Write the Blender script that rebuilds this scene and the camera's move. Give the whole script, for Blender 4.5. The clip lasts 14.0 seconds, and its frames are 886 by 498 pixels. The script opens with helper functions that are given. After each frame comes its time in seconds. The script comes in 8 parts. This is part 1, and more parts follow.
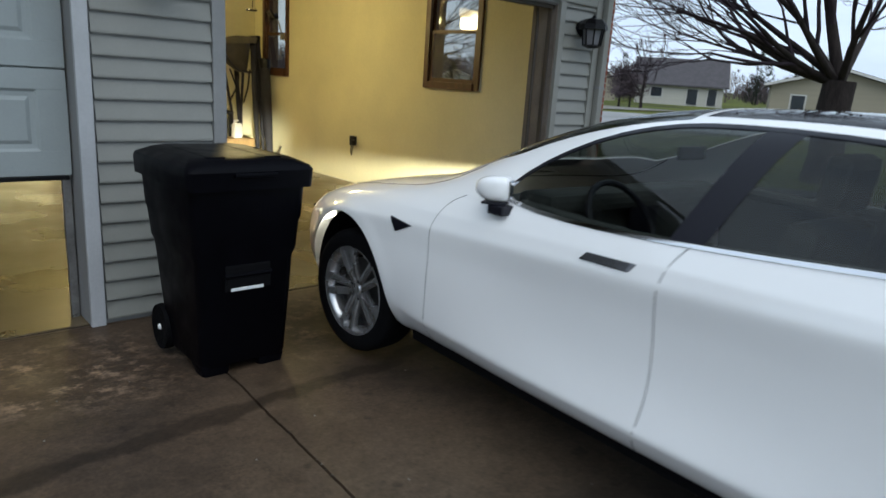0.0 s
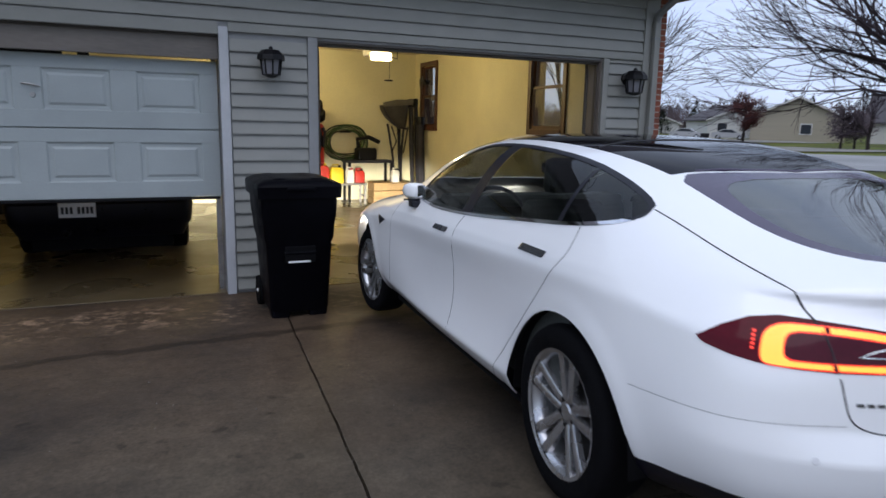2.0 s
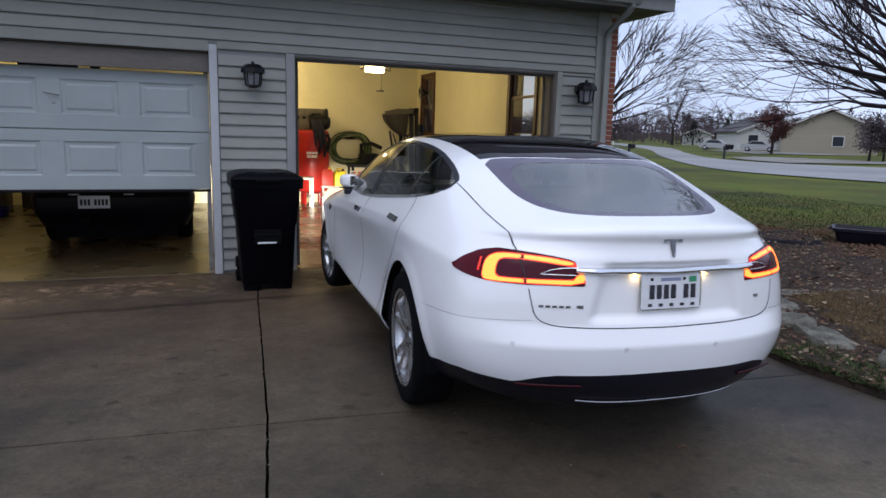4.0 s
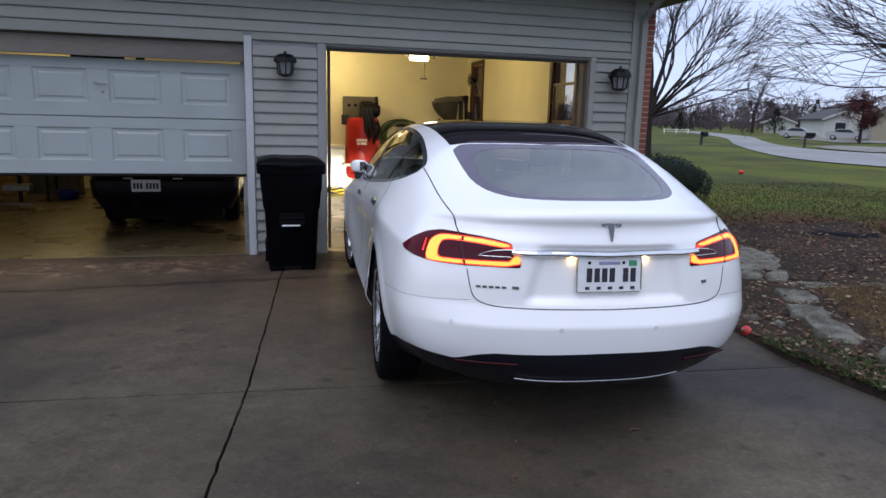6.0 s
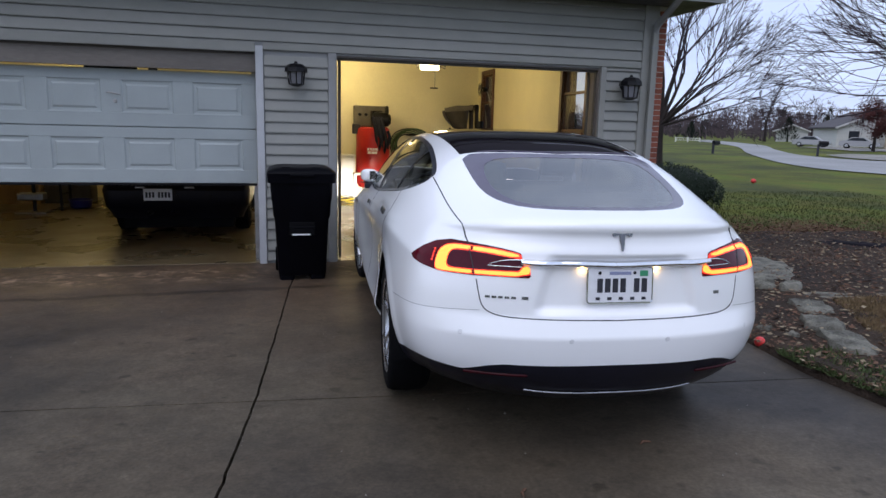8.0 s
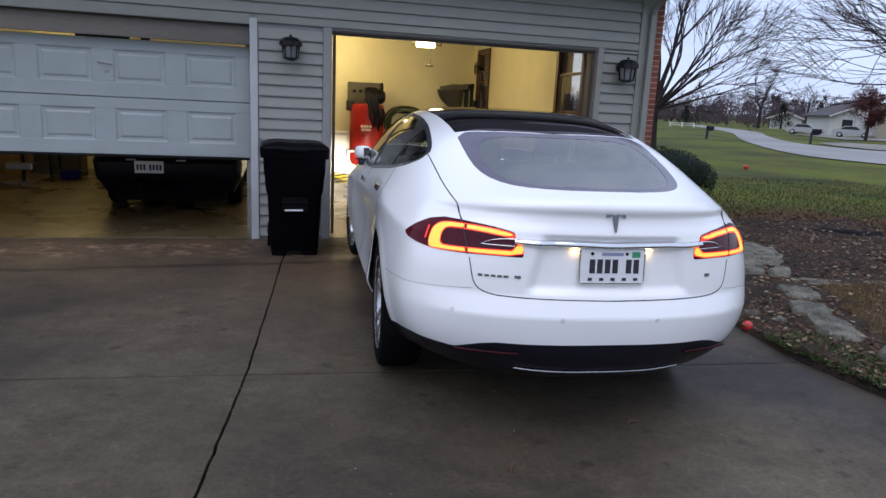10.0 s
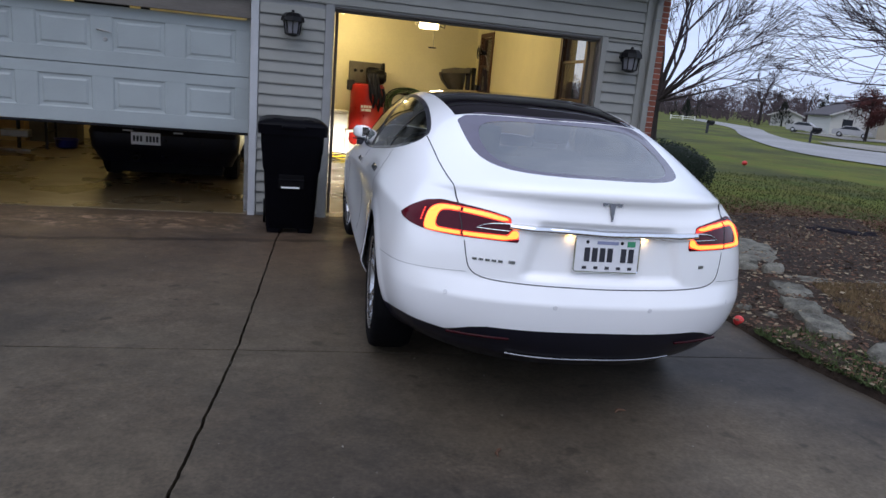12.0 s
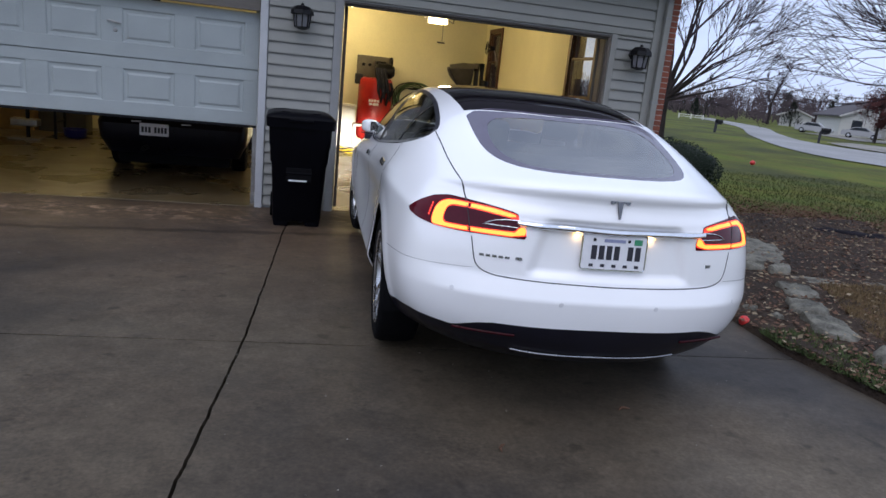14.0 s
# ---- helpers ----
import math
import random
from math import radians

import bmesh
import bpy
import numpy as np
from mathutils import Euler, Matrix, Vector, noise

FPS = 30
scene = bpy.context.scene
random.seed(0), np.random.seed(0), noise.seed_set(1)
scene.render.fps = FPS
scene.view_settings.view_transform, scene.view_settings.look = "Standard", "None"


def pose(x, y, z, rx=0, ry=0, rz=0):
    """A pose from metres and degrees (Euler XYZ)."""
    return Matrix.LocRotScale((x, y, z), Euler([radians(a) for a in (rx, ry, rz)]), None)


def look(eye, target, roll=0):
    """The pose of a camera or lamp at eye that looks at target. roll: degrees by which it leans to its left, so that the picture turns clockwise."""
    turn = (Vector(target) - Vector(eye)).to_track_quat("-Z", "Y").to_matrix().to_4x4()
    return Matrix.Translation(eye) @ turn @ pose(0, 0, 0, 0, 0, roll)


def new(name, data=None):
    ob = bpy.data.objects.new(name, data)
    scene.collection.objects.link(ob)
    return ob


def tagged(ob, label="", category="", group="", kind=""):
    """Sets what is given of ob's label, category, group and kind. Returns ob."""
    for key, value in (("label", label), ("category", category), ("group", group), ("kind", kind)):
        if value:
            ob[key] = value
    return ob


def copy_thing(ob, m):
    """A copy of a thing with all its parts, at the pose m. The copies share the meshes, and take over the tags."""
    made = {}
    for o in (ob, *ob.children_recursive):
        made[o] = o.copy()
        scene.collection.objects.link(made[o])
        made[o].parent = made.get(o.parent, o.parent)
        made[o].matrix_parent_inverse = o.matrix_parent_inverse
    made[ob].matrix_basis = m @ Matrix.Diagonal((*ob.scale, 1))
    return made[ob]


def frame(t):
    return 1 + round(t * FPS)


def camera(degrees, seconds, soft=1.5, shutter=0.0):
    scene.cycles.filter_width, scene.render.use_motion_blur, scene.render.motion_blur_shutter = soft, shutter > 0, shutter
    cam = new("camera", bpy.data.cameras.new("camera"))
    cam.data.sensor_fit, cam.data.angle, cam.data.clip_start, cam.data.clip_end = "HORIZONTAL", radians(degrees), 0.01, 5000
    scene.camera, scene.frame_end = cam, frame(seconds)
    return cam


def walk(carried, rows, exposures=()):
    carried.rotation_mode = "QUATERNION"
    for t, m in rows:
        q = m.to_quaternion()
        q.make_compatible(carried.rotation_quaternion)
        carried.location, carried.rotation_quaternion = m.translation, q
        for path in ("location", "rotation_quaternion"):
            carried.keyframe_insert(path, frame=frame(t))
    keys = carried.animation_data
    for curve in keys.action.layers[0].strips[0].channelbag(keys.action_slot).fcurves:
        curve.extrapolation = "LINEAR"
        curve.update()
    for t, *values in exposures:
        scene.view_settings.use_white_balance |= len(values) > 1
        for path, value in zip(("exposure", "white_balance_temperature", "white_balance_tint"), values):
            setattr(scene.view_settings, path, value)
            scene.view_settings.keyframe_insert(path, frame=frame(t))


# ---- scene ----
cam = camera(67.0, 14.0, shutter=0.5)
PATH = [
    (0, (-1.86, -4.226, 1.583), (-0.555, -2.79, 1.096), 3.8),
    (0.5, (-1.849, -4.823, 1.637), (-0.641, -3.284, 1.223), 3.0),
    (1, (-1.675, -5.411, 1.611), (-0.607, -3.767, 1.216), 1.6),
    (1.5, (-1.595, -5.944, 1.61), (-0.617, -4.245, 1.216), 2.7),
    (2, (-1.47, -6.384, 1.596), (-0.68, -4.583, 1.232), 1.2),
    (2.5, (-1.296, -6.724, 1.574), (-0.569, -4.898, 1.203), -1.2),
    (3, (-1.18, -7.033, 1.551), (-0.467, -5.215, 1.122), 2.5),
    (3.2, (-1.187, -7.156, 1.546), (-0.463, -5.328, 1.181), 2.2),
    (5.3, (-0.725, -7.783, 1.56), (-0.137, -5.9, 1.232), 1.4),
    (5.5, (-0.683, -7.789, 1.554), (-0.127, -5.9, 1.208), 2.0),
    (6, (-0.641, -7.807, 1.556), (-0.14, -5.908, 1.18), 1.5),
    (6.5, (-0.638, -7.797, 1.554), (-0.162, -5.888, 1.194), 1.4),
    (7, (-0.638, -7.797, 1.555), (-0.159, -5.886, 1.207), 1.4),
    (7.5, (-0.639, -7.802, 1.553), (-0.166, -5.889, 1.208), 1.3),
    (8, (-0.631, -7.792, 1.557), (-0.16, -5.881, 1.206), 1.4),
    (10.5, (-0.641, -7.795, 1.547), (-0.137, -5.905, 1.127), 3.4),
    (11, (-0.635, -7.789, 1.546), (-0.125, -5.903, 1.117), 4.1),
    (11.5, (-0.635, -7.801, 1.542), (-0.126, -5.919, 1.096), 4.7),
    (12, (-0.636, -7.788, 1.539), (-0.127, -5.908, 1.085), 5.1),
    (12.5, (-0.639, -7.792, 1.537), (-0.124, -5.916, 1.074), 4.9),
    (13, (-0.639, -7.787, 1.537), (-0.139, -5.91, 1.062), 4.8),
    (13.5, (-0.639, -7.787, 1.536), (-0.146, -5.911, 1.051), 5.2),
    (14, (-0.646, -7.793, 1.54), (-0.151, -5.912, 1.071), 5.9),
]
walk(cam, [(t, look(eye, target, roll)) for t, eye, target, roll in PATH], [(0.0, -0.08, 6800, 3), (0.4, -0.04, 6600, 7), (1.0, 0.0, 6500, 8), (1.8, -0.22, 6500, 12), (3.2, -0.25, 6500, 15), (5.3, -0.12, 6500, 15), (14.0, -0.12, 6500, 15)])

# ---- world and sun: overcast late afternoon ----
world = bpy.data.worlds.new("overcast_dusk")
scene.world = world
world.use_nodes = True
wn, wl = world.node_tree.nodes, world.node_tree.links
wn.clear()
w_out = wn.new("ShaderNodeOutputWorld")
w_bg = wn.new("ShaderNodeBackground")
w_sky = wn.new("ShaderNodeTexSky")
w_sky.sky_type = "NISHITA"
w_sky.sun_disc = False
w_sky.sun_elevation = radians(58)
w_sky.sun_rotation = radians(213)
w_sky.air_density, w_sky.dust_density, w_sky.ozone_density = 1.0, 1.5, 1.5
w_co = wn.new("ShaderNodeTexCoord")
w_map = wn.new("ShaderNodeMapping")
w_map.inputs["Scale"].default_value = (1.0, 1.0, 3.2)
w_noise = wn.new("ShaderNodeTexNoise")
w_noise.inputs["Scale"].default_value = 2.6
w_noise.inputs["Detail"].default_value = 7.0
w_noise.inputs["Roughness"].default_value = 0.55
w_ramp = wn.new("ShaderNodeValToRGB")
w_ramp.color_ramp.elements[0].position, w_ramp.color_ramp.elements[0].color = 0.32, (6.6, 8.2, 11.4, 1)
w_ramp.color_ramp.elements[1].position, w_ramp.color_ramp.elements[1].color = 0.68, (9.8, 11.6, 14.4, 1)
w_mix = wn.new("ShaderNodeMix")
w_mix.data_type = "RGBA"
w_mix.inputs["Factor"].default_value = 0.86
wl.new(w_co.outputs["Generated"], w_map.inputs["Vector"])
wl.new(w_map.outputs["Vector"], w_noise.inputs["Vector"])
wl.new(w_noise.outputs["Fac"], w_ramp.inputs["Fac"])
wl.new(w_sky.outputs["Color"], w_mix.inputs["A"])
wl.new(w_ramp.outputs["Color"], w_mix.inputs["B"])
wl.new(w_mix.outputs["Result"], w_bg.inputs["Color"])
w_bg.inputs["Strength"].default_value = 0.105
wl.new(w_bg.outputs["Background"], w_out.inputs["Surface"])

sun_data = bpy.data.lights.new("sun", "SUN")
sun_data.energy, sun_data.angle, sun_data.color = 1.25, radians(60), (0.98, 0.98, 1.0)
sun = new("sun", sun_data)
sun.matrix_world = look((-4.6, -7.0, 13), (0, 0, 0))


def lamp(name, kind, place, energy, colour, size=0.1, target=None, spot=60.0, blend=0.2):
    data = bpy.data.lights.new(name, kind)
    data.energy, data.color = energy, colour
    if kind == "AREA":
        data.size = size
    else:
        data.shadow_soft_size = size
    if kind == "SPOT":
        data.spot_size, data.spot_blend = radians(spot), blend
    ob = new(name, data)
    ob.matrix_world = look(place, target) if target else Matrix.Translation(place)
    return ob


WARM = (1.0, 0.80, 0.40)
lamp("opener_bulb", "POINT", (1.95, 3.98, 2.50), 58, WARM, 0.16)
lamp("back_bulb", "POINT", (0.7, 6.3, 2.72), 46, WARM, 0.10)
lamp("left_bay_bulb", "POINT", (-4.4, 6.3, 2.72), 17, WARM, 0.06)


# ---- materials ----
def mat(name, colour, rough=0.5, metal=0.0, var=0.15, scale=6.0, fine=60.0, bump=0.0, bump_scale=40.0, coat=0.0, rough_var=0.1, second=None, stretch=(1, 1, 1), per_object=0.0, per_island=0.0, emit=None, spec=0.5):
    """A surface with colour variation at two scales, fine relief and uneven gloss, in real-world size."""
    m = bpy.data.materials.new(name)
    m.use_nodes = True
    n, l = m.node_tree.nodes, m.node_tree.links
    b = n["Principled BSDF"]
    b.inputs["Metallic"].default_value = metal
    b.inputs["Coat Weight"].default_value = coat
    b.inputs["Coat Roughness"].default_value = 0.04
    b.inputs["Specular IOR Level"].default_value = spec
    geo = n.new("ShaderNodeNewGeometry")
    mp = n.new("ShaderNodeMapping")
    mp.inputs["Scale"].default_value = stretch
    l.new(geo.outputs["Position"], mp.inputs["Vector"])
    big = n.new("ShaderNodeTexNoise")
    big.inputs["Scale"].default_value, big.inputs["Detail"].default_value = scale, 5
    small = n.new("ShaderNodeTexNoise")
    small.inputs["Scale"].default_value, small.inputs["Detail"].default_value = fine, 3
    for t in (big, small):
        l.new(mp.outputs["Vector"], t.inputs["Vector"])
    add = n.new("ShaderNodeMath")
    add.operation = "MULTIPLY_ADD"
    l.new(small.outputs["Fac"], add.inputs[0])
    add.inputs[1].default_value = 0.45
    l.new(big.outputs["Fac"], add.inputs[2])
    last = add.outputs[0]
    for amount, node, socket in ((per_object, "ShaderNodeObjectInfo", "Random"), (per_island, "ShaderNodeNewGeometry", "Random Per Island")):
        if amount:
            info = n.new(node)
            more = n.new("ShaderNodeMath")
            more.operation = "MULTIPLY_ADD"
            l.new(info.outputs[socket], more.inputs[0])
            more.inputs[1].default_value = amount
            l.new(last, more.inputs[2])
            last = more.outputs[0]
    ramp = n.new("ShaderNodeValToRGB")
    c = Vector(colour)
    d = Vector(second) if second else c * (1 - 2 * var)
    e = c if second else c * (1 + var)
    ramp.color_ramp.elements[0].position, ramp.color_ramp.elements[0].color = 0.42, (*d, 1)
    ramp.color_ramp.elements[1].position, ramp.color_ramp.elements[1].color = 1.0 + 0.8 * (per_object + per_island), (*[min(v, 1) for v in e], 1)
    if 1.0 + 0.8 * (per_object + per_island) > 1.0:
        ramp.color_ramp.elements[1].position = 1.0
    l.new(last, ramp.inputs["Fac"])
    l.new(ramp.outputs["Color"], b.inputs["Base Color"])
    rr = n.new("ShaderNodeMapRange")
    rr.inputs["From Min"].default_value, rr.inputs["From Max"].default_value = 0.3, 0.7
    rr.inputs["To Min"].default_value, rr.inputs["To Max"].default_value = max(rough - rough_var, 0.02), min(rough + rough_var, 1)
    l.new(big.outputs["Fac"], rr.inputs["Value"])
    l.new(rr.outputs["Result"], b.inputs["Roughness"])
    if bump:
        t = n.new("ShaderNodeTexNoise")
        t.inputs["Scale"].default_value, t.inputs["Detail"].default_value = bump_scale, 4
        l.new(mp.outputs["Vector"], t.inputs["Vector"])
        bp = n.new("ShaderNodeBump")
        bp.inputs["Strength"].default_value, bp.inputs["Distance"].default_value = bump, 0.01
        l.new(t.outputs["Fac"], bp.inputs["Height"])
        l.new(bp.outputs["Normal"], b.inputs["Normal"])
    if emit:
        b.inputs["Emission Color"].default_value = (*emit[0], 1)
        b.inputs["Emission Strength"].default_value = emit[1]
    return m


def glass(name, tint, rough=0.0, base=0.05, steep=5.0):
    """A tinted pane: part see-through, with a mirror-like surface that grows stronger at a slant."""
    m = bpy.data.materials.new(name)
    m.use_nodes = True
    n, l = m.node_tree.nodes, m.node_tree.links
    n.remove(n["Principled BSDF"])
    tr = n.new("ShaderNodeBsdfTransparent")
    tr.inputs["Color"].default_value = (*tint, 1)
    gl = n.new("ShaderNodeBsdfGlossy")
    gl.inputs["Roughness"].default_value = rough
    lw = n.new("ShaderNodeLayerWeight")
    lw.inputs["Blend"].default_value = 0.5
    pw = n.new("ShaderNodeMath")
    pw.operation = "POWER"
    l.new(lw.outputs["Facing"], pw.inputs[0])
    pw.inputs[1].default_value = steep
    mr = n.new("ShaderNodeMapRange")
    mr.inputs["To Min"].default_value, mr.inputs["To Max"].default_value = base, 1.0
    l.new(pw.outputs[0], mr.inputs["Value"])
    mx = n.new("ShaderNodeMixShader")
    l.new(mr.outputs["Result"], mx.inputs["Fac"])
    l.new(tr.outputs["BSDF"], mx.inputs[1])
    l.new(gl.outputs["BSDF"], mx.inputs[2])
    l.new(mx.outputs["Shader"], n["Material Output"].inputs["Surface"])
    return m


M = {
    "siding": mat("grey_vinyl_siding", (0.226, 0.225, 0.208), 0.5, var=0.06, scale=3, fine=90, bump=0.05, bump_scale=120, rough_var=0.06, per_object=0.06),
    "trim": mat("grey_white_trim", (0.42, 0.43, 0.45), 0.45, var=0.07, scale=4, bump=0.04),
    "trim_grey": mat("grey_trim", (0.22, 0.222, 0.225), 0.5, var=0.08, scale=4, bump=0.04),
    "header": mat("dark_brown_header_and_door", (0.06, 0.05, 0.042), 0.6, var=0.2, scale=5, bump=0.1),
    "soffit": mat("soffit_metal", (0.055, 0.053, 0.052), 0.5, var=0.1),
    "door_paint": mat("pale_blue_grey_steel_door", (0.318, 0.352, 0.356), 0.42, var=0.05, scale=2.5, fine=80, bump=0.06, bump_scale=160, rough_var=0.08),
    "brick": mat("red_brick", (0.20, 0.060, 0.036), 0.85, var=0.25, scale=14, bump=0.5, bump_scale=90, per_object=0.35),
    "mortar": mat("mortar", (0.38, 0.36, 0.33), 0.9, var=0.15, scale=30, bump=0.3),
    "drywall": mat("cream_painted_drywall", (0.80, 0.75, 0.51), 0.75, var=0.05, scale=1.6, fine=30, bump=0.08, bump_scale=60),
    "ceiling": mat("ceiling_drywall", (0.68, 0.62, 0.46), 0.8, var=0.06, scale=1.2, bump=0.06),
    "floor_in": mat("sealed_garage_concrete", (0.098, 0.072, 0.038), 0.30, var=0.12, scale=1.3, fine=25, bump=0.02, bump_scale=14, rough_var=0.12),
    "brown_wood": mat("dark_brown_window_wood", (0.10, 0.04, 0.018), 0.45, var=0.25, scale=10, stretch=(1, 1, 0.15), bump=0.1),
    "black_plastic": mat("black_bin_plastic", (0.0022, 0.0022, 0.0038), 0.42, var=0.15, scale=8, bump=0.12, bump_scale=180, rough_var=0.08, spec=0.06),
    "white_label": mat("white_label", (0.75, 0.76, 0.78), 0.4, var=0.05),
    "black_metal": mat("black_painted_metal", (0.0045, 0.0045, 0.006), 0.42, var=0.2, bump=0.05, spec=0.2),
    "lamp_glass": mat("milky_lamp_glass", (0.15, 0.15, 0.17), 0.15, var=0.1),
    "car_white": mat("pearl_white_car_paint", (0.87, 0.87, 0.885), 0.32, var=0.015, scale=2, fine=400, coat=1.0, rough_var=0.02),
    "car_black": mat("satin_black_trim", (0.006, 0.006, 0.012), 0.38, var=0.15, scale=9, spec=0.35),
    "gap": mat("panel_gap_black", (0.022, 0.022, 0.026), 0.7, var=0.1),
    "car_under": mat("underbody_black", (0.004, 0.004, 0.005), 0.9, var=0.2, spec=0.1),
    "roof_glass": mat("black_roof_glass", (0.006, 0.005, 0.008), 0.03, var=0.1, rough_var=0.01, spec=0.08),
    "mirror": mat("mirror_glass", (0.55, 0.56, 0.58), 0.04, metal=1.0, var=0.01, rough_var=0.0),
    "sensor": mat("grey_white_sensor", (0.68, 0.68, 0.70), 0.4, var=0.03),
    "chrome": mat("chrome", (0.78, 0.78, 0.80), 0.08, metal=1.0, var=0.04, rough_var=0.03),
    "badge": mat("dark_chrome_badge", (0.34, 0.34, 0.35), 0.25, metal=1.0, var=0.1),
    "emblem": mat("dark_emblem_chrome", (0.16, 0.16, 0.17), 0.25, metal=1.0, var=0.1),
    "reflector": mat("dark_red_reflector", (0.030, 0.002, 0.005), 0.3, var=0.1, spec=0.1),
    "navy_hose": mat("navy_rubber_hose", (0.010, 0.012, 0.026), 0.5, var=0.2, spec=0.3),
    "handle": mat("smoked_chrome_handle", (0.20, 0.20, 0.22), 0.22, metal=0.9, var=0.1),
    "rim": mat("silver_alloy", (0.52, 0.52, 0.54), 0.26, metal=0.85, var=0.08, rough_var=0.06),
    "rubber": mat("tyre_rubber", (0.004, 0.004, 0.005), 0.8, spec=0.08, var=0.25, scale=18, bump=0.25, bump_scale=120),
    "brake": mat("brake_steel", (0.035, 0.034, 0.033), 0.5, metal=0.6, var=0.2),
    "lens_red": mat("deep_red_lamp_lens", (0.085, 0.002, 0.009), 0.08, var=0.2, coat=0.04, rough_var=0.02, spec=0.16),
    "lens_smoke": mat("smoked_lamp_lens", (0.070, 0.005, 0.014), 0.10, var=0.2, coat=0.06, rough_var=0.02, spec=0.2),
    "guide": mat("glowing_tail_light_guide", (0.9, 0.3, 0.08), 0.3, var=0.05, emit=((1.0, 0.25, 0.02), 2.5)),
    "guide_rim": mat("glowing_red_edge", (0.7, 0.05, 0.02), 0.3, var=0.05, emit=((1.0, 0.025, 0.012), 1.0)),
    "diode": mat("glowing_red_diode", (0.8, 0.05, 0.03), 0.3, var=0.02, emit=((1.0, 0.05, 0.03), 1.6)),
    "plate_lamp": mat("plate_lamp_lens", (0.9, 0.8, 0.5), 0.3, var=0.02, emit=((1.0, 0.62, 0.22), 2.2)),
    "plate": mat("white_number_plate", (0.70, 0.70, 0.73), 0.35, var=0.04, scale=20),
    "plate_ink": mat("dark_plate_ink", (0.02, 0.02, 0.03), 0.5, var=0.1),
    "plate_blue": mat("blue_plate_ink", (0.25, 0.27, 0.42), 0.5, var=0.1),
    "sticker": mat("green_sticker", (0.04, 0.28, 0.14), 0.5, var=0.1),
    "headlight": mat("lit_headlamp", (0.9, 0.9, 0.9), 0.1, var=0.02, emit=((1.0, 0.95, 0.8), 5.0)),
    "seat": mat("dark_seat_fabric", (0.05, 0.055, 0.052), 0.8, var=0.2, bump=0.2),
    "seat_light": mat("grey_interior_trim", (0.14, 0.15, 0.15), 0.7, var=0.15),
    "side_glass": glass("tinted_side_glass", (0.46, 0.49, 0.48), base=0.05),
    "rear_glass": glass("tinted_rear_glass", (0.34, 0.34, 0.40), base=0.20, steep=4.0),
    # dark print with the sky's lilac reflection mixed into its base colour
    "frit": mat("glass_border_with_sky_tint", (0.080, 0.066, 0.105), 0.12, var=0.1, rough_var=0.03, spec=0.5),
    "win_glass": glass("window_glass", (0.74, 0.74, 0.72), base=0.06),
    "cart_plastic": mat("purple_black_plastic", (0.010, 0.008, 0.016), 0.45, var=0.2, scale=8, bump=0.1, spec=0.25),
    "suv": mat("dark_blue_black_suv_paint", (0.004, 0.004, 0.009), 0.35, var=0.1, spec=0.3),
    "red_paint": mat("red_tank_paint", (0.42, 0.02, 0.015), 0.35, var=0.15, scale=5),
    "red_plastic": mat("red_plastic", (0.50, 0.03, 0.02), 0.4, var=0.12),
    "yellow_plastic": mat("yellow_plastic", (0.75, 0.55, 0.02), 0.4, var=0.1),
    "blue_plastic": mat("blue_plastic", (0.015, 0.02, 0.20), 0.4, var=0.1),
    "white_plastic": mat("white_plastic", (0.70, 0.69, 0.64), 0.4, var=0.07),
    "steel": mat("bare_steel", (0.35, 0.34, 0.33), 0.35, metal=0.8, var=0.2),
    "wood": mat("plain_wood", (0.42, 0.27, 0.12), 0.6, var=0.2, scale=5, stretch=(1, 1, 0.2), bump=0.1),
    "dark_cloth": mat("dark_canvas", (0.03, 0.03, 0.04), 0.85, var=0.3, scale=12, bump=0.3),
    "tray_dark": mat("dark_poly_tray", (0.055, 0.048, 0.040), 0.5, var=0.25, scale=9, bump=0.1),
    "tray": mat("grey_poly_tray", (0.12, 0.11, 0.09), 0.6, var=0.2, bump=0.1),
    "hose": mat("green_hose", (0.05, 0.11, 0.03), 0.45, var=0.2),
    "ball": mat("red_rubber_ball", (0.60, 0.03, 0.03), 0.4, var=0.15, scale=30, bump=0.1),
    "warm_lamp": mat("lit_warm_diffuser", (0.9, 0.85, 0.7), 0.4, var=0.02, emit=((1.0, 0.80, 0.45), 7.0)),
    "stone": mat("limestone_flag", (0.140, 0.134, 0.112), 0.9, var=0.5, scale=7, spec=0.2, fine=70, bump=0.6, bump_scale=35, per_object=0.1),
    "bark": mat("dark_grey_bark", (0.036, 0.029, 0.028), 0.9, spec=0.1, var=0.3, scale=10, bump=0.6, bump_scale=40, stretch=(1, 1, 0.3)),
    "twig": mat("dark_twigs", (0.046, 0.035, 0.043), 0.9, spec=0.1, var=0.25, scale=6),
    "bush": mat("dark_evergreen_leaves", (0.009, 0.016, 0.008), 0.6, spec=0.15, var=0.3, scale=20, per_island=0.35),
    "red_leaf": mat("dry_red_brown_leaves", (0.060, 0.020, 0.018), 0.8, spec=0.1, var=0.3, scale=10, per_island=0.3),
    "wood_far": mat("far_bare_woods", (0.085, 0.066, 0.072), 0.9, spec=0.1, var=0.3, scale=0.6, fine=6, per_island=0.3),
    "conifer": mat("conifer_needles", (0.012, 0.017, 0.012), 0.85, spec=0.1, var=0.3, scale=3, per_island=0.3),
    "grass": mat("winter_grass_blades", (0.046, 0.052, 0.020), 0.8, spec=0.1, var=0.3, scale=1.5, per_island=0.5),
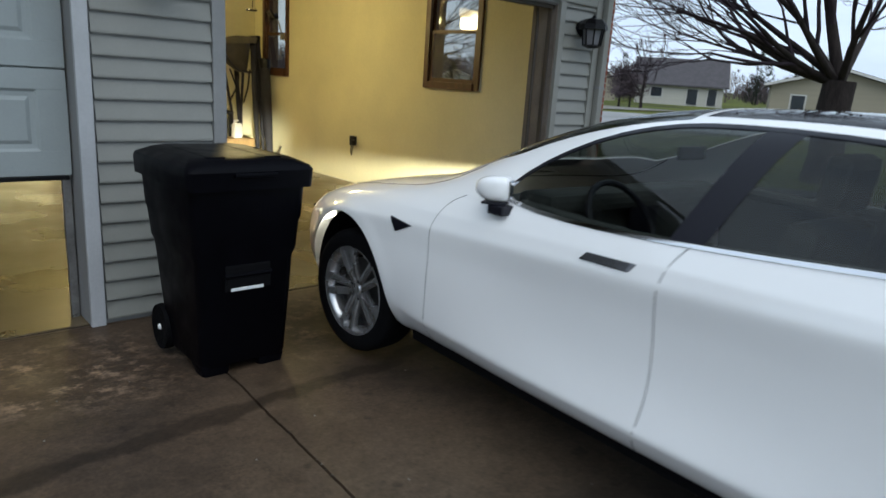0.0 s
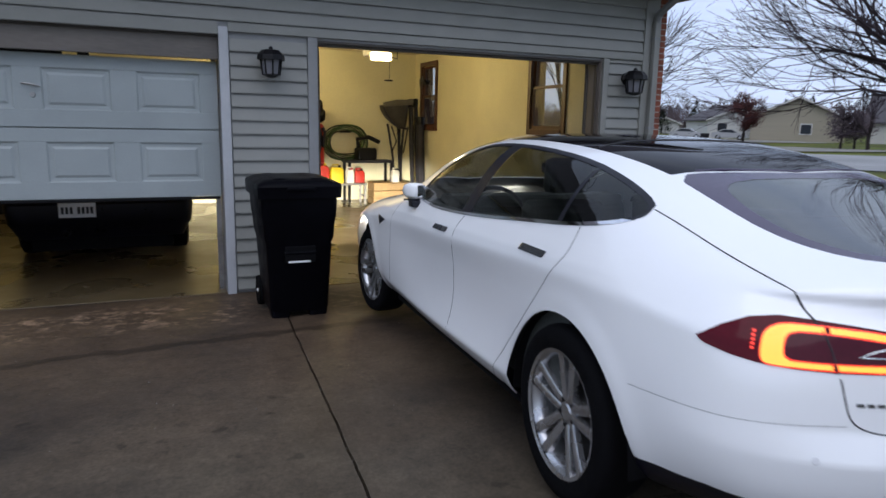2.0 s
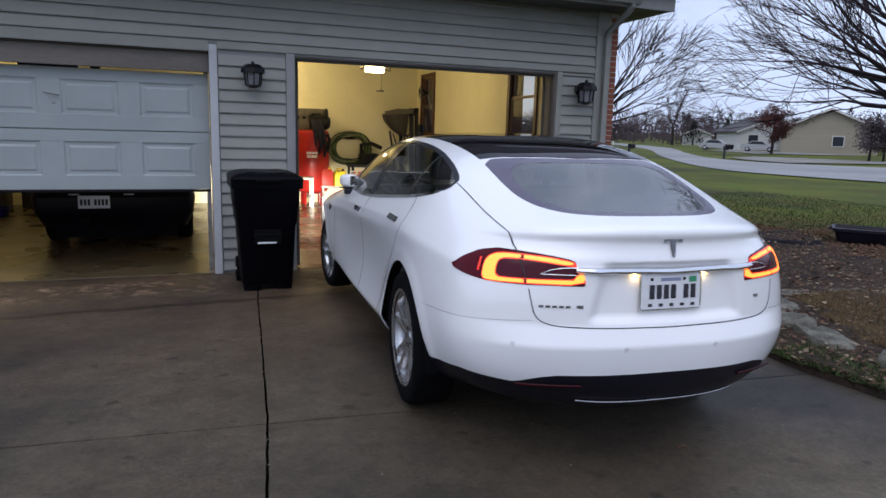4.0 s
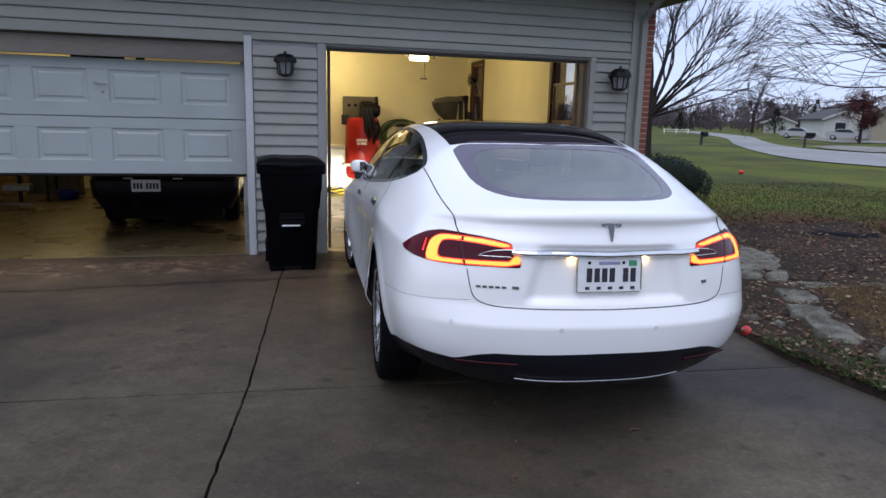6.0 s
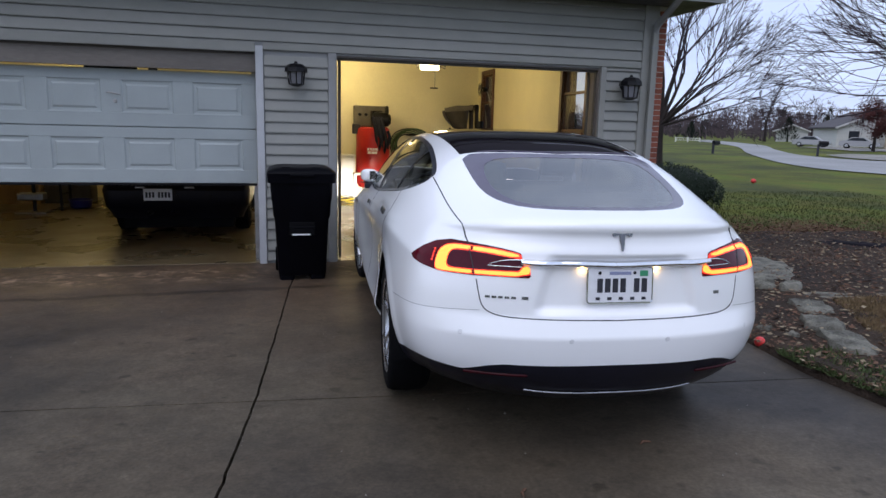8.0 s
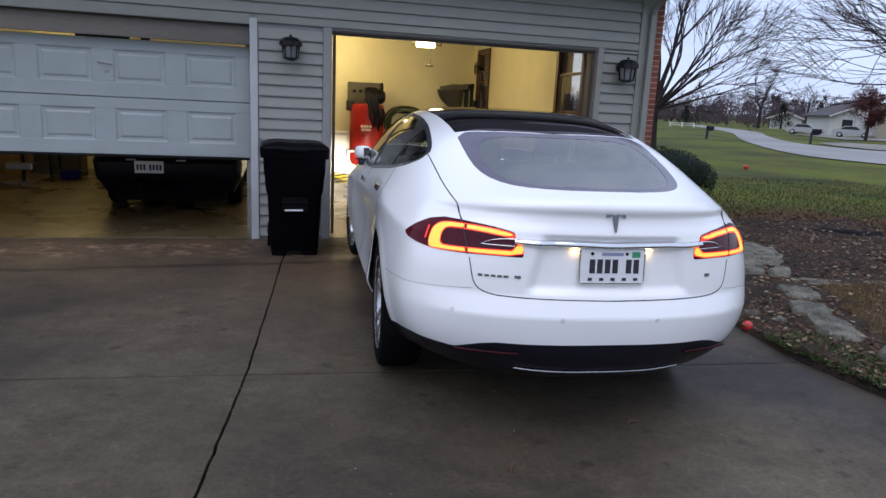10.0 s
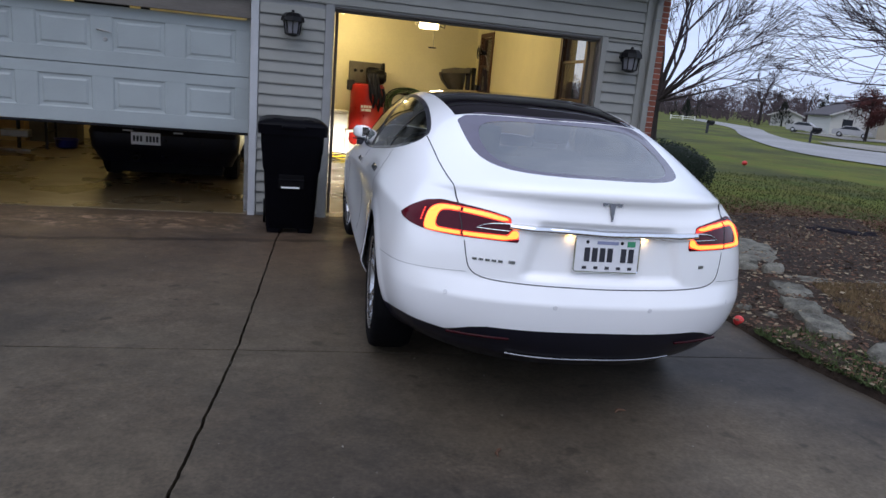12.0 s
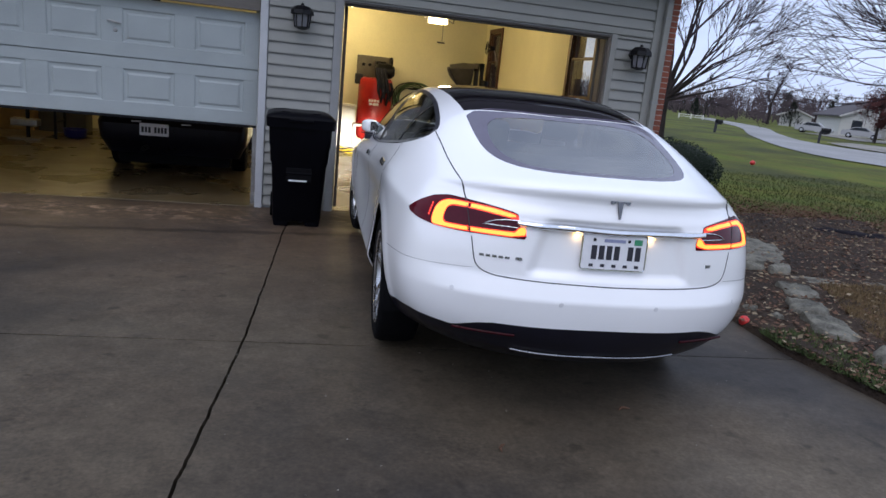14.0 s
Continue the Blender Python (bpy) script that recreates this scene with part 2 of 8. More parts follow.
    "chip": mat("mulch_and_leaf_litter", (0.092, 0.052, 0.035), 0.85, spec=0.1, var=0.4, scale=15, per_island=0.8),
    "weed": mat("low_weeds", (0.040, 0.056, 0.020), 0.8, spec=0.15, var=0.3, scale=15, per_island=0.4),
    "stop_board": mat("weathered_brown_grey_board", (0.150, 0.130, 0.115), 0.6, var=0.18, scale=4, bump=0.1, stretch=(0.2, 1, 1)),
    "house_tan": mat("tan_siding_far", (0.30, 0.265, 0.20), 0.7, var=0.06, scale=0.5, fine=5, stretch=(0.2, 0.2, 6)),
    "house_white": mat("pale_siding_far", (0.55, 0.54, 0.52), 0.7, var=0.05, scale=0.5, fine=5, stretch=(0.2, 0.2, 6)),
    "house_pale": mat("pale_siding_far", (0.46, 0.44, 0.40), 0.7, var=0.06, scale=0.5, fine=5, stretch=(0.2, 0.2, 6)),
    "shingle": mat("grey_brown_shingles", (0.075, 0.068, 0.075), 0.9, var=0.2, scale=2, fine=12, bump=0.3, bump_scale=10),
    "dark_glass": mat("dark_window_far", (0.03, 0.035, 0.045), 0.1, var=0.1),
    "silver_car": mat("silver_car_paint", (0.36, 0.36, 0.37), 0.45, metal=0.2, var=0.02, coat=0.2),
}


# ---- building helpers ----
def thing(name, label, category, place=(0, 0, 0), turn=0.0, group="", kind=""):
    ob = new(name)
    ob.empty_display_size = 0.1
    ob.matrix_world = pose(*place, 0, 0, turn)
    return tagged(ob, label, category, group, kind)


def finish(bm, material, smooth=False, angle=None):
    me = bpy.data.meshes.new("mesh")
    bmesh.ops.recalc_face_normals(bm, faces=bm.faces)
    bm.to_mesh(me)
    bm.free()
    me.materials.append(material)
    if smooth:
        me.shade_smooth()
        if angle:
            me.set_sharp_from_angle(angle=radians(angle))
    return me


def part(name, bm, material, parent=None, label="", smooth=False, angle=40.0):
    """Links a bmesh (or a ready mesh) as one mesh object under a thing or a part."""
    me = bm if isinstance(bm, bpy.types.Mesh) else finish(bm, material, smooth, angle)
    ob = new(name, me)
    if parent:
        ob.parent = parent
    if label:
        tagged(ob, label)
    return ob


def solo(name, bm, material, label, category, kind="", smooth=False, group=""):
    ob = part(name, bm, material, None, "", smooth)
    return tagged(ob, label, category, group, kind)


def add_box(bm, x0, x1, y0, y1, z0, z1, bevel=0.0, m=None):
    g = bmesh.ops.create_cube(bm, size=1.0)
    vs = g["verts"]
    for v in vs:
        v.co = Vector(((x0 + x1) / 2 + v.co.x * (x1 - x0), (y0 + y1) / 2 + v.co.y * (y1 - y0), (z0 + z1) / 2 + v.co.z * (z1 - z0)))
    if bevel:
        es = list({e for v in vs for e in v.link_edges})
        r = bmesh.ops.bevel(bm, geom=es, offset=bevel, segments=2, profile=0.6, affect="EDGES")
        vs = list({v for f in r["faces"] for v in f.verts} | {v for v in vs if v.is_valid})
    if m is not None:
        bmesh.ops.transform(bm, matrix=m, verts=[v for v in vs if v.is_valid])
    return bm


def box(x0, x1, y0, y1, z0, z1, bevel=0.0, m=None):
    return add_box(bmesh.new(), x0, x1, y0, y1, z0, z1, bevel, m)


def add_tube(bm, points, radius, sides=8, closed=False):
    """A round bar along a line of points; radius may be a list."""
    pts = [Vector(p) for p in points]
    n = len(pts)
    rads = radius if isinstance(radius, (list, tuple)) else [radius] * n
    rings = []
    prev = None
    for i, p in enumerate(pts):
        if closed:
            d = pts[(i + 1) % n] - pts[i - 1]
        else:
            d = pts[min(i + 1, n - 1)] - pts[max(i - 1, 0)]
        d.normalize()
        if prev is None:
            a = d.orthogonal().normalized()
        else:
            a = (prev - d * prev.dot(d))
            a = a.normalized() if a.length > 1e-6 else d.orthogonal().normalized()
        prev = a
        b = d.cross(a)
        rings.append([bm.verts.new(p + (a * math.cos(2 * math.pi * k / sides) + b * math.sin(2 * math.pi * k / sides)) * rads[i]) for k in range(sides)])
    for i in range(n if closed else n - 1):
        r, q = rings[i], rings[(i + 1) % n]
        for k in range(sides):
            bm.faces.new((r[k], r[(k + 1) % sides], q[(k + 1) % sides], q[k]))
    if not closed:
        bm.faces.new(rings[0][::-1])
        bm.faces.new(rings[-1])
    return bm


def tube(points, radius, sides=8, closed=False):
    return add_tube(bmesh.new(), points, radius, sides, closed)


def add_lathe(bm, profile, sides=24, m=None):
    """Turns a profile of (radius, height) about z."""
    rings = []
    for r, z in profile:
        if r < 1e-6:
            rings.append([bm.verts.new((0, 0, z))])
        else:
            rings.append([bm.verts.new((r * math.cos(2 * math.pi * k / sides), r * math.sin(2 * math.pi * k / sides), z)) for k in range(sides)])
    for a, b in zip(rings, rings[1:]):
        for k in range(sides):
            j = (k + 1) % sides
            if len(a) == 1 and len(b) == 1:
                continue
            if len(a) == 1:
                bm.faces.new((a[0], b[k], b[j]))
            elif len(b) == 1:
                bm.faces.new((a[k], a[j], b[0]))
            else:
                bm.faces.new((a[k], a[j], b[j], b[k]))
    if m is not None:
        bmesh.ops.transform(bm, matrix=m, verts=[v for r in rings for v in r])
    return bm


def lathe(profile, sides=24, m=None):
    return add_lathe(bmesh.new(), profile, sides, m)


def add_prism(bm, outline, depth, m=None):
    """A flat outline in x, z pushed along y by depth."""
    a = [bm.verts.new((x, 0, z)) for x, z in outline]
    b = [bm.verts.new((x, depth, z)) for x, z in outline]
    bm.faces.new(a)
    bm.faces.new(b[::-1])
    n = len(a)
    for i in range(n):
        bm.faces.new((a[i], b[i], b[(i + 1) % n], a[(i + 1) % n]))
    if m is not None:
        bmesh.ops.transform(bm, matrix=m, verts=a + b)
    return bm


def prism(outline, depth, m=None):
    return add_prism(bmesh.new(), outline, depth, m)


def mesh_from(verts, faces, material, smooth=False):
    me = bpy.data.meshes.new("mesh")
    me.from_pydata(verts, [], faces)
    me.update()
    me.materials.append(material)
    if smooth:
        me.shade_smooth()
    return me


# ---- the ground ----
def ground_z(x, y):
    a = max(0.0, -y)
    a = a if a < 9 else 9 + (a - 9) * 0.3
    rise = 0.030 * min(max(0.0, (a - 0.6) / 0.9), 1.0, max(0.0, (4.5 - a) / 3.5))
    r = math.hypot(x, y + 8)
    return 0.036 * a + rise + 0.0105 * max(0.0, r - 26)


def ground_shader(name, a, b, c, scale_a, scale_b, rough, bump):
    """Three tones of ground mixed by two noises."""
    m = bpy.data.materials.new(name)
    m.use_nodes = True
    n, l = m.node_tree.nodes, m.node_tree.links
    bs = n["Principled BSDF"]
    bs.inputs["Roughness"].default_value = rough
    bs.inputs["Specular IOR Level"].default_value = 0.12 if rough > 0.7 else 0.38
    geo = n.new("ShaderNodeNewGeometry")
    cols = []
    for s, det in ((scale_a, 6), (scale_b, 8), (scale_b * 9, 4)):
        t = n.new("ShaderNodeTexNoise")
        t.inputs["Scale"].default_value, t.inputs["Detail"].default_value, t.inputs["Roughness"].default_value = s, det, 0.62
        l.new(geo.outputs["Position"], t.inputs["Vector"])
        cols.append(t)
    def ramp(src, lo, hi, c0, c1):
        r = n.new("ShaderNodeValToRGB")
        r.color_ramp.elements[0].position, r.color_ramp.elements[0].color = lo, c0
        r.color_ramp.elements[1].position, r.color_ramp.elements[1].color = hi, c1
        l.new(src.outputs["Fac"], r.inputs["Fac"])
        return r
    def mix(f, x, y):
        mx = n.new("ShaderNodeMix")
        mx.data_type = "RGBA"
        l.new(f.outputs["Color"], mx.inputs["Factor"])
        l.new(x, mx.inputs["A"])
        l.new(y, mx.inputs["B"])
        return mx.outputs["Result"]
    r1 = ramp(cols[1], 0.35, 0.65, (*a, 1), (*b, 1))
    r2 = ramp(cols[0], 0.42, 0.62, (0, 0, 0, 1), (1, 1, 1, 1))
    rgb = n.new("ShaderNodeRGB")
    rgb.outputs[0].default_value = (*c, 1)
    base = mix(r2, r1.outputs["Color"], rgb.outputs[0])
    r3 = ramp(cols[2], 0.25, 0.75, (0.80, 0.80, 0.80, 1), (1.16, 1.16, 1.16, 1))
    mul = n.new("ShaderNodeMix")
    mul.data_type, mul.blend_type = "RGBA", "MULTIPLY"
    mul.inputs["Factor"].default_value = 1.0
    l.new(base, mul.inputs["A"])
    l.new(r3.outputs["Color"], mul.inputs["B"])
    l.new(mul.outputs["Result"], bs.inputs["Base Color"])
    bp = n.new("ShaderNodeBump")
    bp.inputs["Strength"].default_value, bp.inputs["Distance"].default_value = bump, 0.03
    l.new(cols[2].outputs["Fac"], bp.inputs["Height"])
    l.new(bp.outputs["Normal"], bs.inputs["Normal"])
    return m


M["lawn"] = ground_shader("winter_lawn", (0.132, 0.120, 0.022), (0.076, 0.116, 0.015), (0.052, 0.058, 0.020), 0.16, 0.9, 0.9, 0.6)
M["asphalt"] = ground_shader("weathered_asphalt", (0.27, 0.268, 0.27), (0.31, 0.31, 0.31), (0.235, 0.235, 0.235), 0.15, 1.2, 0.75, 0.2)
M["gravel"] = ground_shader("pale_gravel_edge", (0.24, 0.225, 0.20), (0.30, 0.29, 0.27), (0.19, 0.18, 0.16), 0.4, 3, 0.9, 0.4)
M["soil"] = ground_shader("damp_mulch_soil", (0.040, 0.028, 0.021), (0.060, 0.042, 0.030), (0.028, 0.022, 0.019), 0.8, 4, 0.95, 0.9)


def wet_concrete(name, base, dark, light):
    """Damp brushed concrete: wide blotches, drying patches, spots, uneven sheen."""
    m = ground_shader(name, base, light, dark, 0.55, 2.2, 0.5, 0.05)
    n, l = m.node_tree.nodes, m.node_tree.links
    bs = n["Principled BSDF"]
    bs.inputs["Specular IOR Level"].default_value = 0.22
    geo = n.new("ShaderNodeNewGeometry")
    t = n.new("ShaderNodeTexNoise")
    t.inputs["Scale"].default_value, t.inputs["Detail"].default_value = 0.9, 5
    l.new(geo.outputs["Position"], t.inputs["Vector"])
    mr = n.new("ShaderNodeMapRange")
    mr.inputs["From Min"].default_value, mr.inputs["From Max"].default_value = 0.35, 0.68
    mr.inputs["To Min"].default_value, mr.inputs["To Max"].default_value = 0.48, 0.72
    l.new(t.outputs["Fac"], mr.inputs["Value"])
    l.new(mr.outputs["Result"], bs.inputs["Roughness"])
    # a dark damp stain runs across near the door, with soft wandering edges
    sep = n.new("ShaderNodeSeparateXYZ")
    l.new(geo.outputs["Position"], sep.inputs[0])
    def math_node(op, a, b):
        q = n.new("ShaderNodeMath")
        q.operation = op
        for k, v in enumerate((a, b)):
            if isinstance(v, (int, float)):
                q.inputs[k].default_value = v
            elif v is not None:
                l.new(v, q.inputs[k])
        return q.outputs[0]
    w = n.new("ShaderNodeTexNoise")
    w.inputs["Scale"].default_value, w.inputs["Detail"].default_value = 2.4, 6
    l.new(geo.outputs["Position"], w.inputs["Vector"])
    d = math_node("ADD", sep.outputs["Y"], math_node("MULTIPLY", sep.outputs["X"], -0.09))
    d = math_node("ADD", d, math_node("MULTIPLY", w.outputs["Fac"], 0.30))
    d = math_node("ABSOLUTE", math_node("ADD", d, 1.40), None)
    mk = n.new("ShaderNodeMapRange")
    mk.interpolation_type = "SMOOTHSTEP"
    mk.inputs["From Min"].default_value, mk.inputs["From Max"].default_value = 0.035, 0.075
    mk.inputs["To Min"].default_value, mk.inputs["To Max"].default_value = 0.52, 1.0
    l.new(d, mk.inputs["Value"])
    # drip spots and old grease marks
    v = n.new("ShaderNodeTexNoise")
    v.inputs["Scale"].default_value, v.inputs["Detail"].default_value = 7.0, 2
    l.new(geo.outputs["Position"], v.inputs["Vector"])
    sp = n.new("ShaderNodeMapRange")
    sp.inputs["From Min"].default_value, sp.inputs["From Max"].default_value = 0.27, 0.34
    sp.inputs["To Min"].default_value, sp.inputs["To Max"].default_value = 0.6, 1.0
    l.new(v.outputs["Fac"], sp.inputs["Value"])
    tone = math_node("MULTIPLY", mk.outputs["Result"], sp.outputs["Result"])
    # pale scaling where the cement skin has worn, in a ragged strip before the doors
    def ranged(src, lo, hi, a, b):
        q = n.new("ShaderNodeMapRange")
        q.inputs["From Min"].default_value, q.inputs["From Max"].default_value = lo, hi
        q.inputs["To Min"].default_value, q.inputs["To Max"].default_value = a, b
        l.new(src, q.inputs["Value"])
        return q.outputs["Result"]
    fine = n.new("ShaderNodeTexNoise")
    fine.inputs["Scale"].default_value, fine.inputs["Detail"].default_value, fine.inputs["Roughness"].default_value = 11.0, 9, 0.68
    l.new(geo.outputs["Position"], fine.inputs["Vector"])
    where = math_node("ABSOLUTE", math_node("ADD", sep.outputs["Y"], 0.72), None)
    flake = math_node("MULTIPLY", ranged(fine.outputs["Fac"], 0.47, 0.60, 0.0, 1.0), ranged(where, 0.15, 0.62, 1.0, 0.0))
    flake = math_node("MULTIPLY", flake, ranged(w.outputs["Fac"], 0.42, 0.58, 0.15, 1.0))
    tone = math_node("MULTIPLY", tone, math_node("ADD", math_node("MULTIPLY", flake, 2.4), 1.0))
    # sandy grain, pale specks and a drier stretch towards the lawn
    grain = n.new("ShaderNodeTexNoise")
    grain.inputs["Scale"].default_value, grain.inputs["Detail"].default_value, grain.inputs["Roughness"].default_value = 55.0, 5, 0.7
    l.new(geo.outputs["Position"], grain.inputs["Vector"])
    tone = math_node("MULTIPLY", tone, ranged(grain.outputs["Fac"], 0.30, 0.70, 0.72, 1.28))
    tone = math_node("MULTIPLY", tone, ranged(grain.outputs["Fac"], 0.70, 0.78, 1.0, 1.7))
    mottle = n.new("ShaderNodeTexNoise")
    mottle.inputs["Scale"].default_value, mottle.inputs["Detail"].default_value, mottle.inputs["Roughness"].default_value = 5.5, 8, 0.7
    l.new(geo.outputs["Position"], mottle.inputs["Vector"])
    tone = math_node("MULTIPLY", tone, ranged(mottle.outputs["Fac"], 0.34, 0.66, 0.80, 1.18))
    dry = math_node("ADD", math_node("MULTIPLY", sep.outputs["X"], 0.7), math_node("MULTIPLY", math_node("ADD", sep.outputs["Y"], 5.2), -0.5))
    dry = math_node("ADD", dry, math_node("MULTIPLY", w.outputs["Fac"], 0.9))
    tone = math_node("MULTIPLY", tone, ranged(dry, 0.6, 2.4, 1.0, 1.38))
    src = bs.inputs["Base Color"].links[0].from_socket
    mulc = n.new("ShaderNodeMix")
    mulc.data_type, mulc.blend_type = "RGBA", "MULTIPLY"
    mulc.inputs["Factor"].default_value = 1.0
    l.new(src, mulc.inputs["A"])
    l.new(tone, mulc.inputs["B"])
    # rusty brown damp nearer the doors
    rust = n.new("ShaderNodeMix")
    rust.data_type, rust.blend_type = "RGBA", "MULTIPLY"
    rust.inputs["B"].default_value = (1.06, 0.90, 0.84, 1)
    far = math_node("ADD", sep.outputs["Y"], math_node("MULTIPLY", w.outputs["Fac"], 1.2))
    l.new(ranged(far, -3.6, -1.2, 0.0, 1.0), rust.inputs["Factor"])
    l.new(mulc.outputs["Result"], rust.inputs["A"])
    l.new(rust.outputs["Result"], bs.inputs["Base Color"])
    return m


M["concrete"] = wet_concrete("damp_driveway_concrete", (0.070, 0.0545, 0.0385), (0.028, 0.0235, 0.0200), (0.092, 0.074, 0.052))
M["joint"] = mat("dark_joint_sealant", (0.006, 0.005, 0.005), 0.9, var=0.3, scale=20, bump=0.3, spec=0.05)


def grid_sheet(xs, ys, zf):
    verts = [(x, y, zf(x, y)) for y in ys for x in xs]
    w = len(xs)
    return verts, [(j * w + i, j * w + i + 1, (j + 1) * w + i + 1, (j + 1) * w + i) for j in range(len(ys) - 1) for i in range(w - 1)]


def steps(lo, hi, n):
    return [lo + (hi - lo) * i / n for i in range(n + 1)]


HOUSE_X0, HOUSE_X1, HOUSE_Y1 = -6.2, 4.09, 7.62
DRIVE_X0 = -6.4


def drive_edge(y):
    """The driveway's right edge."""
    return 2.42 + 0.16 * max(0.0, y + 4.5) + 0.30 * max(0.0, y + 2.2) + min(0.03 * max(0.0, -4.3 - y), 0.9)


def under(x, y):
    """The lawn sheet drops away beneath slabs and the house."""
    z = ground_z(x, y)
    if DRIVE_X0 + 0.1 < x < drive_edge(y) - 0.05 and -13 < y < 0.0:
        return z - 0.15
    if drive_edge(y) - 0.1 < x < 5.0 + 0.62 * (y + 5.0) and -8.4 < y < 1.2:
        return z - 0.08
    if HOUSE_X0 < x < HOUSE_X1 and 0 <= y < HOUSE_Y1:
        return -0.25
    return z + 0.012 * noise.noise(Vector((x * 0.15, y * 0.15, 0.0)))


gx = steps(-900, -40, 12) + steps(-30, -8, 10) + steps(-7, 14, 105)[0:] + steps(15, 60, 60) + steps(64, 160, 32) + steps(200, 900, 8)
gy = steps(-500, -30, 8) + steps(-22, -12, 5) + steps(-11, 12, 115) + steps(13, 60, 60) + steps(64, 160, 32) + steps(200, 1200, 8)
gv, gf = grid_sheet(gx, gy, under)
solo("ground", mesh_from(gv, gf, M["lawn"], True), None, "patchy winter lawn, green and brown, reaching to the horizon", "ground", "structure")

# the driveway: slabs with sealed joints between them
JOINT_X = [(-0.42, 0.0), (-0.545, -1.45), (-0.765, -4.42), (-0.98, -6.4), (-1.9, -13.0)]


def joint_x(y):
    for (xa, ya), (xb, yb) in zip(JOINT_X, JOINT_X[1:]):
        if ya >= y >= yb:
            return xa + (xb - xa) * (ya - y) / (ya - yb)
    return JOINT_X[-1][0]


def cross_y(y, x):
    """The cross joints run slightly askew; the front edge lies true to the door."""
    return y if y > -1 else y + 0.09 - 0.081 * (x + 0.76)


def slab(name, x_left, x_right, y_back, y_front, material, label, gap=0.0065):
    """One concrete slab with eased edges; its sides follow the joints."""
    ny = max(2, int((y_back - y_front) / 0.03))
    nx = 24
    bm = bmesh.new()
    rows = []
    for j in range(ny + 1):
        y = y_front + (y_back - y_front) * j / ny
        a, b = x_left(y) + gap, x_right(y) - gap
        row = []
        for i in range(nx + 1):
            x = a + (b - a) * i / nx
            lo, hi = cross_y(y_front, x) + 0.0055 + 0.0045 * noise.noise(Vector((x * 7.0, y_front, 4.0))), cross_y(y_back, x) - 0.0040
            y = lo + (hi - lo) * j / ny
            edge = 0.0025 if i in (0, nx) or j in (0, ny) else 0.0
            if i in (0, nx):
                x += 0.005 * noise.noise(Vector((y * 9.0, x, 2.0))) + 0.004 * noise.noise(Vector((y * 31.0, x, 3.0)))
            row.append(bm.verts.new((x, y, ground_z(x, y) - edge + 0.004 * noise.noise(Vector((x * 0.8, y * 0.8, 7.0))))))
        rows.append(row)
    for ra, rb in zip(rows, rows[1:]):
        for i in range(nx):
            bm.faces.new((ra[i], ra[i + 1], rb[i + 1], rb[i]))
    rim = [e for e in bm.edges if e.is_boundary]
    ex = bmesh.ops.extrude_edge_only(bm, edges=rim)
    for v in [g for g in ex["geom"] if isinstance(g, bmesh.types.BMVert)]:
        v.co.z -= 0.12
    return part(name, bm, material, driveway, label, True, 25)


driveway = thing("driveway", "damp stained concrete driveway in jointed slabs", "driveway", kind="structure")
left_edge = lambda y: DRIVE_X0
right_edge = lambda y: drive_edge(y)
for yb, yf in ((0.035, -4.50), (-4.50, -9.0), (-9.0, -13.0)):
    slab("slab", left_edge, joint_x, yb, yf, M["concrete"], "")
    slab("slab", joint_x, right_edge, yb, yf, M["concrete"], "")
bm = bmesh.new()
for pts in ([(joint_x(y), y) for y in steps(-0.02, -12.9, 60)], [(x, cross_y(-4.50, x)) for x in steps(DRIVE_X0, drive_edge(-4.5), 40)], [(x, cross_y(-9.0, x)) for x in steps(DRIVE_X0, 2.4, 20)]):
    add_tube(bm, [(x + random.uniform(-0.003, 0.003), y, ground_z(x, y) - 0.052 + random.uniform(-0.003, 0.003)) for x, y in pts], 0.011, 5)
part("joint_sealant", bm, M["joint"], driveway)


rng = random.Random(5)
# the garage floor with its front lip
bm = box(HOUSE_X0 + 0.1, HOUSE_X1 - 0.2, 0.052, HOUSE_Y1 - 0.1, -0.25, 0.0, 0.008)
solo("floor", bm, M["floor_in"], "sealed brown garage concrete floor with a dull shine", "floor", "structure")
bm = box(HOUSE_X0 + 0.1, HOUSE_X1 - 0.2, 0.036, 0.050, -0.2, -0.006)
solo("threshold", bm, M["joint"], "dark joint between garage floor and driveway", "threshold", "structure")

# ---- the garage ----
TOP = 2.343
SOFFIT = 3.12
OPEN_X1 = 3.23
L_X0, L_X1 = -5.72, -0.84
COURSE = 0.1205


def siding_piece(x0, x1, z0, z1):
    """One lapped course: proud at its lower edge, tucked in at the top."""
    return prism([(0, z0 + 0.012), (0.027, z0 + 0.013), (0.027, z0 + 0.025), (0.004, z1), (0, z1)], x1 - x0, Matrix(((0, 1, 0, x0), (-1, 0, 0, 0.004), (0, 0, 1, 0), (0, 0, 0, 1))))


def clad(owner, x0, x1, z_from, z_to):
    shared = {}
    z = z_from
    while z < z_to - 0.03:
        z1 = min(z + COURSE, z_to)
        key = round(z1 - z, 4)
        if key not in shared:
            shared[key] = finish(siding_piece(x0, x1, 0.0, z1 - z), M["siding"])
        ob = new("siding_board", shared[key])
        ob.parent = owner
        ob.location.z = z
        z += COURSE


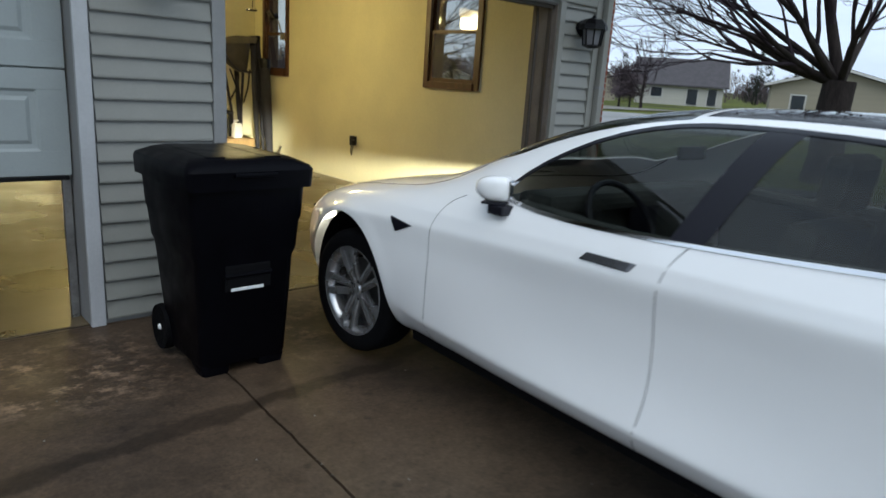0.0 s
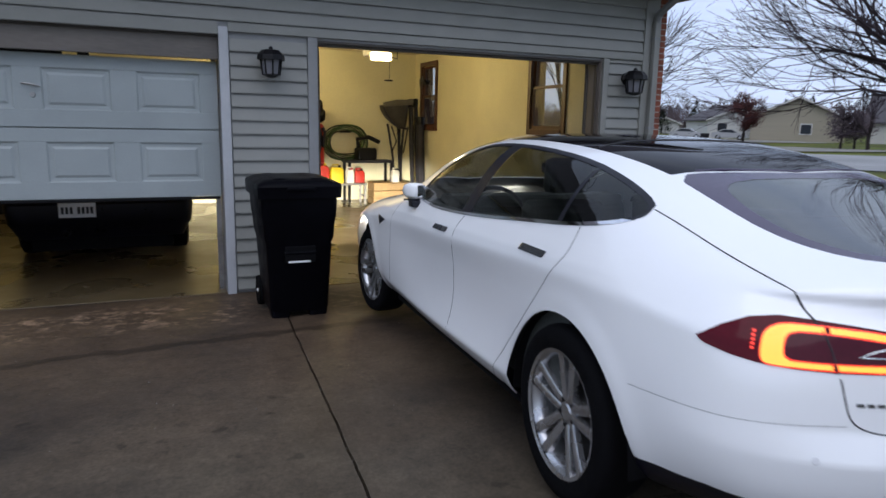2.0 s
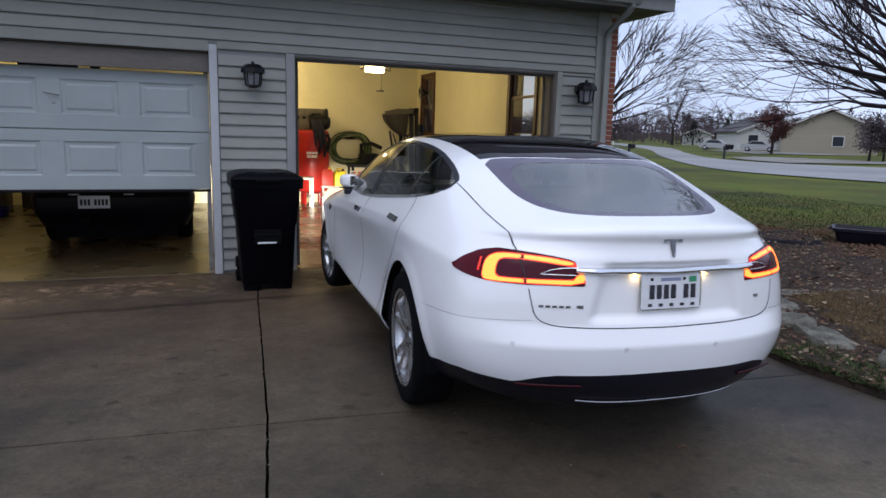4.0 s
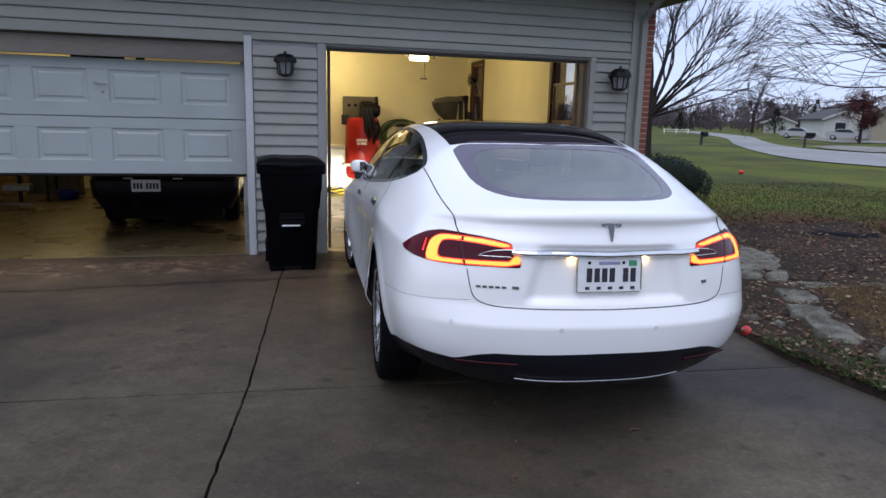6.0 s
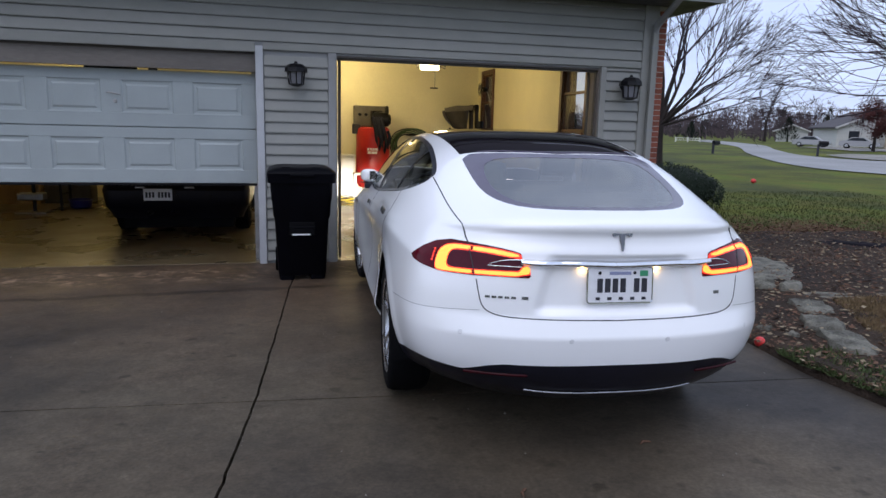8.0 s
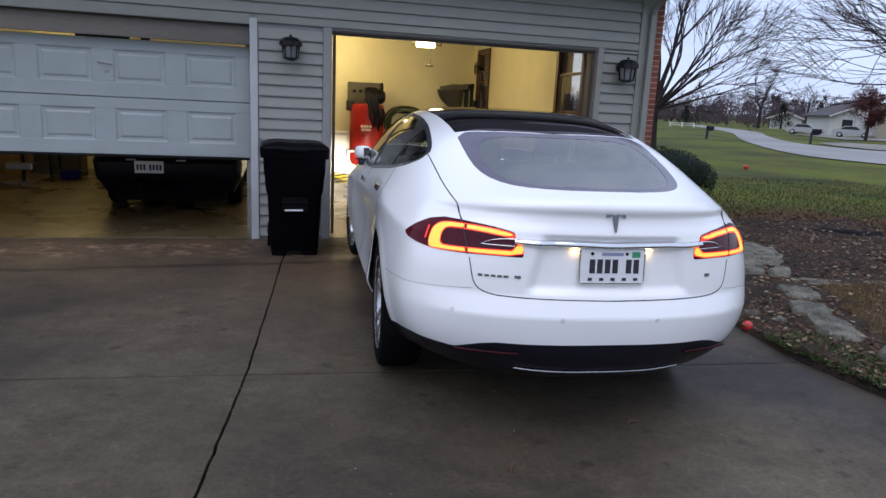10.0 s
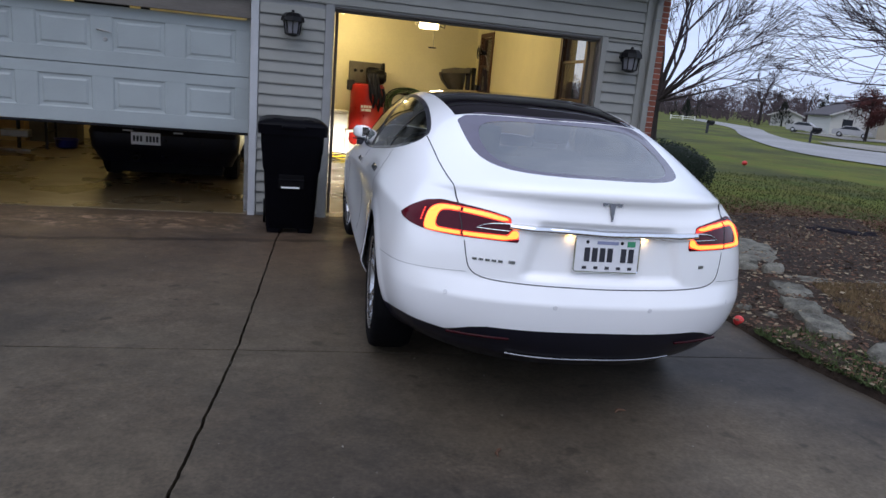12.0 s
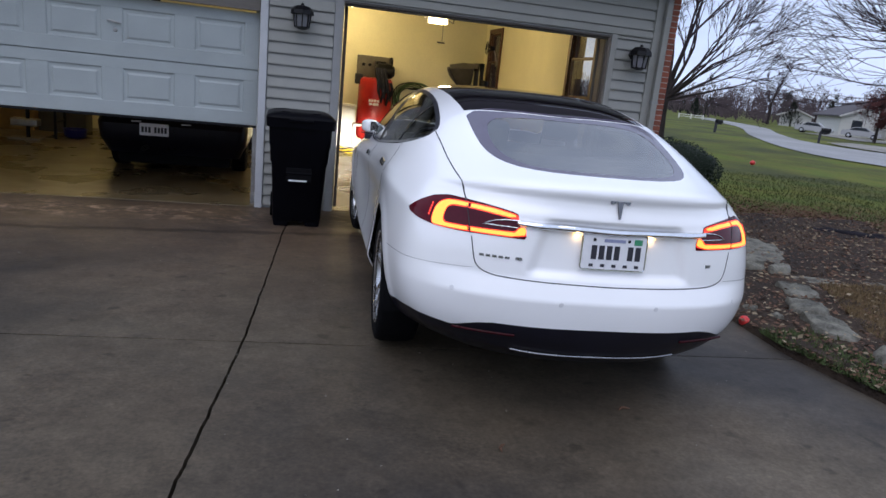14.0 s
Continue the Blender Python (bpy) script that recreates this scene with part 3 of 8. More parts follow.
front = thing("wall_front", "grey lapped vinyl siding on the garage front", "wall", kind="structure")
for x0, x1, z0, z1 in ((HOUSE_X0, L_X0, -0.2, SOFFIT + 0.1), (L_X1, 0.0, -0.2, TOP), (OPEN_X1, HOUSE_X1 - 0.12, -0.2, TOP), (L_X0, HOUSE_X1 - 0.12, TOP, SOFFIT + 0.1)):
    part("wall_core", box(x0, x1, 0.006, 0.145, z0, z1), M["trim_grey"], front)
clad(front, L_X1 + 0.07, -0.085, 0.02, TOP - 0.03)
clad(front, OPEN_X1 + 0.075, 3.765, 0.02, TOP + 0.02)
clad(front, L_X0 - 0.4, 3.765, TOP + 0.10, SOFFIT)
clad(front, HOUSE_X0, L_X0 - 0.08, 0.02, TOP - 0.03)
for x0, x1, z0, z1, mm in ((L_X1 - 0.022, L_X1 + 0.058, -0.01, TOP + 0.06, "trim"), (-0.082, 0.004, 0.0, TOP + 0.02, "trim_grey"), (OPEN_X1 - 0.004, OPEN_X1 + 0.072, 0.0, TOP + 0.02, "siding"),
                           (L_X0 - 0.4, L_X1 - 0.024, TOP - 0.008, TOP + 0.098, "siding"), (L_X1 + 0.060, 3.765, TOP + 0.022, TOP + 0.098, "siding")):
    part("trim", box(x0, x1, -0.030, 0.004, z0, z1, 0.004), M[mm], front)
# jambs and heads that line the openings
for x0, x1 in ((L_X1 - 0.02, L_X1), (0.0, 0.018), (OPEN_X1 - 0.018, OPEN_X1)):
    part("jamb", box(x0, x1, 0.0065, 0.30, 0.0, TOP), M["trim_grey"] if x0 < 1 else M["stop_board"], front)
part("jamb", box(L_X0, L_X0 + 0.018, 0.0065, 0.30, 0.0, TOP), M["trim_grey"], front)
for x0, x1 in ((0.02, OPEN_X1 - 0.02), (L_X0 + 0.02, L_X1 - 0.022)):
    part("head_jamb", box(x0, x1, 0.0065, 0.30, TOP - 0.022, TOP), M["header"], front)
corner = thing("corner_trim", "grey downspout and corner board at the garage edge", "trim", kind="structure")
part("corner_board", box(3.766, 3.83, -0.034, 0.10, 0.02, SOFFIT, 0.003), M["siding"], corner)
part("downspout", box(3.868, 3.946, -0.085, -0.022, 0.12, 2.80, 0.010), M["siding"], corner)
part("backing_board", box(3.83, 3.968, -0.020, 0.10, 0.02, SOFFIT, 0.003), M["siding"], corner)
for z in (0.5, 1.6, 2.6):
    part("strap", box(3.862, 3.952, -0.088, -0.019, z, z + 0.025, 0.002), M["trim_grey"], corner)

# brick veneer of the side wall, seen on its end
side = thing("wall_side", "red brick side wall with pale mortar joints", "wall", kind="structure")
for y0, y1, z0, z1 in ((0.0, 1.70, -0.2, SOFFIT + 0.05), (1.70, 2.55, -0.2, 1.567), (1.70, 2.55, 2.77, SOFFIT + 0.05), (2.55, 6.272, -0.2, SOFFIT + 0.05), (6.272, 6.99, -0.2, 1.567), (6.272, 6.99, 2.77, SOFFIT + 0.05), (6.99, HOUSE_Y1, -0.2, SOFFIT + 0.05)):
    part("mortar_bed", box(3.972, 4.084, y0, y1, z0, z1), M["mortar"], side)
full_brick = finish(box(-0.052, 0.052, 0.0, 0.203, -0.0285, 0.0285, 0.004), M["brick"])
half_brick = finish(box(-0.052, 0.052, 0.0, 0.0965, -0.0285, 0.0285, 0.004), M["brick"])
course = 0.0667
for k in range(int((SOFFIT - 0.02) / course)):
    y = -0.006
    for j in range(4):
        short = k % 2 and j == 0
        b = new("brick", half_brick if short else full_brick)
        b.parent = side
        b.location = (4.034 + rng.uniform(-0.002, 0.002), y + rng.uniform(-0.003, 0.002), 0.03 + k * course)
        y += 0.1065 if short else 0.213

# inner walls, ceiling
def wall_with_holes(name, along, fixed, t, lo, hi, z0, z1, holes, material, label):
    """A wall with window openings cut through it; along 'x' or 'y'."""
    w = thing(name, label, "wall", kind="structure")
    cuts = sorted(holes)
    pos = lo
    def piece(a, b, c, d):
        if along == "y":
            part("wall_piece", box(fixed, fixed + t, a, b, c, d), material, w)
        else:
            part("wall_piece", box(a, b, fixed, fixed + t, c, d), material, w)
    for a, b, c, d in cuts:
        piece(pos, a, z0, z1)
        piece(a, b, z0, c)
        piece(a, b, d, z1)
        pos = b
    piece(pos, hi, z0, z1)
    return w


WIN = ((1.70, 2.55, 1.567, 2.77), (6.272, 6.99, 1.567, 2.77))
CEIL = 3.05
wall_with_holes("wall_right_inner", "y", 3.86, 0.05, 0.146, HOUSE_Y1, 0.0, CEIL, WIN, M["drywall"], "cream painted inner side wall with two brown windows")
wall_with_holes("wall_back", "x", 7.42, 0.15, HOUSE_X0 + 0.1, 3.859, 0.0, CEIL, [], M["drywall"], "cream painted back wall of the garage")
wall_with_holes("wall_left_inner", "y", HOUSE_X0 + 0.1, 0.12, 0.146, 7.419, 0.0, CEIL, [], M["drywall"], "cream painted left wall of the garage")
solo("ceiling", box(HOUSE_X0 + 0.1, 3.94, 0.146, 7.6, CEIL, CEIL + 0.12), M["ceiling"], "plain cream ceiling of the garage", "ceiling", "structure")
solo("header_inner", box(HOUSE_X0 + 0.22, 3.859, 0.146, 0.17, TOP - 0.02, CEIL - 0.002), M["drywall"], "inner face of the wall over the garage doors", "wall", "structure")


def window(name, y0, y1, z0, z1, light):
    w = thing(name, "double-hung window with dark brown wooden frame", "window", kind="structure")
    x = 3.846
    cw = 0.085
    for nm, a in (("casing", (x - 0.018, x + 0.012, y0 - cw, y0, z0 - cw, z1 + cw)), ("casing", (x - 0.018, x + 0.012, y1, y1 + cw, z0 - cw, z1 + cw)), ("casing", (x - 0.018, x + 0.012, y0 + 0.001, y1 - 0.001, z1, z1 + cw)), ("sill", (x - 0.035, x + 0.012, y0 + 0.001, y1 - 0.001, z0 - cw, z0))):
        part(nm, box(*a, 0.004), M["brown_wood"], w)
    zm = (z0 + z1) / 2
    for nm, za, zb, xo in (("lower_sash", z0, zm + 0.02, 0.015), ("upper_sash", zm - 0.02, z1, 0.045)):
        s = part(nm, box(x + xo, x + xo + 0.028, y0 + 0.002, y0 + 0.045, za, zb, 0.003), M["brown_wood"], w)
        for a in ((y1 - 0.045, y1 - 0.002, za, zb), (y0 + 0.046, y1 - 0.046, za, za + 0.045), (y0 + 0.046, y1 - 0.046, zb - 0.04, zb)):
            part("rail", box(x + xo, x + xo + 0.028, *a, 0.003), M["brown_wood"], s)
        g = part("pane", box(x + xo + 0.011, x + xo + 0.016, y0 + 0.044, y1 - 0.044, za + 0.044, zb - 0.039), M["win_glass"], s)
        g.visible_shadow = False
    for a in ((y0 - 0.0, y0 + 0.0015, z0, z1), (y1 - 0.0015, y1, z0, z1)):
        part("reveal", box(x + 0.013, 4.080, *a), M["brown_wood"], w)
    return w


for i, (y0, y1, z0, z1) in enumerate(WIN):
    window("window_%d" % (i + 1), y0, y1, z0, z1, 0)

# eaves: soffit, gutter, roof
eave = thing("eave", "dark soffit and gutter along the garage roof edge", "eave", kind="structure")
part("soffit", box(HOUSE_X0 - 0.3, 4.55, -0.46, 0.0055, SOFFIT, SOFFIT + 0.02), M["soffit"], eave)
part("soffit", box(4.09, 4.55, 0.006, HOUSE_Y1, SOFFIT, SOFFIT + 0.02), M["soffit"], eave)
part("fascia", box(HOUSE_X0 - 0.3, 4.55, -0.485, -0.462, SOFFIT - 0.01, SOFFIT + 0.17), M["trim_grey"], eave)
part("gutter", prism([(0, 0), (0.085, 0.0), (0.12, 0.07), (0.125, 0.12), (0.115, 0.12), (0.108, 0.072), (0.08, 0.012), (0.01, 0.012), (0.01, 0.12), (0, 0.12)], 10.3, Matrix(((0, 1, 0, HOUSE_X0 - 0.1), (-1, 0, 0, -0.487), (0, 0, 1, SOFFIT + 0.02), (0, 0, 0, 1)))), M["trim_grey"], eave)
part("downspout_elbow", tube([(3.91, -0.54, 3.21), (3.91, -0.53, 3.12), (3.91, -0.42, 3.05), (3.91, -0.18, 2.93), (3.907, -0.075, 2.87), (3.907, -0.055, 2.79)], 0.040, 10), M["trim_grey"], eave, smooth=True)
roof = thing("roof", "grey shingled garage roof, unseen, pitched steep to block sky reflections", "roof", kind="structure")
# ridge out of view, raised so the car's roof glass mirrors shingles, not sky
part("roof_slope", prism([(-0.62, 3.30), (4.0, 7.1), (4.0, 7.22), (-0.62, 3.36)], 11.45, Matrix(((0, 1, 0, HOUSE_X0 - 0.6), (1, 0, 0, 0), (0, 0, 1, 0), (0, 0, 0, 1)))), M["shingle"], roof)
part("roof_slope", prism([(8.4, 3.30), (4.0, 7.1), (4.0, 7.22), (8.4, 3.36)], 11.45, Matrix(((0, 1, 0, HOUSE_X0 - 0.6), (1, 0, 0, 0), (0, 0, 1, 0), (0, 0, 0, 1)))), M["shingle"], roof)


# ---- garage doors ----
def raised_panel(x0, x1, z0, z1, y):
    """A pressed panel: a sunk border round a raised field."""
    bm = bmesh.new()
    loops = []
    for inset, dep in ((0.0, 0.0), (0.014, 0.011), (0.040, 0.013), (0.062, 0.003), (0.075, 0.003)):
        loops.append([bm.verts.new(p) for p in ((x0 + inset, y + dep, z0 + inset), (x1 - inset, y + dep, z0 + inset), (x1 - inset, y + dep, z1 - inset), (x0 + inset, y + dep, z1 - inset))])
    for a, b in zip(loops, loops[1:]):
        for k in range(4):
            bm.faces.new((a[k], a[(k + 1) % 4], b[(k + 1) % 4], b[k]))
    bm.faces.new(loops[-1])
    return bm


def door_section(owner, x0, x1, z0, z1, y, first_panel, pitch, width):
    """One steel section: rails and stiles round its pressed panels."""
    if z1 < 2.0:
        part("hinge_strip", box(x0 + 0.01, x1 - 0.01, y + 0.046, y + 0.050, z1 - 0.03, z1 + 0.03), M["door_paint"], owner)
    sec = part("section", box(x0, x1, y + 0.016, y + 0.045, z0 + 0.002, z1 - 0.002), M["door_paint"], owner)
    pz0, pz1 = z0 + 0.145, z1 - 0.115
    part("rail", box(x0, x1, y, y + 0.0155, z0 + 0.003, pz0, 0.003), M["door_paint"], sec)
    part("rail", box(x0, x1, y, y + 0.0155, pz1, z1 - 0.003, 0.003), M["door_paint"], sec)
    px = first_panel
    right = x1
    while px - width > x0 + 0.05:
        part("stile", box(px, right, y, y + 0.0155, pz0, pz1), M["door_paint"], sec)
        part("raised_panel", raised_panel(px - width, px, pz0, pz1, y), M["door_paint"], sec)
        right = px - width
        px -= pitch
    part("stile", box(x0, right, y, y + 0.0155, pz0, pz1), M["door_paint"], sec)
    return sec


left_door = thing("garage_door", "pale blue-grey steel sectional garage door, half raised", "garage door")
for z0 in (0.90, 1.51):
    door_section(left_door, L_X0 + 0.02, L_X1 - 0.03, z0, z0 + 0.605, 0.16, -1.02, 0.72, 0.52)
part("bottom_seal", box(L_X0 + 0.03, L_X1 - 0.04, 0.168, 0.196, 0.872, 0.899, 0.006), M["black_metal"], left_door)
part("latch_handle", tube([(-2.40, 0.150, 1.865), (-2.36, 0.128, 1.862), (-2.29, 0.128, 1.848), (-2.27, 0.142, 1.843)], 0.007, 8), M["steel"], left_door, "steel latch handle", True)
part("lock", lathe([(0, 0.012), (0.018, 0.012), (0.022, 0.0)], 16, pose(-2.325, 0.160, 1.775, 90)), M["steel"], left_door, "round lock", True)
up = part("upper_section", box(L_X0 + 0.02, L_X1 - 0.03, -0.022, 0.022, 0, 0.60, 0.003, pose(0, 0.26, 2.215, -62)), M["door_paint"], left_door)
for x0, x1 in ((-2.61, -2.09), (-1.98, -1.89)):
    part("opener_bracket", box(x0, x1, 0.168, 0.20, 2.085, 2.150, 0.003), M["black_metal"], left_door, "dark opener bracket on the top rail")
part("roller_track", box(L_X1 - 0.075, L_X1 - 0.030, 0.21, 0.24, 0.0, 2.3), M["steel"], left_door)
solo("door_stop", box(L_X0 + 0.02, L_X1 - 0.024, 0.045, 0.095, 2.127, TOP - 0.024, 0.003), M["stop_board"], "brown-grey weather stop board over the door", "trim", "structure")
solo("door_stop", box(0.02, OPEN_X1 - 0.02, 0.045, 0.085, TOP - 0.048, TOP - 0.024, 0.003), M["header"], "dark brown weather stop board over the opening", "trim", "structure")

open_door = thing("garage_door", "steel sectional garage door rolled up under the ceiling", "garage door")
# sections and tracks take the dark brown header colour, not door paint or steel
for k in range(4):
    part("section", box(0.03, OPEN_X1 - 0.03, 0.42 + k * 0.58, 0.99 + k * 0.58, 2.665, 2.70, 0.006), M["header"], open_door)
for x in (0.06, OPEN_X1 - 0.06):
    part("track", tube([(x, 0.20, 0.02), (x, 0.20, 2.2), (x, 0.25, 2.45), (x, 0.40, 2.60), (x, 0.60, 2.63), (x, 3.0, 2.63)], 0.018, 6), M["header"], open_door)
    part("track_hanger", box(x - 0.015, x + 0.015, 2.9, 2.93, 2.62, CEIL), M["black_metal"], open_door)
part("weather_strip", box(OPEN_X1 - 0.036, OPEN_X1 - 0.0185, 0.06, 0.10, 0.01, TOP - 0.03), M["header"], open_door)


# ---- the white hatchback ----
CAR_YAW = -4.6
CAR_REAR_Z, CAR_FRONT_Z = 0.174, 0.094
WHEELBASE = 3.09
car = new("car")
car.empty_display_size = 0.1
car.matrix_world = pose(0.745, -4.515, CAR_REAR_Z, math.degrees(math.atan2(CAR_FRONT_Z - CAR_REAR_Z, WHEELBASE)), 0, CAR_YAW)
tagged(car, "white five-door hatchback car with its tail lights lit", "car")

# body rings from tail to nose: y, then half-section points (x, z) from sill to roof
RINGS = [
    (-0.74, [(0.52, 0.27), (0.66, 0.33), (0.775, 0.46), (0.792, 0.62), (0.752, 0.845), (0.655, 0.985), (0.48, 1.012), (0.32, 1.018), (0.15, 1.020)]),
    (-0.50, [(0.58, 0.25), (0.76, 0.30), (0.826, 0.45), (0.838, 0.64), (0.806, 0.865), (0.710, 1.005), (0.55, 1.090), (0.37, 1.120), (0.18, 1.130)]),
    (-0.16, [(0.62, 0.24), (0.82, 0.27), (0.868, 0.44), (0.874, 0.66), (0.848, 0.895), (0.770, 1.055), (0.62, 1.195), (0.42, 1.258), (0.20, 1.275)]),
    (0.22, [(0.62, 0.24), (0.82, 0.25), (0.874, 0.37), (0.866, 0.62), (0.852, 0.890), (0.795, 1.065), (0.66, 1.265), (0.46, 1.352), (0.22, 1.372)]),
    (0.75, [(0.62, 0.22), (0.82, 0.235), (0.888, 0.365), (0.838, 0.575), (0.862, 0.872), (0.805, 1.030), (0.680, 1.290), (0.52, 1.400), (0.25, 1.424)]),
    (1.30, [(0.62, 0.22), (0.82, 0.235), (0.899, 0.365), (0.847, 0.565), (0.872, 0.858), (0.815, 1.005), (0.700, 1.292), (0.54, 1.408), (0.26, 1.434)]),
    (1.80, [(0.62, 0.22), (0.82, 0.235), (0.905, 0.368), (0.863, 0.57), (0.884, 0.848), (0.828, 0.985), (0.720, 1.232), (0.56, 1.362), (0.28, 1.395)]),
    (2.25, [(0.62, 0.22), (0.80, 0.235), (0.900, 0.38), (0.912, 0.60), (0.895, 0.835), (0.845, 0.960), (0.755, 1.085), (0.59, 1.198), (0.30, 1.238)]),
    (2.65, [(0.62, 0.22), (0.81, 0.245), (0.920, 0.40), (0.938, 0.62), (0.918, 0.825), (0.855, 0.930), (0.735, 0.988), (0.55, 1.020), (0.28, 1.040)]),
    (3.10, [(0.62, 0.24), (0.82, 0.26), (0.930, 0.42), (0.950, 0.63), (0.930, 0.810), (0.860, 0.905), (0.705, 0.950), (0.50, 0.968), (0.25, 0.978)]),
    (3.50, [(0.60, 0.22), (0.80, 0.25), (0.905, 0.41), (0.925, 0.60), (0.900, 0.755), (0.825, 0.845), (0.665, 0.888), (0.47, 0.905), (0.23, 0.912)]),
    (3.82, [(0.55, 0.20), (0.70, 0.25), (0.800, 0.39), (0.820, 0.55), (0.795, 0.680), (0.725, 0.765), (0.580, 0.795), (0.40, 0.808), (0.20, 0.813)]),
]
FRACS = [1.0, 0.72, 0.48, 0.22]


def body_cage():
    """The control cage of the body, closed at both ends, for subdivision."""
    bm = bmesh.new()
    rings = []
    for k, (y, pts) in enumerate(RINGS):
        row = []
        for i, (x, z) in enumerate(pts):
            yy = y
            if k == 0 and i >= 5:
                yy = -0.97 + 0.30 * (x / 0.65) ** 2.6
            if k == 0 and i < 5:
                yy = y + (0.05 if i == 0 else 0.0)
            if k == len(RINGS) - 1 and i >= 5:
                yy = 3.98 - 0.16 * (x / 0.72) ** 2
            row.append((x, yy, z))
        rings.append([bm.verts.new((-x, q, z)) for x, q, z in row] + [bm.verts.new(p) for p in reversed(row)])
    n = len(rings[0])
    for a, b in zip(rings, rings[1:]):
        for i in range(n - 1):
            bm.faces.new((a[i], b[i], b[i + 1], a[i + 1]))
    # end caps: rows at the side levels, columns as the top points
    for ring, end in ((rings[0], 0), (rings[-1], 1)):
        left, right = ring[:6], ring[-6:][::-1]
        top = ring[5:n - 5]
        cols = len(top)
        rows = [top]
        for lev in range(4, -1, -1):
            a, b = left[lev], right[lev]
            row = [a]
            for c in range(1, cols - 1):
                f = top[c].co.x / abs(top[0].co.x)
                x = f * abs(a.co.x)
                if end == 0:
                    base = {4: -0.975, 3: -0.985, 2: -0.985, 1: -0.955, 0: -0.87}[lev]
                    y = base + (a.co.y - base) * abs(f) ** 2.7
                else:
                    base = {4: 4.06, 3: 4.08, 2: 4.06, 1: 4.03, 0: 3.95}[lev]
                    y = base + (a.co.y - base) * abs(f) ** 2.3
                row.append(bm.verts.new((x, y, a.co.z)))
            row.append(b)
            rows.append(row)
        for ra, rb in zip(rows, rows[1:]):
            for c in range(cols - 1):
                bm.faces.new((ra[c], ra[c + 1], rb[c + 1], rb[c]))
    bmesh.ops.recalc_face_normals(bm, faces=bm.faces)
    cr = bm.edges.layers.float.new("crease_edge")
    for e in bm.edges:
        a, b = e.verts
        if a in rings[0] and b in rings[0] and a.co.z > 0.97 and b.co.z > 0.97:
            e[cr] = 0.85
    for ra, rb in zip(rings, rings[1:]):
        for i, amount in ((4, 0.95), (n - 5, 0.95), (2, 0.95), (n - 3, 0.95)):
            e = bm.edges.get((ra[i], rb[i]))
            if e and (i in (4, n - 5) or 0.2 < ra[i].co.y < 2.4):
                e[cr] = amount
    return bm


def subdivided(bm, levels):
    me = bpy.data.meshes.new("cage")
    bm.to_mesh(me)
    bm.free()
    ob = bpy.data.objects.new("cage", me)
    scene.collection.objects.link(ob)
    sub = ob.modifiers.new("sub", "SUBSURF")
    sub.levels = sub.render_levels = levels
    dg = bpy.context.evaluated_depsgraph_get()
    ev = ob.evaluated_get(dg)
    out = ev.to_mesh()
    out.calc_loop_triangles()
    v = np.empty(len(out.vertices) * 3)
    out.vertices.foreach_get("co", v)
    nn = np.empty(len(out.vertices) * 3)
    out.vertices.foreach_get("normal", nn)
    t = np.empty(len(out.loop_triangles) * 3, dtype=np.int64)
    out.loop_triangles.foreach_get("vertices", t)
    ev.to_mesh_clear()
    bpy.data.objects.remove(ob)
    bpy.data.meshes.remove(me)
    return v.reshape(-1, 3), nn.reshape(-1, 3), t.reshape(-1, 3)


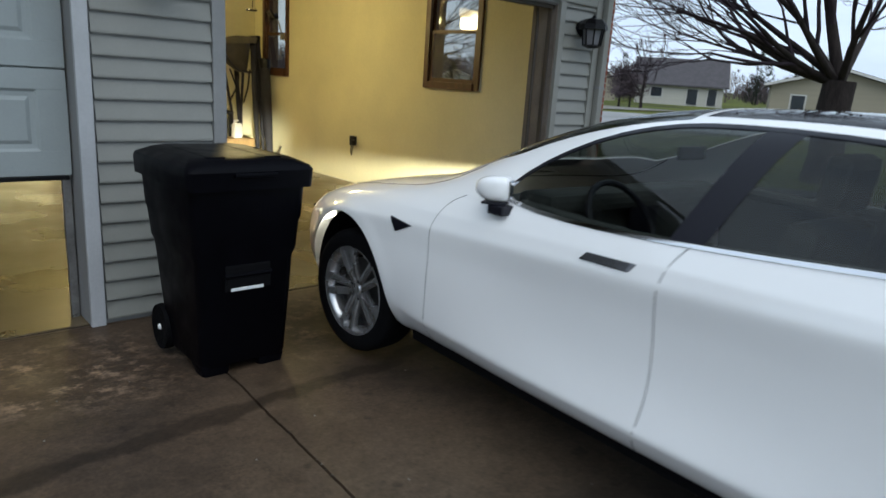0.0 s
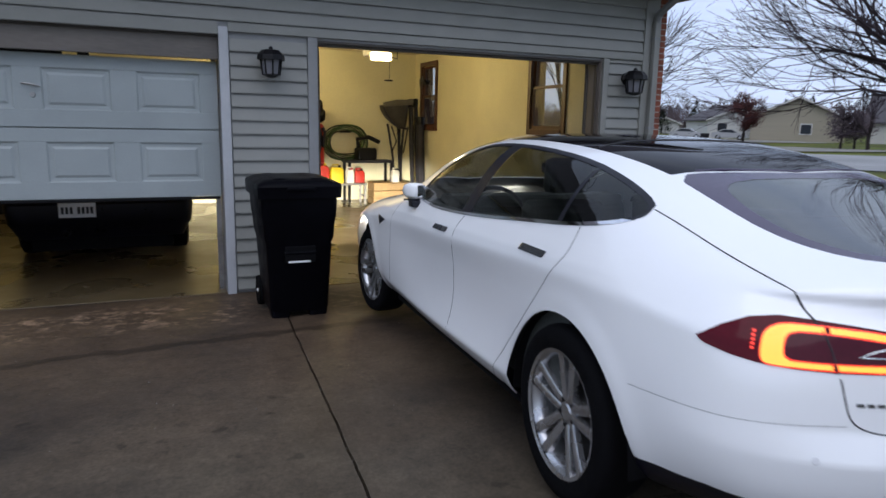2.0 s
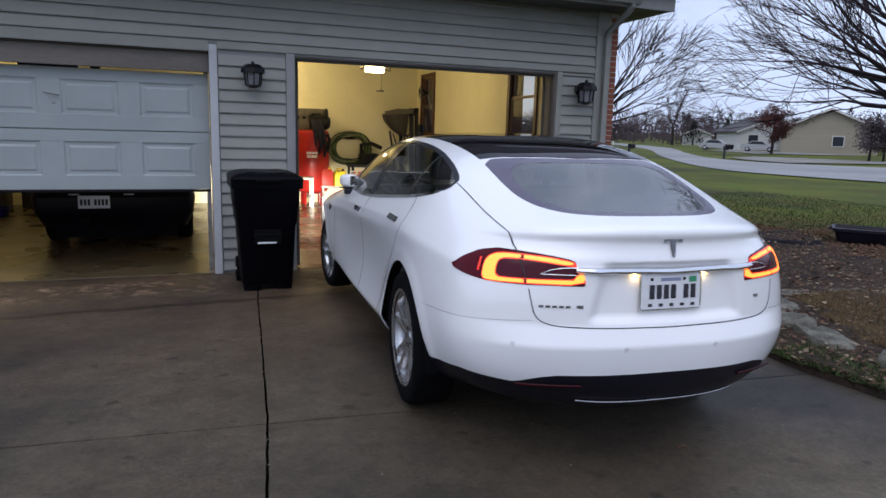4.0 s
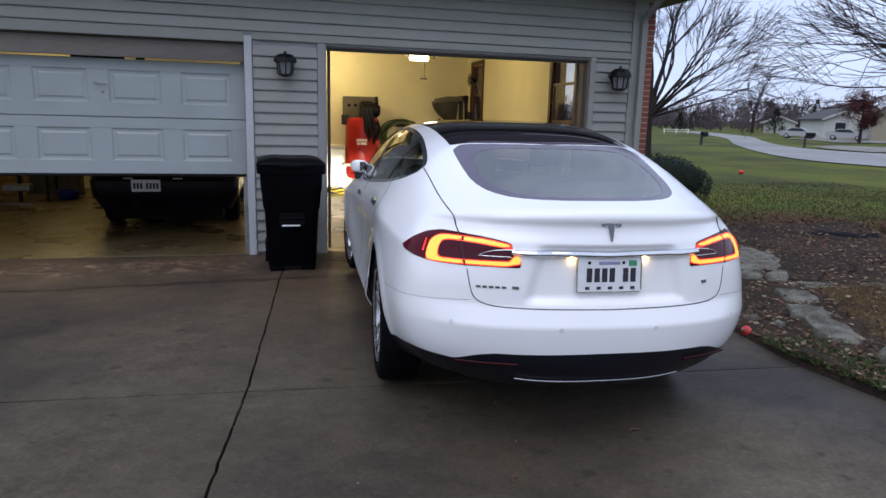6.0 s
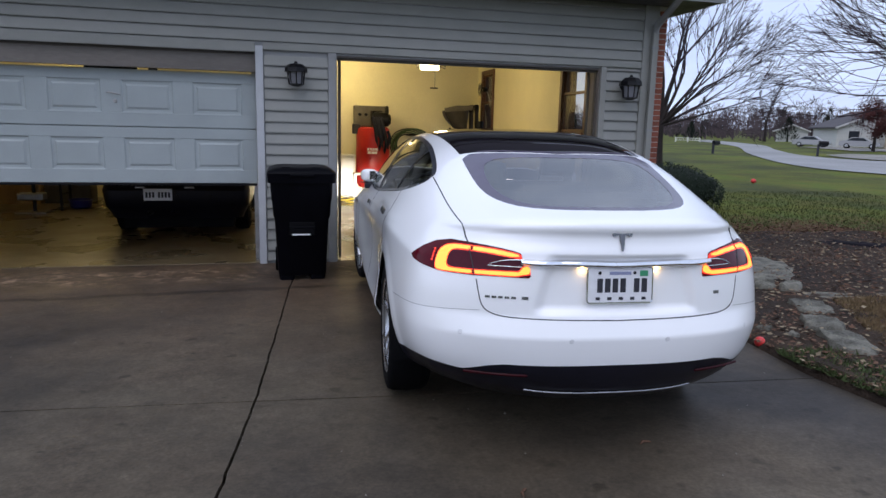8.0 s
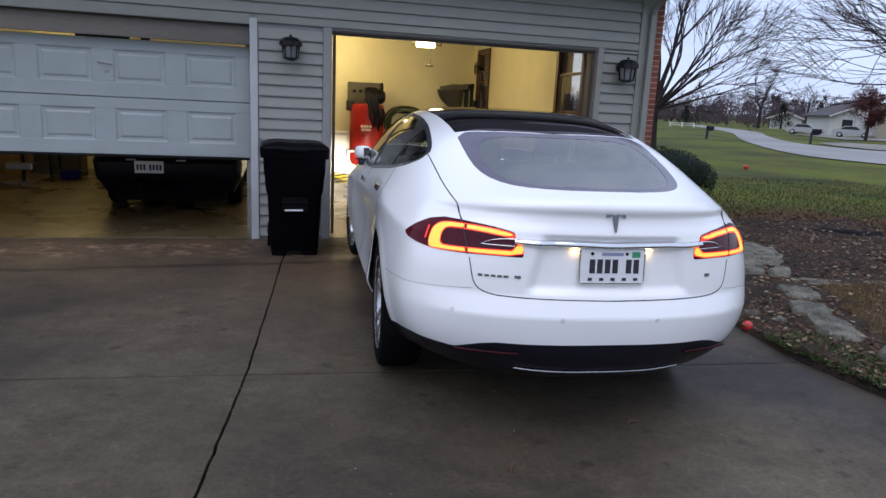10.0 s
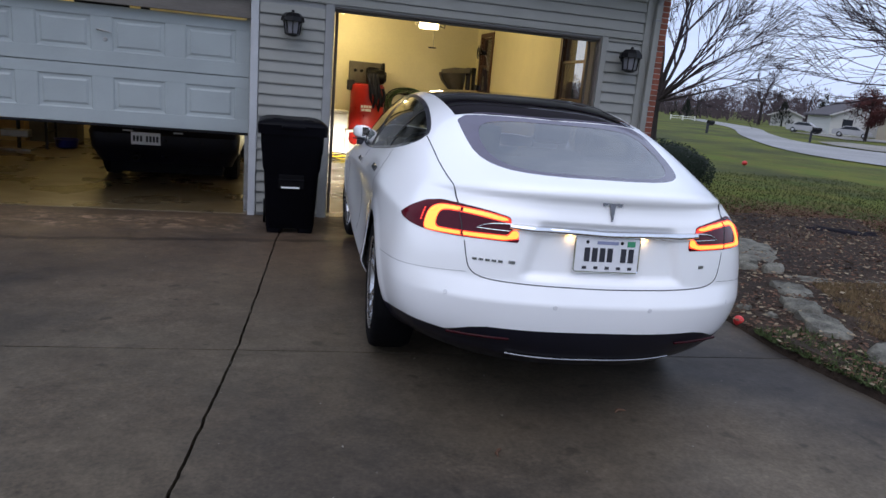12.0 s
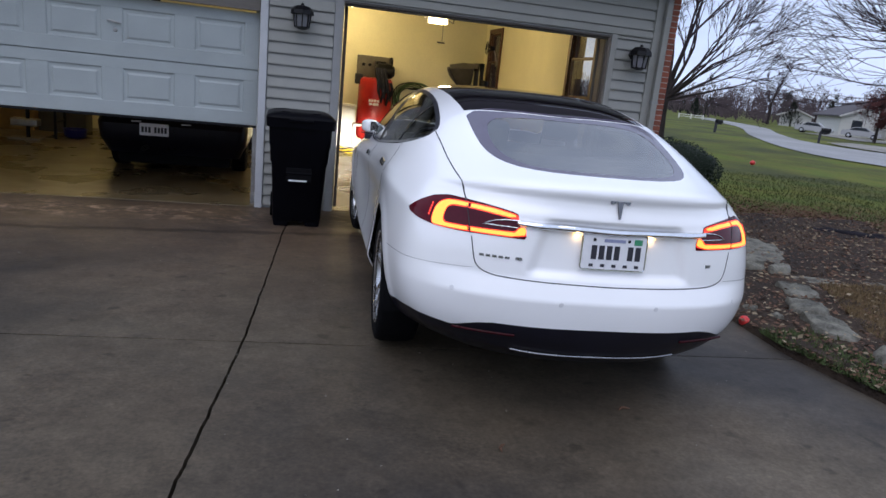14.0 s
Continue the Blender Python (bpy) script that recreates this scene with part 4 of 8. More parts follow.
class Shell:
    """A triangle shell with smooth normals that can be cut along the zero line of a field."""

    def __init__(self, v, n, t):
        self.v, self.n, self.t = v, n, t

    def cut(self, field):
        """Returns the pieces where field < 0 and where it is > 0."""
        f = np.asarray(field(self.v), dtype=float)
        f = np.where(np.abs(f) < 1e-7, 1e-7, f)
        v, n, t = self.v, self.n, self.t
        s = f[t] < 0
        count = s.sum(1)
        inside, outside = [t[count == 3]], [t[count == 0]]
        extra_v, extra_n, made = [], [], {}
        base = len(v)

        def mid(a, b):
            key = (a, b) if a < b else (b, a)
            if key not in made:
                w = f[a] / (f[a] - f[b])
                extra_v.append(v[a] + w * (v[b] - v[a]))
                m = n[a] + w * (n[b] - n[a])
                extra_n.append(m / (np.linalg.norm(m) + 1e-12))
                made[key] = base + len(extra_v) - 1
            return made[key]

        ins, outs = [], []
        for tri, sg in zip(t[(count == 1) | (count == 2)].tolist(), s[(count == 1) | (count == 2)].tolist()):
            lone = sg.index(True) if sum(sg) == 1 else sg.index(False)
            a, b, c = tri[lone], tri[(lone + 1) % 3], tri[(lone + 2) % 3]
            ab, ac = mid(a, b), mid(a, c)
            one, two = (ins, outs) if sum(sg) == 1 else (outs, ins)
            one.append((a, ab, ac))
            two.append((ab, b, c))
            two.append((ab, c, ac))
        allv = np.vstack([v, np.array(extra_v).reshape(-1, 3)])
        alln = np.vstack([n, np.array(extra_n).reshape(-1, 3)])
        res = []
        for whole, bits in ((inside, ins), (outside, outs)):
            tt = np.vstack([whole[0], np.array(bits, dtype=np.int64).reshape(-1, 3)])
            res.append(Shell(allv, alln, tt).packed())
        return res

    def packed(self):
        used, inv = np.unique(self.t.ravel(), return_inverse=True)
        return Shell(self.v[used], self.n[used], inv.reshape(-1, 3))

    def moved(self, d):
        return Shell(self.v + self.n * d, self.n, self.t)

    def mesh(self, material, thick=0.0):
        v, t, n = self.v, self.t, self.n
        faces = [tuple(x) for x in t.tolist()]
        verts = [tuple(x) for x in v.tolist()]
        norms = [tuple(x) for x in n.tolist()]
        if thick:
            edges = {}
            for a, b, c in faces:
                for p, q in ((a, b), (b, c), (c, a)):
                    edges[(p, q)] = edges.get((p, q), 0) + 1
            rim = [(p, q) for (p, q) in edges if (q, p) not in edges]
            add = {}
            for p, q in rim:
                for k in (p, q):
                    if k not in add:
                        add[k] = len(verts)
                        verts.append(tuple(v[k] - n[k] * thick))
                        norms.append(tuple(n[k]))
            faces += [(p, add[p], add[q], q) for p, q in rim]
        me = bpy.data.meshes.new("mesh")
        me.from_pydata(verts, [], faces)
        me.update()
        me.shade_smooth()
        me.normals_split_custom_set_from_vertices(norms)
        me.materials.append(material)
        return me


def poly_field(points, u, w):
    """Signed distance to a closed outline in the coordinates u, w (functions of the points): negative inside."""
    p = np.array(points, dtype=float)
    q = np.roll(p, -1, axis=0)

    def f(v):
        x, y = u(v), w(v)
        best = np.full(len(x), 1e9)
        inside = np.zeros(len(x), dtype=bool)
        for (ax, ay), (bx, by) in zip(p, q):
            dx, dy = bx - ax, by - ay
            k = np.clip(((x - ax) * dx + (y - ay) * dy) / (dx * dx + dy * dy + 1e-12), 0, 1)
            best = np.minimum(best, np.hypot(x - ax - k * dx, y - ay - k * dy))
            cross = (ay > y) != (by > y)
            with np.errstate(divide="ignore", invalid="ignore"):
                xi = ax + (y - ay) / (by - ay) * dx
            inside ^= cross & (x < xi)
        return np.where(inside, -best, best)
    return f


def round_corners(points, times=2):
    p = [Vector(q) for q in points]
    for _ in range(times):
        out = []
        for a, b in zip(p, p[1:] + p[:1]):
            out += [a.lerp(b, 0.25), a.lerp(b, 0.75)]
        p = out
    return [tuple(q) for q in p]


def smooth_line(points, times=2):
    p = [Vector(q) for q in points]
    for _ in range(times):
        out = [p[0]]
        for a, b in zip(p, p[1:]):
            out += [a.lerp(b, 0.25), a.lerp(b, 0.75)]
        p = out + [p[-1]]
    return [tuple(q) for q in p]


X = lambda v: v[:, 0]
AX = lambda v: np.abs(v[:, 0])
Y = lambda v: v[:, 1]
Z = lambda v: v[:, 2]
WRAP = lambda v: np.abs(v[:, 0]) + 0.9 * (v[:, 1] + 0.98)

from mathutils.bvhtree import BVHTree


def smoothstep(a, b, x):
    t = np.clip((x - a) / (b - a), 0, 1)
    return t * t * (3 - 2 * t)


# wheel arches: centre along and up, radius
ARCHES = ((0.055, 0.318, 0.430), (3.14, 0.347, 0.442))


def sculpted(v, n, t):
    """Presses the plate recess and the bumper ledge into the tail."""
    x, y, z = np.abs(v[:, 0]), v[:, 1], v[:, 2]
    rear = smoothstep(-0.45, -0.72, y)
    ledge = 0.026 * (1 - 0.75 * smoothstep(0.50, 0.80, x)) * rear * np.clip(np.minimum((0.645 - z) / 0.083, 1 - (0.562 - z) / 0.21), 0, 1)
    recess = -0.024 * smoothstep(-0.80, -0.90, y) * (1 - smoothstep(0.285, 0.335, x + 0.25 * (z - 0.75))) * smoothstep(0.652, 0.678, z) * (1 - smoothstep(0.868, 0.880, z))
    under = -0.012 * smoothstep(-0.55, -0.75, y) * (1 - smoothstep(0.968, 0.984, z)) * smoothstep(0.885, 0.945, z)
    # shoulder crease along the flanks
    line = 0.915 + 0.016 * (1.4 - y)
    ridge = 0.011 * np.clip(np.minimum(1 - (z - line) / 0.085, 1 - (line - z) / 0.17), 0, 1) * (x > 0.6) * smoothstep(-0.35, 0.05, y) * (1 - smoothstep(2.5, 3.1, y))
    flare = np.zeros(len(v))
    for wy, wz, r in ARCHES:
        rad = np.hypot(y - wy, z - wz)
        flare += 0.006 * (1 - smoothstep(r + 0.02, r + 0.10, rad)) * (x > 0.6) * (z > 0.2)
    v = v + n * (ledge + recess + under + ridge + flare)[:, None]
    fn = np.cross(v[t[:, 1]] - v[t[:, 0]], v[t[:, 2]] - v[t[:, 0]])
    nn = np.zeros_like(v)
    for k in range(3):
        np.add.at(nn, t[:, k], fn)
    nn /= np.linalg.norm(nn, axis=1)[:, None] + 1e-12
    return v, nn, t


shell = Shell(*sculpted(*subdivided(body_cage(), 4)))
BODY = BVHTree.FromPolygons([tuple(q) for q in shell.v.tolist()], [tuple(q) for q in shell.t.tolist()])


def skin(p, way, lift=0.0):
    """The point of the body's skin met from p along way, and its normal."""
    hit, nrm, _, _ = BODY.ray_cast(Vector(p), Vector(way))
    if hit is None:
        return None, None
    if nrm.dot(Vector(way)) > 0:
        nrm = -nrm
    return hit + nrm * lift, nrm


def skin_line(points, view, lift, sgn=1):
    """A line drawn in side, rear or top view, laid on the skin."""
    out = []
    for (a, b), (c, d) in zip(points, points[1:]):
        n = max(1, int(math.hypot(c - a, d - b) / 0.02))
        for k in range(n):
            out.append((a + (c - a) * k / n, b + (d - b) * k / n))
    out.append(points[-1])
    res = []
    for a, b in out:
        p, w = {"side": ((sgn * 2, a, b), (-sgn, 0, 0)), "rear": ((sgn * a, -3, b), (0, 1, 0)), "top": ((sgn * a, b, 3), (0, 0, -1))}[view]
        h, _ = skin(p, w, lift)
        if h is not None:
            res.append(h)
    return res


for wy, wz, r in ARCHES:
    arch = lambda v, wy=wy, wz=wz, r=r: np.where(AX(v) > 0.5, np.hypot(Y(v) - wy, Z(v) - wz) - r, 1.0)
    _, shell = shell.cut(arch)

# side glass
SIDE_WIN = [(2.03, 1.030), (1.75, 1.000), (1.45, 0.998), (1.15, 1.008), (0.90, 1.022), (0.60, 1.043), (0.25, 1.066), (0.06, 1.083), (-0.10, 1.110), (-0.165, 1.145), (-0.08, 1.185), (0.08, 1.235), (0.30, 1.285), (0.60, 1.325), (0.95, 1.350), (1.25, 1.355), (1.45, 1.340), (1.65, 1.290), (1.85, 1.195), (1.98, 1.100)]
win_f = poly_field(round_corners(SIDE_WIN, 1), Y, Z)
side_only = lambda f: (lambda v: np.where((AX(v) > 0.5) & (Z(v) > 0.95), f(v), 1.0))
side_glass_s, shell = shell.cut(side_only(win_f))
trim_s, shell = shell.cut(side_only(lambda v: win_f(v) - 0.013))

# rear glass with its dark border, roof panel, windscreen
REAR_WIN = [(0.0, -0.828), (0.20, -0.815), (0.34, -0.755), (0.425, -0.645), (0.470, -0.500), (0.486, -0.300), (0.490, -0.050), (0.30, -0.110), (0.0, -0.142)]
rear_poly = round_corners(REAR_WIN + [(-x, y) for x, y in REAR_WIN[-2:0:-1]], 1)
rear_f = poly_field(rear_poly, X, Y)
rear_s, shell = shell.cut(lambda v: np.where(Z(v) > 1.0, rear_f(v), 1.0))
REAR_SEE = [(0.0, -0.785), (0.20, -0.772), (0.31, -0.725), (0.378, -0.635), (0.420, -0.500), (0.424, -0.320), (0.392, -0.205), (0.30, -0.180), (0.0, -0.190)]
see_poly = round_corners([(x, y) for x, y in REAR_SEE] + [(-x, y) for x, y in REAR_SEE[-2:0:-1]], 2)
see_f = poly_field(see_poly, X, Y)
rear_clear, rear_frit = rear_s.cut(see_f)
ROOF = [(0.0, -0.132), (0.30, -0.100), (0.488, -0.040), (0.500, 0.20), (0.515, 0.75), (0.520, 1.20), (0.510, 1.36), (-0.510, 1.36), (-0.520, 1.20), (-0.515, 0.75), (-0.500, 0.20), (-0.488, -0.040), (-0.30, -0.100)]
roof_f = poly_field(ROOF, X, Y)
roof_s, shell = shell.cut(lambda v: np.where(Z(v) > 1.15, roof_f(v), 1.0))
SHIELD = [(0.545, 1.39), (0.60, 1.75), (0.66, 2.10), (0.64, 2.36), (0.30, 2.50), (-0.30, 2.50), (-0.64, 2.36), (-0.66, 2.10), (-0.60, 1.75), (-0.545, 1.39)]
shield_f = poly_field(SHIELD, X, Y)
shield_s, shell = shell.cut(lambda v: np.where(Z(v) > 0.98, shield_f(v), 1.0))

# tail lamps wrap round the corners
LAMP = [(0.446, 0.872), (0.452, 0.889), (0.48, 0.897), (0.56, 0.907), (0.645, 0.914), (0.755, 0.920), (0.87, 0.923), (0.97, 0.911), (1.06, 0.882), (1.150, 0.840), (1.12, 0.828), (1.02, 0.812), (0.92, 0.802), (0.82, 0.798), (0.69, 0.796), (0.55, 0.797), (0.396, 0.796), (0.407, 0.843), (0.440, 0.843)]
lamp_f = poly_field(LAMP, WRAP, Z)
tail = lambda f: (lambda v: np.where((Y(v) < -0.35) & (Z(v) > 0.7) & (Z(v) < 1.0), f(v), 1.0))
lamp_s, shell = shell.cut(tail(lamp_f))
# lower black valance
VAL_HALF = [(0.45, 0.447), (0.51, 0.436), (0.555, 0.420), (0.60, 0.403), (0.68, 0.409), (0.76, 0.412), (0.83, 0.378), (0.95, 0.360), (0.95, 0.05)]
VALANCE = [(-x, z) for x, z in reversed(VAL_HALF)] + [(0.0, 0.450)] + VAL_HALF
val_f = poly_field(VALANCE, X, Z)
val_s, shell = shell.cut(lambda v: np.where(Y(v) < -0.30, val_f(v), 1.0))
sill_s, shell = shell.cut(lambda v: np.where((Y(v) > -0.75), Z(v) - (0.275 + 0.006 * (Y(v) < 0)), 1.0))

# panel gaps
GAPS = [
    ("side", smooth_line([(2.25, 1.000), (2.33, 0.965), (2.385, 0.86), (2.38, 0.68), (2.395, 0.45), (2.42, 0.28)]), 0.0020, (-1, 1)),
    ("side", smooth_line([(1.155, 1.012), (1.215, 0.93), (1.232, 0.80), (1.222, 0.60), (1.225, 0.42), (1.26, 0.28)]), 0.0022, (-1, 1)),
    ("side", smooth_line([(0.098, 1.088), (0.088, 1.02), (0.086, 0.965), (0.115, 0.925), (0.20, 0.838), (0.32, 0.705), (0.47, 0.54), (0.59, 0.40), (0.69, 0.28)]), 0.0021, (-1, 1)),
    ("top", smooth_line([(0.640, -0.165), (0.632, -0.30), (0.622, -0.50), (0.604, -0.68), (0.578, -0.80)]), 0.0034, (-1, 1)),
    ("rear", smooth_line([(0.560, 0.782), (0.552, 0.73), (0.540, 0.675), (0.502, 0.648), (0.42, 0.637), (0.0, 0.632)]), 0.0030, (-1, 1)),
    ("top", smooth_line([(0.66, 2.30), (0.74, 2.55), (0.735, 3.05), (0.66, 3.50), (0.45, 3.74), (0.0, 3.80)]), 0.0035, (-1, 1)),
]

body = part("body", shell.mesh(M["car_white"], 0.007), None, car, "pearl white body")
for view, pts, r, sides in GAPS:
    for sgn in sides:
        ln = skin_line(pts, view, -r * 0.45, sgn)
        if len(ln) > 2:
            part("panel_gap", tube(ln, r, 6), M["gap"], body)
for sgn in (-1, 1):
    seam = []
    for f in steps(0.0, 1.0, 26):
        a = radians(6 + 92 * f)
        h, _ = skin((sgn * (0.30 + 2 * math.sin(a)), -0.40 - 2 * math.cos(a), 0.672 - 0.050 * f), (-sgn * math.sin(a), math.cos(a), 0), 0.0)
        if h is not None and abs(h.x) > 0.545 and h.y < -0.34:
            seam.append(h)
    part("bumper_seam", tube(seam, 0.0008, 5), M["gap"], body)
for sgn in (-1, 1):
    half, _ = side_glass_s.cut(lambda v: -sgn * X(v))
    bands = [((1.055, 1.175), "pillar_cover"), ((0.235, 0.265), "pillar_cover")]
    rest = half
    for (a, b), nm in bands:
        post, rest = rest.cut(lambda v: np.abs(Y(v) - (a + b) / 2 + (-0.42 * (1.17 - Z(v)) if a > 1 else 0.05 * (1.17 - Z(v)))) - (b - a) / 2)
        part(nm, post.mesh(M["car_black"]), None, car)
    front_w, back_w = rest.cut(lambda v: 1.115 + 0.42 * (1.17 - Z(v)) - Y(v))
    quarter, back_w = back_w.cut(lambda v: Y(v) - 0.25 + 0.05 * (1.17 - Z(v)))
    for s in (front_w, back_w, quarter):
        w = part("side_window", s.moved(-0.003).mesh(M["side_glass"]), None, car, "tinted side window")
        w.visible_shadow = False
    tr, _ = trim_s.cut(lambda v: -sgn * X(v))
    low, high = tr.cut(lambda v: Z(v) - 1.09 - 0.02 * (Y(v) < 0.2))
    part("window_trim", low.moved(0.004).mesh(M["chrome"], 0.008), None, car, "chrome window trim")
    part("window_seal", high.moved(0.001).mesh(M["car_black"], 0.006), None, car)
rg = part("rear_window", rear_clear.moved(-0.002).mesh(M["rear_glass"]), None, car, "tinted rear window")
rg.visible_shadow = False
part("window_border", rear_frit.moved(-0.001).mesh(M["frit"]), None, rg, "dark printed glass border, tinted lilac for sky reflection")
part("brake_light_bar", tube([h for h in skin_line([(-0.40, -0.062), (-0.2, -0.104), (0.0, -0.124), (0.2, -0.104), (0.40, -0.062)], "top", 0.001)], 0.0045, 6), M["frit"], car, "unlit high brake light bar")
part("roof_panel", roof_s.moved(-0.001).mesh(M["roof_glass"], 0.006), None, car, "glossy black glass roof")
part("roof_seam", tube(skin_line([(-0.49, 0.45), (0.49, 0.45)], "top", -0.001), 0.005, 5), M["gap"], car)
ws = part("windscreen", shield_s.mesh(M["side_glass"]), None, car)
ws.visible_shadow = False
part("sill_cover", sill_s.mesh(M["car_black"], 0.01), None, car, "black sill cover")
val = part("rear_valance", val_s.mesh(M["car_black"], 0.02), None, car, "black lower bumper valance")


def fascia_y(x, z=0.6, grow=0.0):
    """The tail's outline in plan near the centre."""
    return -0.985 + 0.235 * abs(x / 0.76) ** 2.7 - grow


part("valance_strip", tube([(x, fascia_y(x) + 0.055, 0.316 + 0.012 * (abs(x) / 0.34) ** 3) for x in steps(-0.36, 0.36, 16)], 0.0045, 8), M["badge"], val, "bright strip")
for sgn in (-1, 1):
    part("reflector", tube([(sgn * x, fascia_y(x) + 0.012, 0.402) for x in steps(0.36, 0.60, 8)], 0.0055, 6), M["reflector"], val, "slim red reflector")

# tail lamps: lens, split and glowing guides
GUIDE_OUT = [(0.448, 0.866), (0.448, 0.884), (0.48, 0.892), (0.557, 0.901), (0.64, 0.906), (0.75, 0.909), (0.848, 0.909), (0.891, 0.900), (0.920, 0.881), (0.928, 0.848), (0.927, 0.812), (0.912, 0.800), (0.80, 0.799), (0.68, 0.799), (0.399, 0.799), (0.399, 0.844), (0.42, 0.846)]
GUIDE_IN = [(0.36, 0.866), (0.472, 0.870), (0.551, 0.877), (0.633, 0.884), (0.731, 0.888), (0.820, 0.887), (0.842, 0.878), (0.850, 0.856), (0.848, 0.828), (0.834, 0.821), (0.77, 0.820), (0.68, 0.820), (0.50, 0.822), (0.448, 0.823), (0.444, 0.846), (0.36, 0.846)]
for sgn in (-1, 1):
    half, _ = lamp_s.cut(lambda v: -sgn * X(v))
    lens = part("tail_lamp", half.moved(0.002).mesh(M["lens_red"], 0.02), None, car, "lit red tail lamp")
    guide_out = poly_field(round_corners(GUIDE_OUT, 1), WRAP, Z)
    guide_in = poly_field(round_corners(GUIDE_IN, 1), WRAP, Z)
    ring, _ = half.cut(guide_out)
    core, ring = ring.cut(guide_in)
    part("lens_core", core.moved(0.0035).mesh(M["lens_smoke"]), None, lens)
    hot, edge = ring.cut(lambda v: np.maximum(guide_out(v) + 0.0038, 0.0038 - guide_in(v)))
    # the tailgate's gap parts the lit ring in two
    split, hot = hot.cut(lambda v: np.abs(WRAP(v) - 0.705 - 0.33 * (Z(v) - 0.86)) - 0.009)
    part("light_guide", hot.moved(0.0042).mesh(M["guide"]), None, lens, "glowing orange-red light guide")
    part("guide_edge", edge.moved(0.0038).mesh(M["guide_rim"]), None, lens)
    part("lens_gap", tube(skin_line([(0.583, 0.925), (0.579, 0.89), (0.571, 0.84), (0.566, 0.795)], "rear", 0.003, sgn), 0.0028, 5), M["gap"], lens)
    # a thin chrome blade arcs out of the bar into the lens
    arc = [skin((sgn * x, -3, z), (0, 1, 0), 0.007)[0] for x, z in smooth_line([(0.518, 0.837), (0.500, 0.848), (0.470, 0.859), (0.430, 0.8645), (0.385, 0.866)])]
    part("chrome_fin", tube(arc, [0.0012 + 0.0026 * k / (len(arc) - 1) for k in range(len(arc))], 6), M["chrome"], lens, "chrome blade", True, 60)
    foot = [skin((sgn * x, -3, 0.8385), (0, 1, 0), 0.006)[0] for x in steps(0.512, 0.385, 8)]
    part("chrome_fin", tube(foot, 0.0016, 6), M["chrome"], lens, "", True, 60)
    # red diodes in the dark outer lens
    for k in range(5):
        want = 0.953 - 0.001 * k
        z = 0.838 + 0.0105 * k
        x = 0.70
        for _ in range(12):
            h, nrm = skin((sgn * x, -3, z), (0, 1, 0), 0.004)
            x += 0.4 * (want - (abs(h.x) + 0.9 * (h.y + 0.98)))
        part("diode", lathe([(0, 0.0014), (0.0036, 0.0012), (0.0046, -0.001)], 8, Matrix.Translation(h) @ nrm.to_track_quat("Z", "Y").to_matrix().to_4x4()), M["diode"], lens)

# chrome bar over the plate
bar = bmesh.new()
rows = []
for x in steps(-0.398, 0.398, 28):
    yy = skin((x, -3, 0.868), (0, 1, 0))[0].y - 0.004
    t = max(0.0, 1 - abs(x / 0.398) ** 6) * 0.6 + 0.4
    dip = 0.004 * math.exp(-(x / 0.10) ** 2)
    drop = 0.5 + 0.5 * t
    rows.append([bar.verts.new((x, yy + dy, 0.871 - dip - dz * drop)) for dy, dz in ((0.03, 0.0), (-0.004, 0.002), (-0.012, 0.008), (-0.0165, 0.016), (-0.0165, 0.023), (-0.011, 0.029), (0.03, 0.032))])
for a, b in zip(rows, rows[1:]):
    for k in range(6):
        bar.faces.new((a[k], b[k], b[k + 1], a[k + 1]))
part("chrome_bar", bar, M["chrome"], car, "chrome bar across the tailgate", True, 60)
PLATE_LIGHT_Y = skin((0.155, -3, 0.86), (0, 1, 0))[0].y
for x in (-0.155, 0.155):
    part("plate_light", box(x - 0.018, x + 0.018, PLATE_LIGHT_Y - 0.012, PLATE_LIGHT_Y + 0.01, 0.831, 0.838, 0.002), M["plate_lamp"], car, "lit plate light")

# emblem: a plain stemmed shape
part("emblem", prism([(-0.036, 0.050), (-0.020, 0.061), (0.0, 0.065), (0.020, 0.061), (0.036, 0.050), (0.031, 0.041), (0.015, 0.047), (0.010, 0.046), (0.002, -0.006), (-0.002, -0.006), (-0.010, 0.046), (-0.015, 0.047), (-0.031, 0.041)], -0.008, pose(0, skin((0, -3, 0.95), (0, 1, 0))[0].y - 0.010, 0.912, -12) @ Matrix.Diagonal((1.18, 1.0, 1.22, 1.0))), M["emblem"], car, "dark chrome emblem")


def rear_box(name, x0, x1, z0, z1, material, owner, lift=0.003):
    """A small raised bar on the tail."""
    xm, zm = (x0 + x1) / 2, (z0 + z1) / 2
    h, nrm = skin((xm, -3, zm), (0, 1, 0), 0.0)
    m = Matrix.Translation(h) @ nrm.to_track_quat("-Y", "Z").to_matrix().to_4x4()
    return part(name, box(-(x1 - x0) / 2, (x1 - x0) / 2, -lift, 0.002, -(z1 - z0) / 2, (z1 - z0) / 2, 0.0006, m), material, owner)


for i in range(5):
    rear_box("badge_bar", -0.528 + i * 0.024, -0.509 + i * 0.024, 0.713, 0.722, M["badge"], car)
rear_box("badge_bar", -0.392, -0.366, 0.712, 0.724, M["badge"], car)
rear_box("badge_bar", 0.425, 0.452, 0.722, 0.735, M["badge"], car)

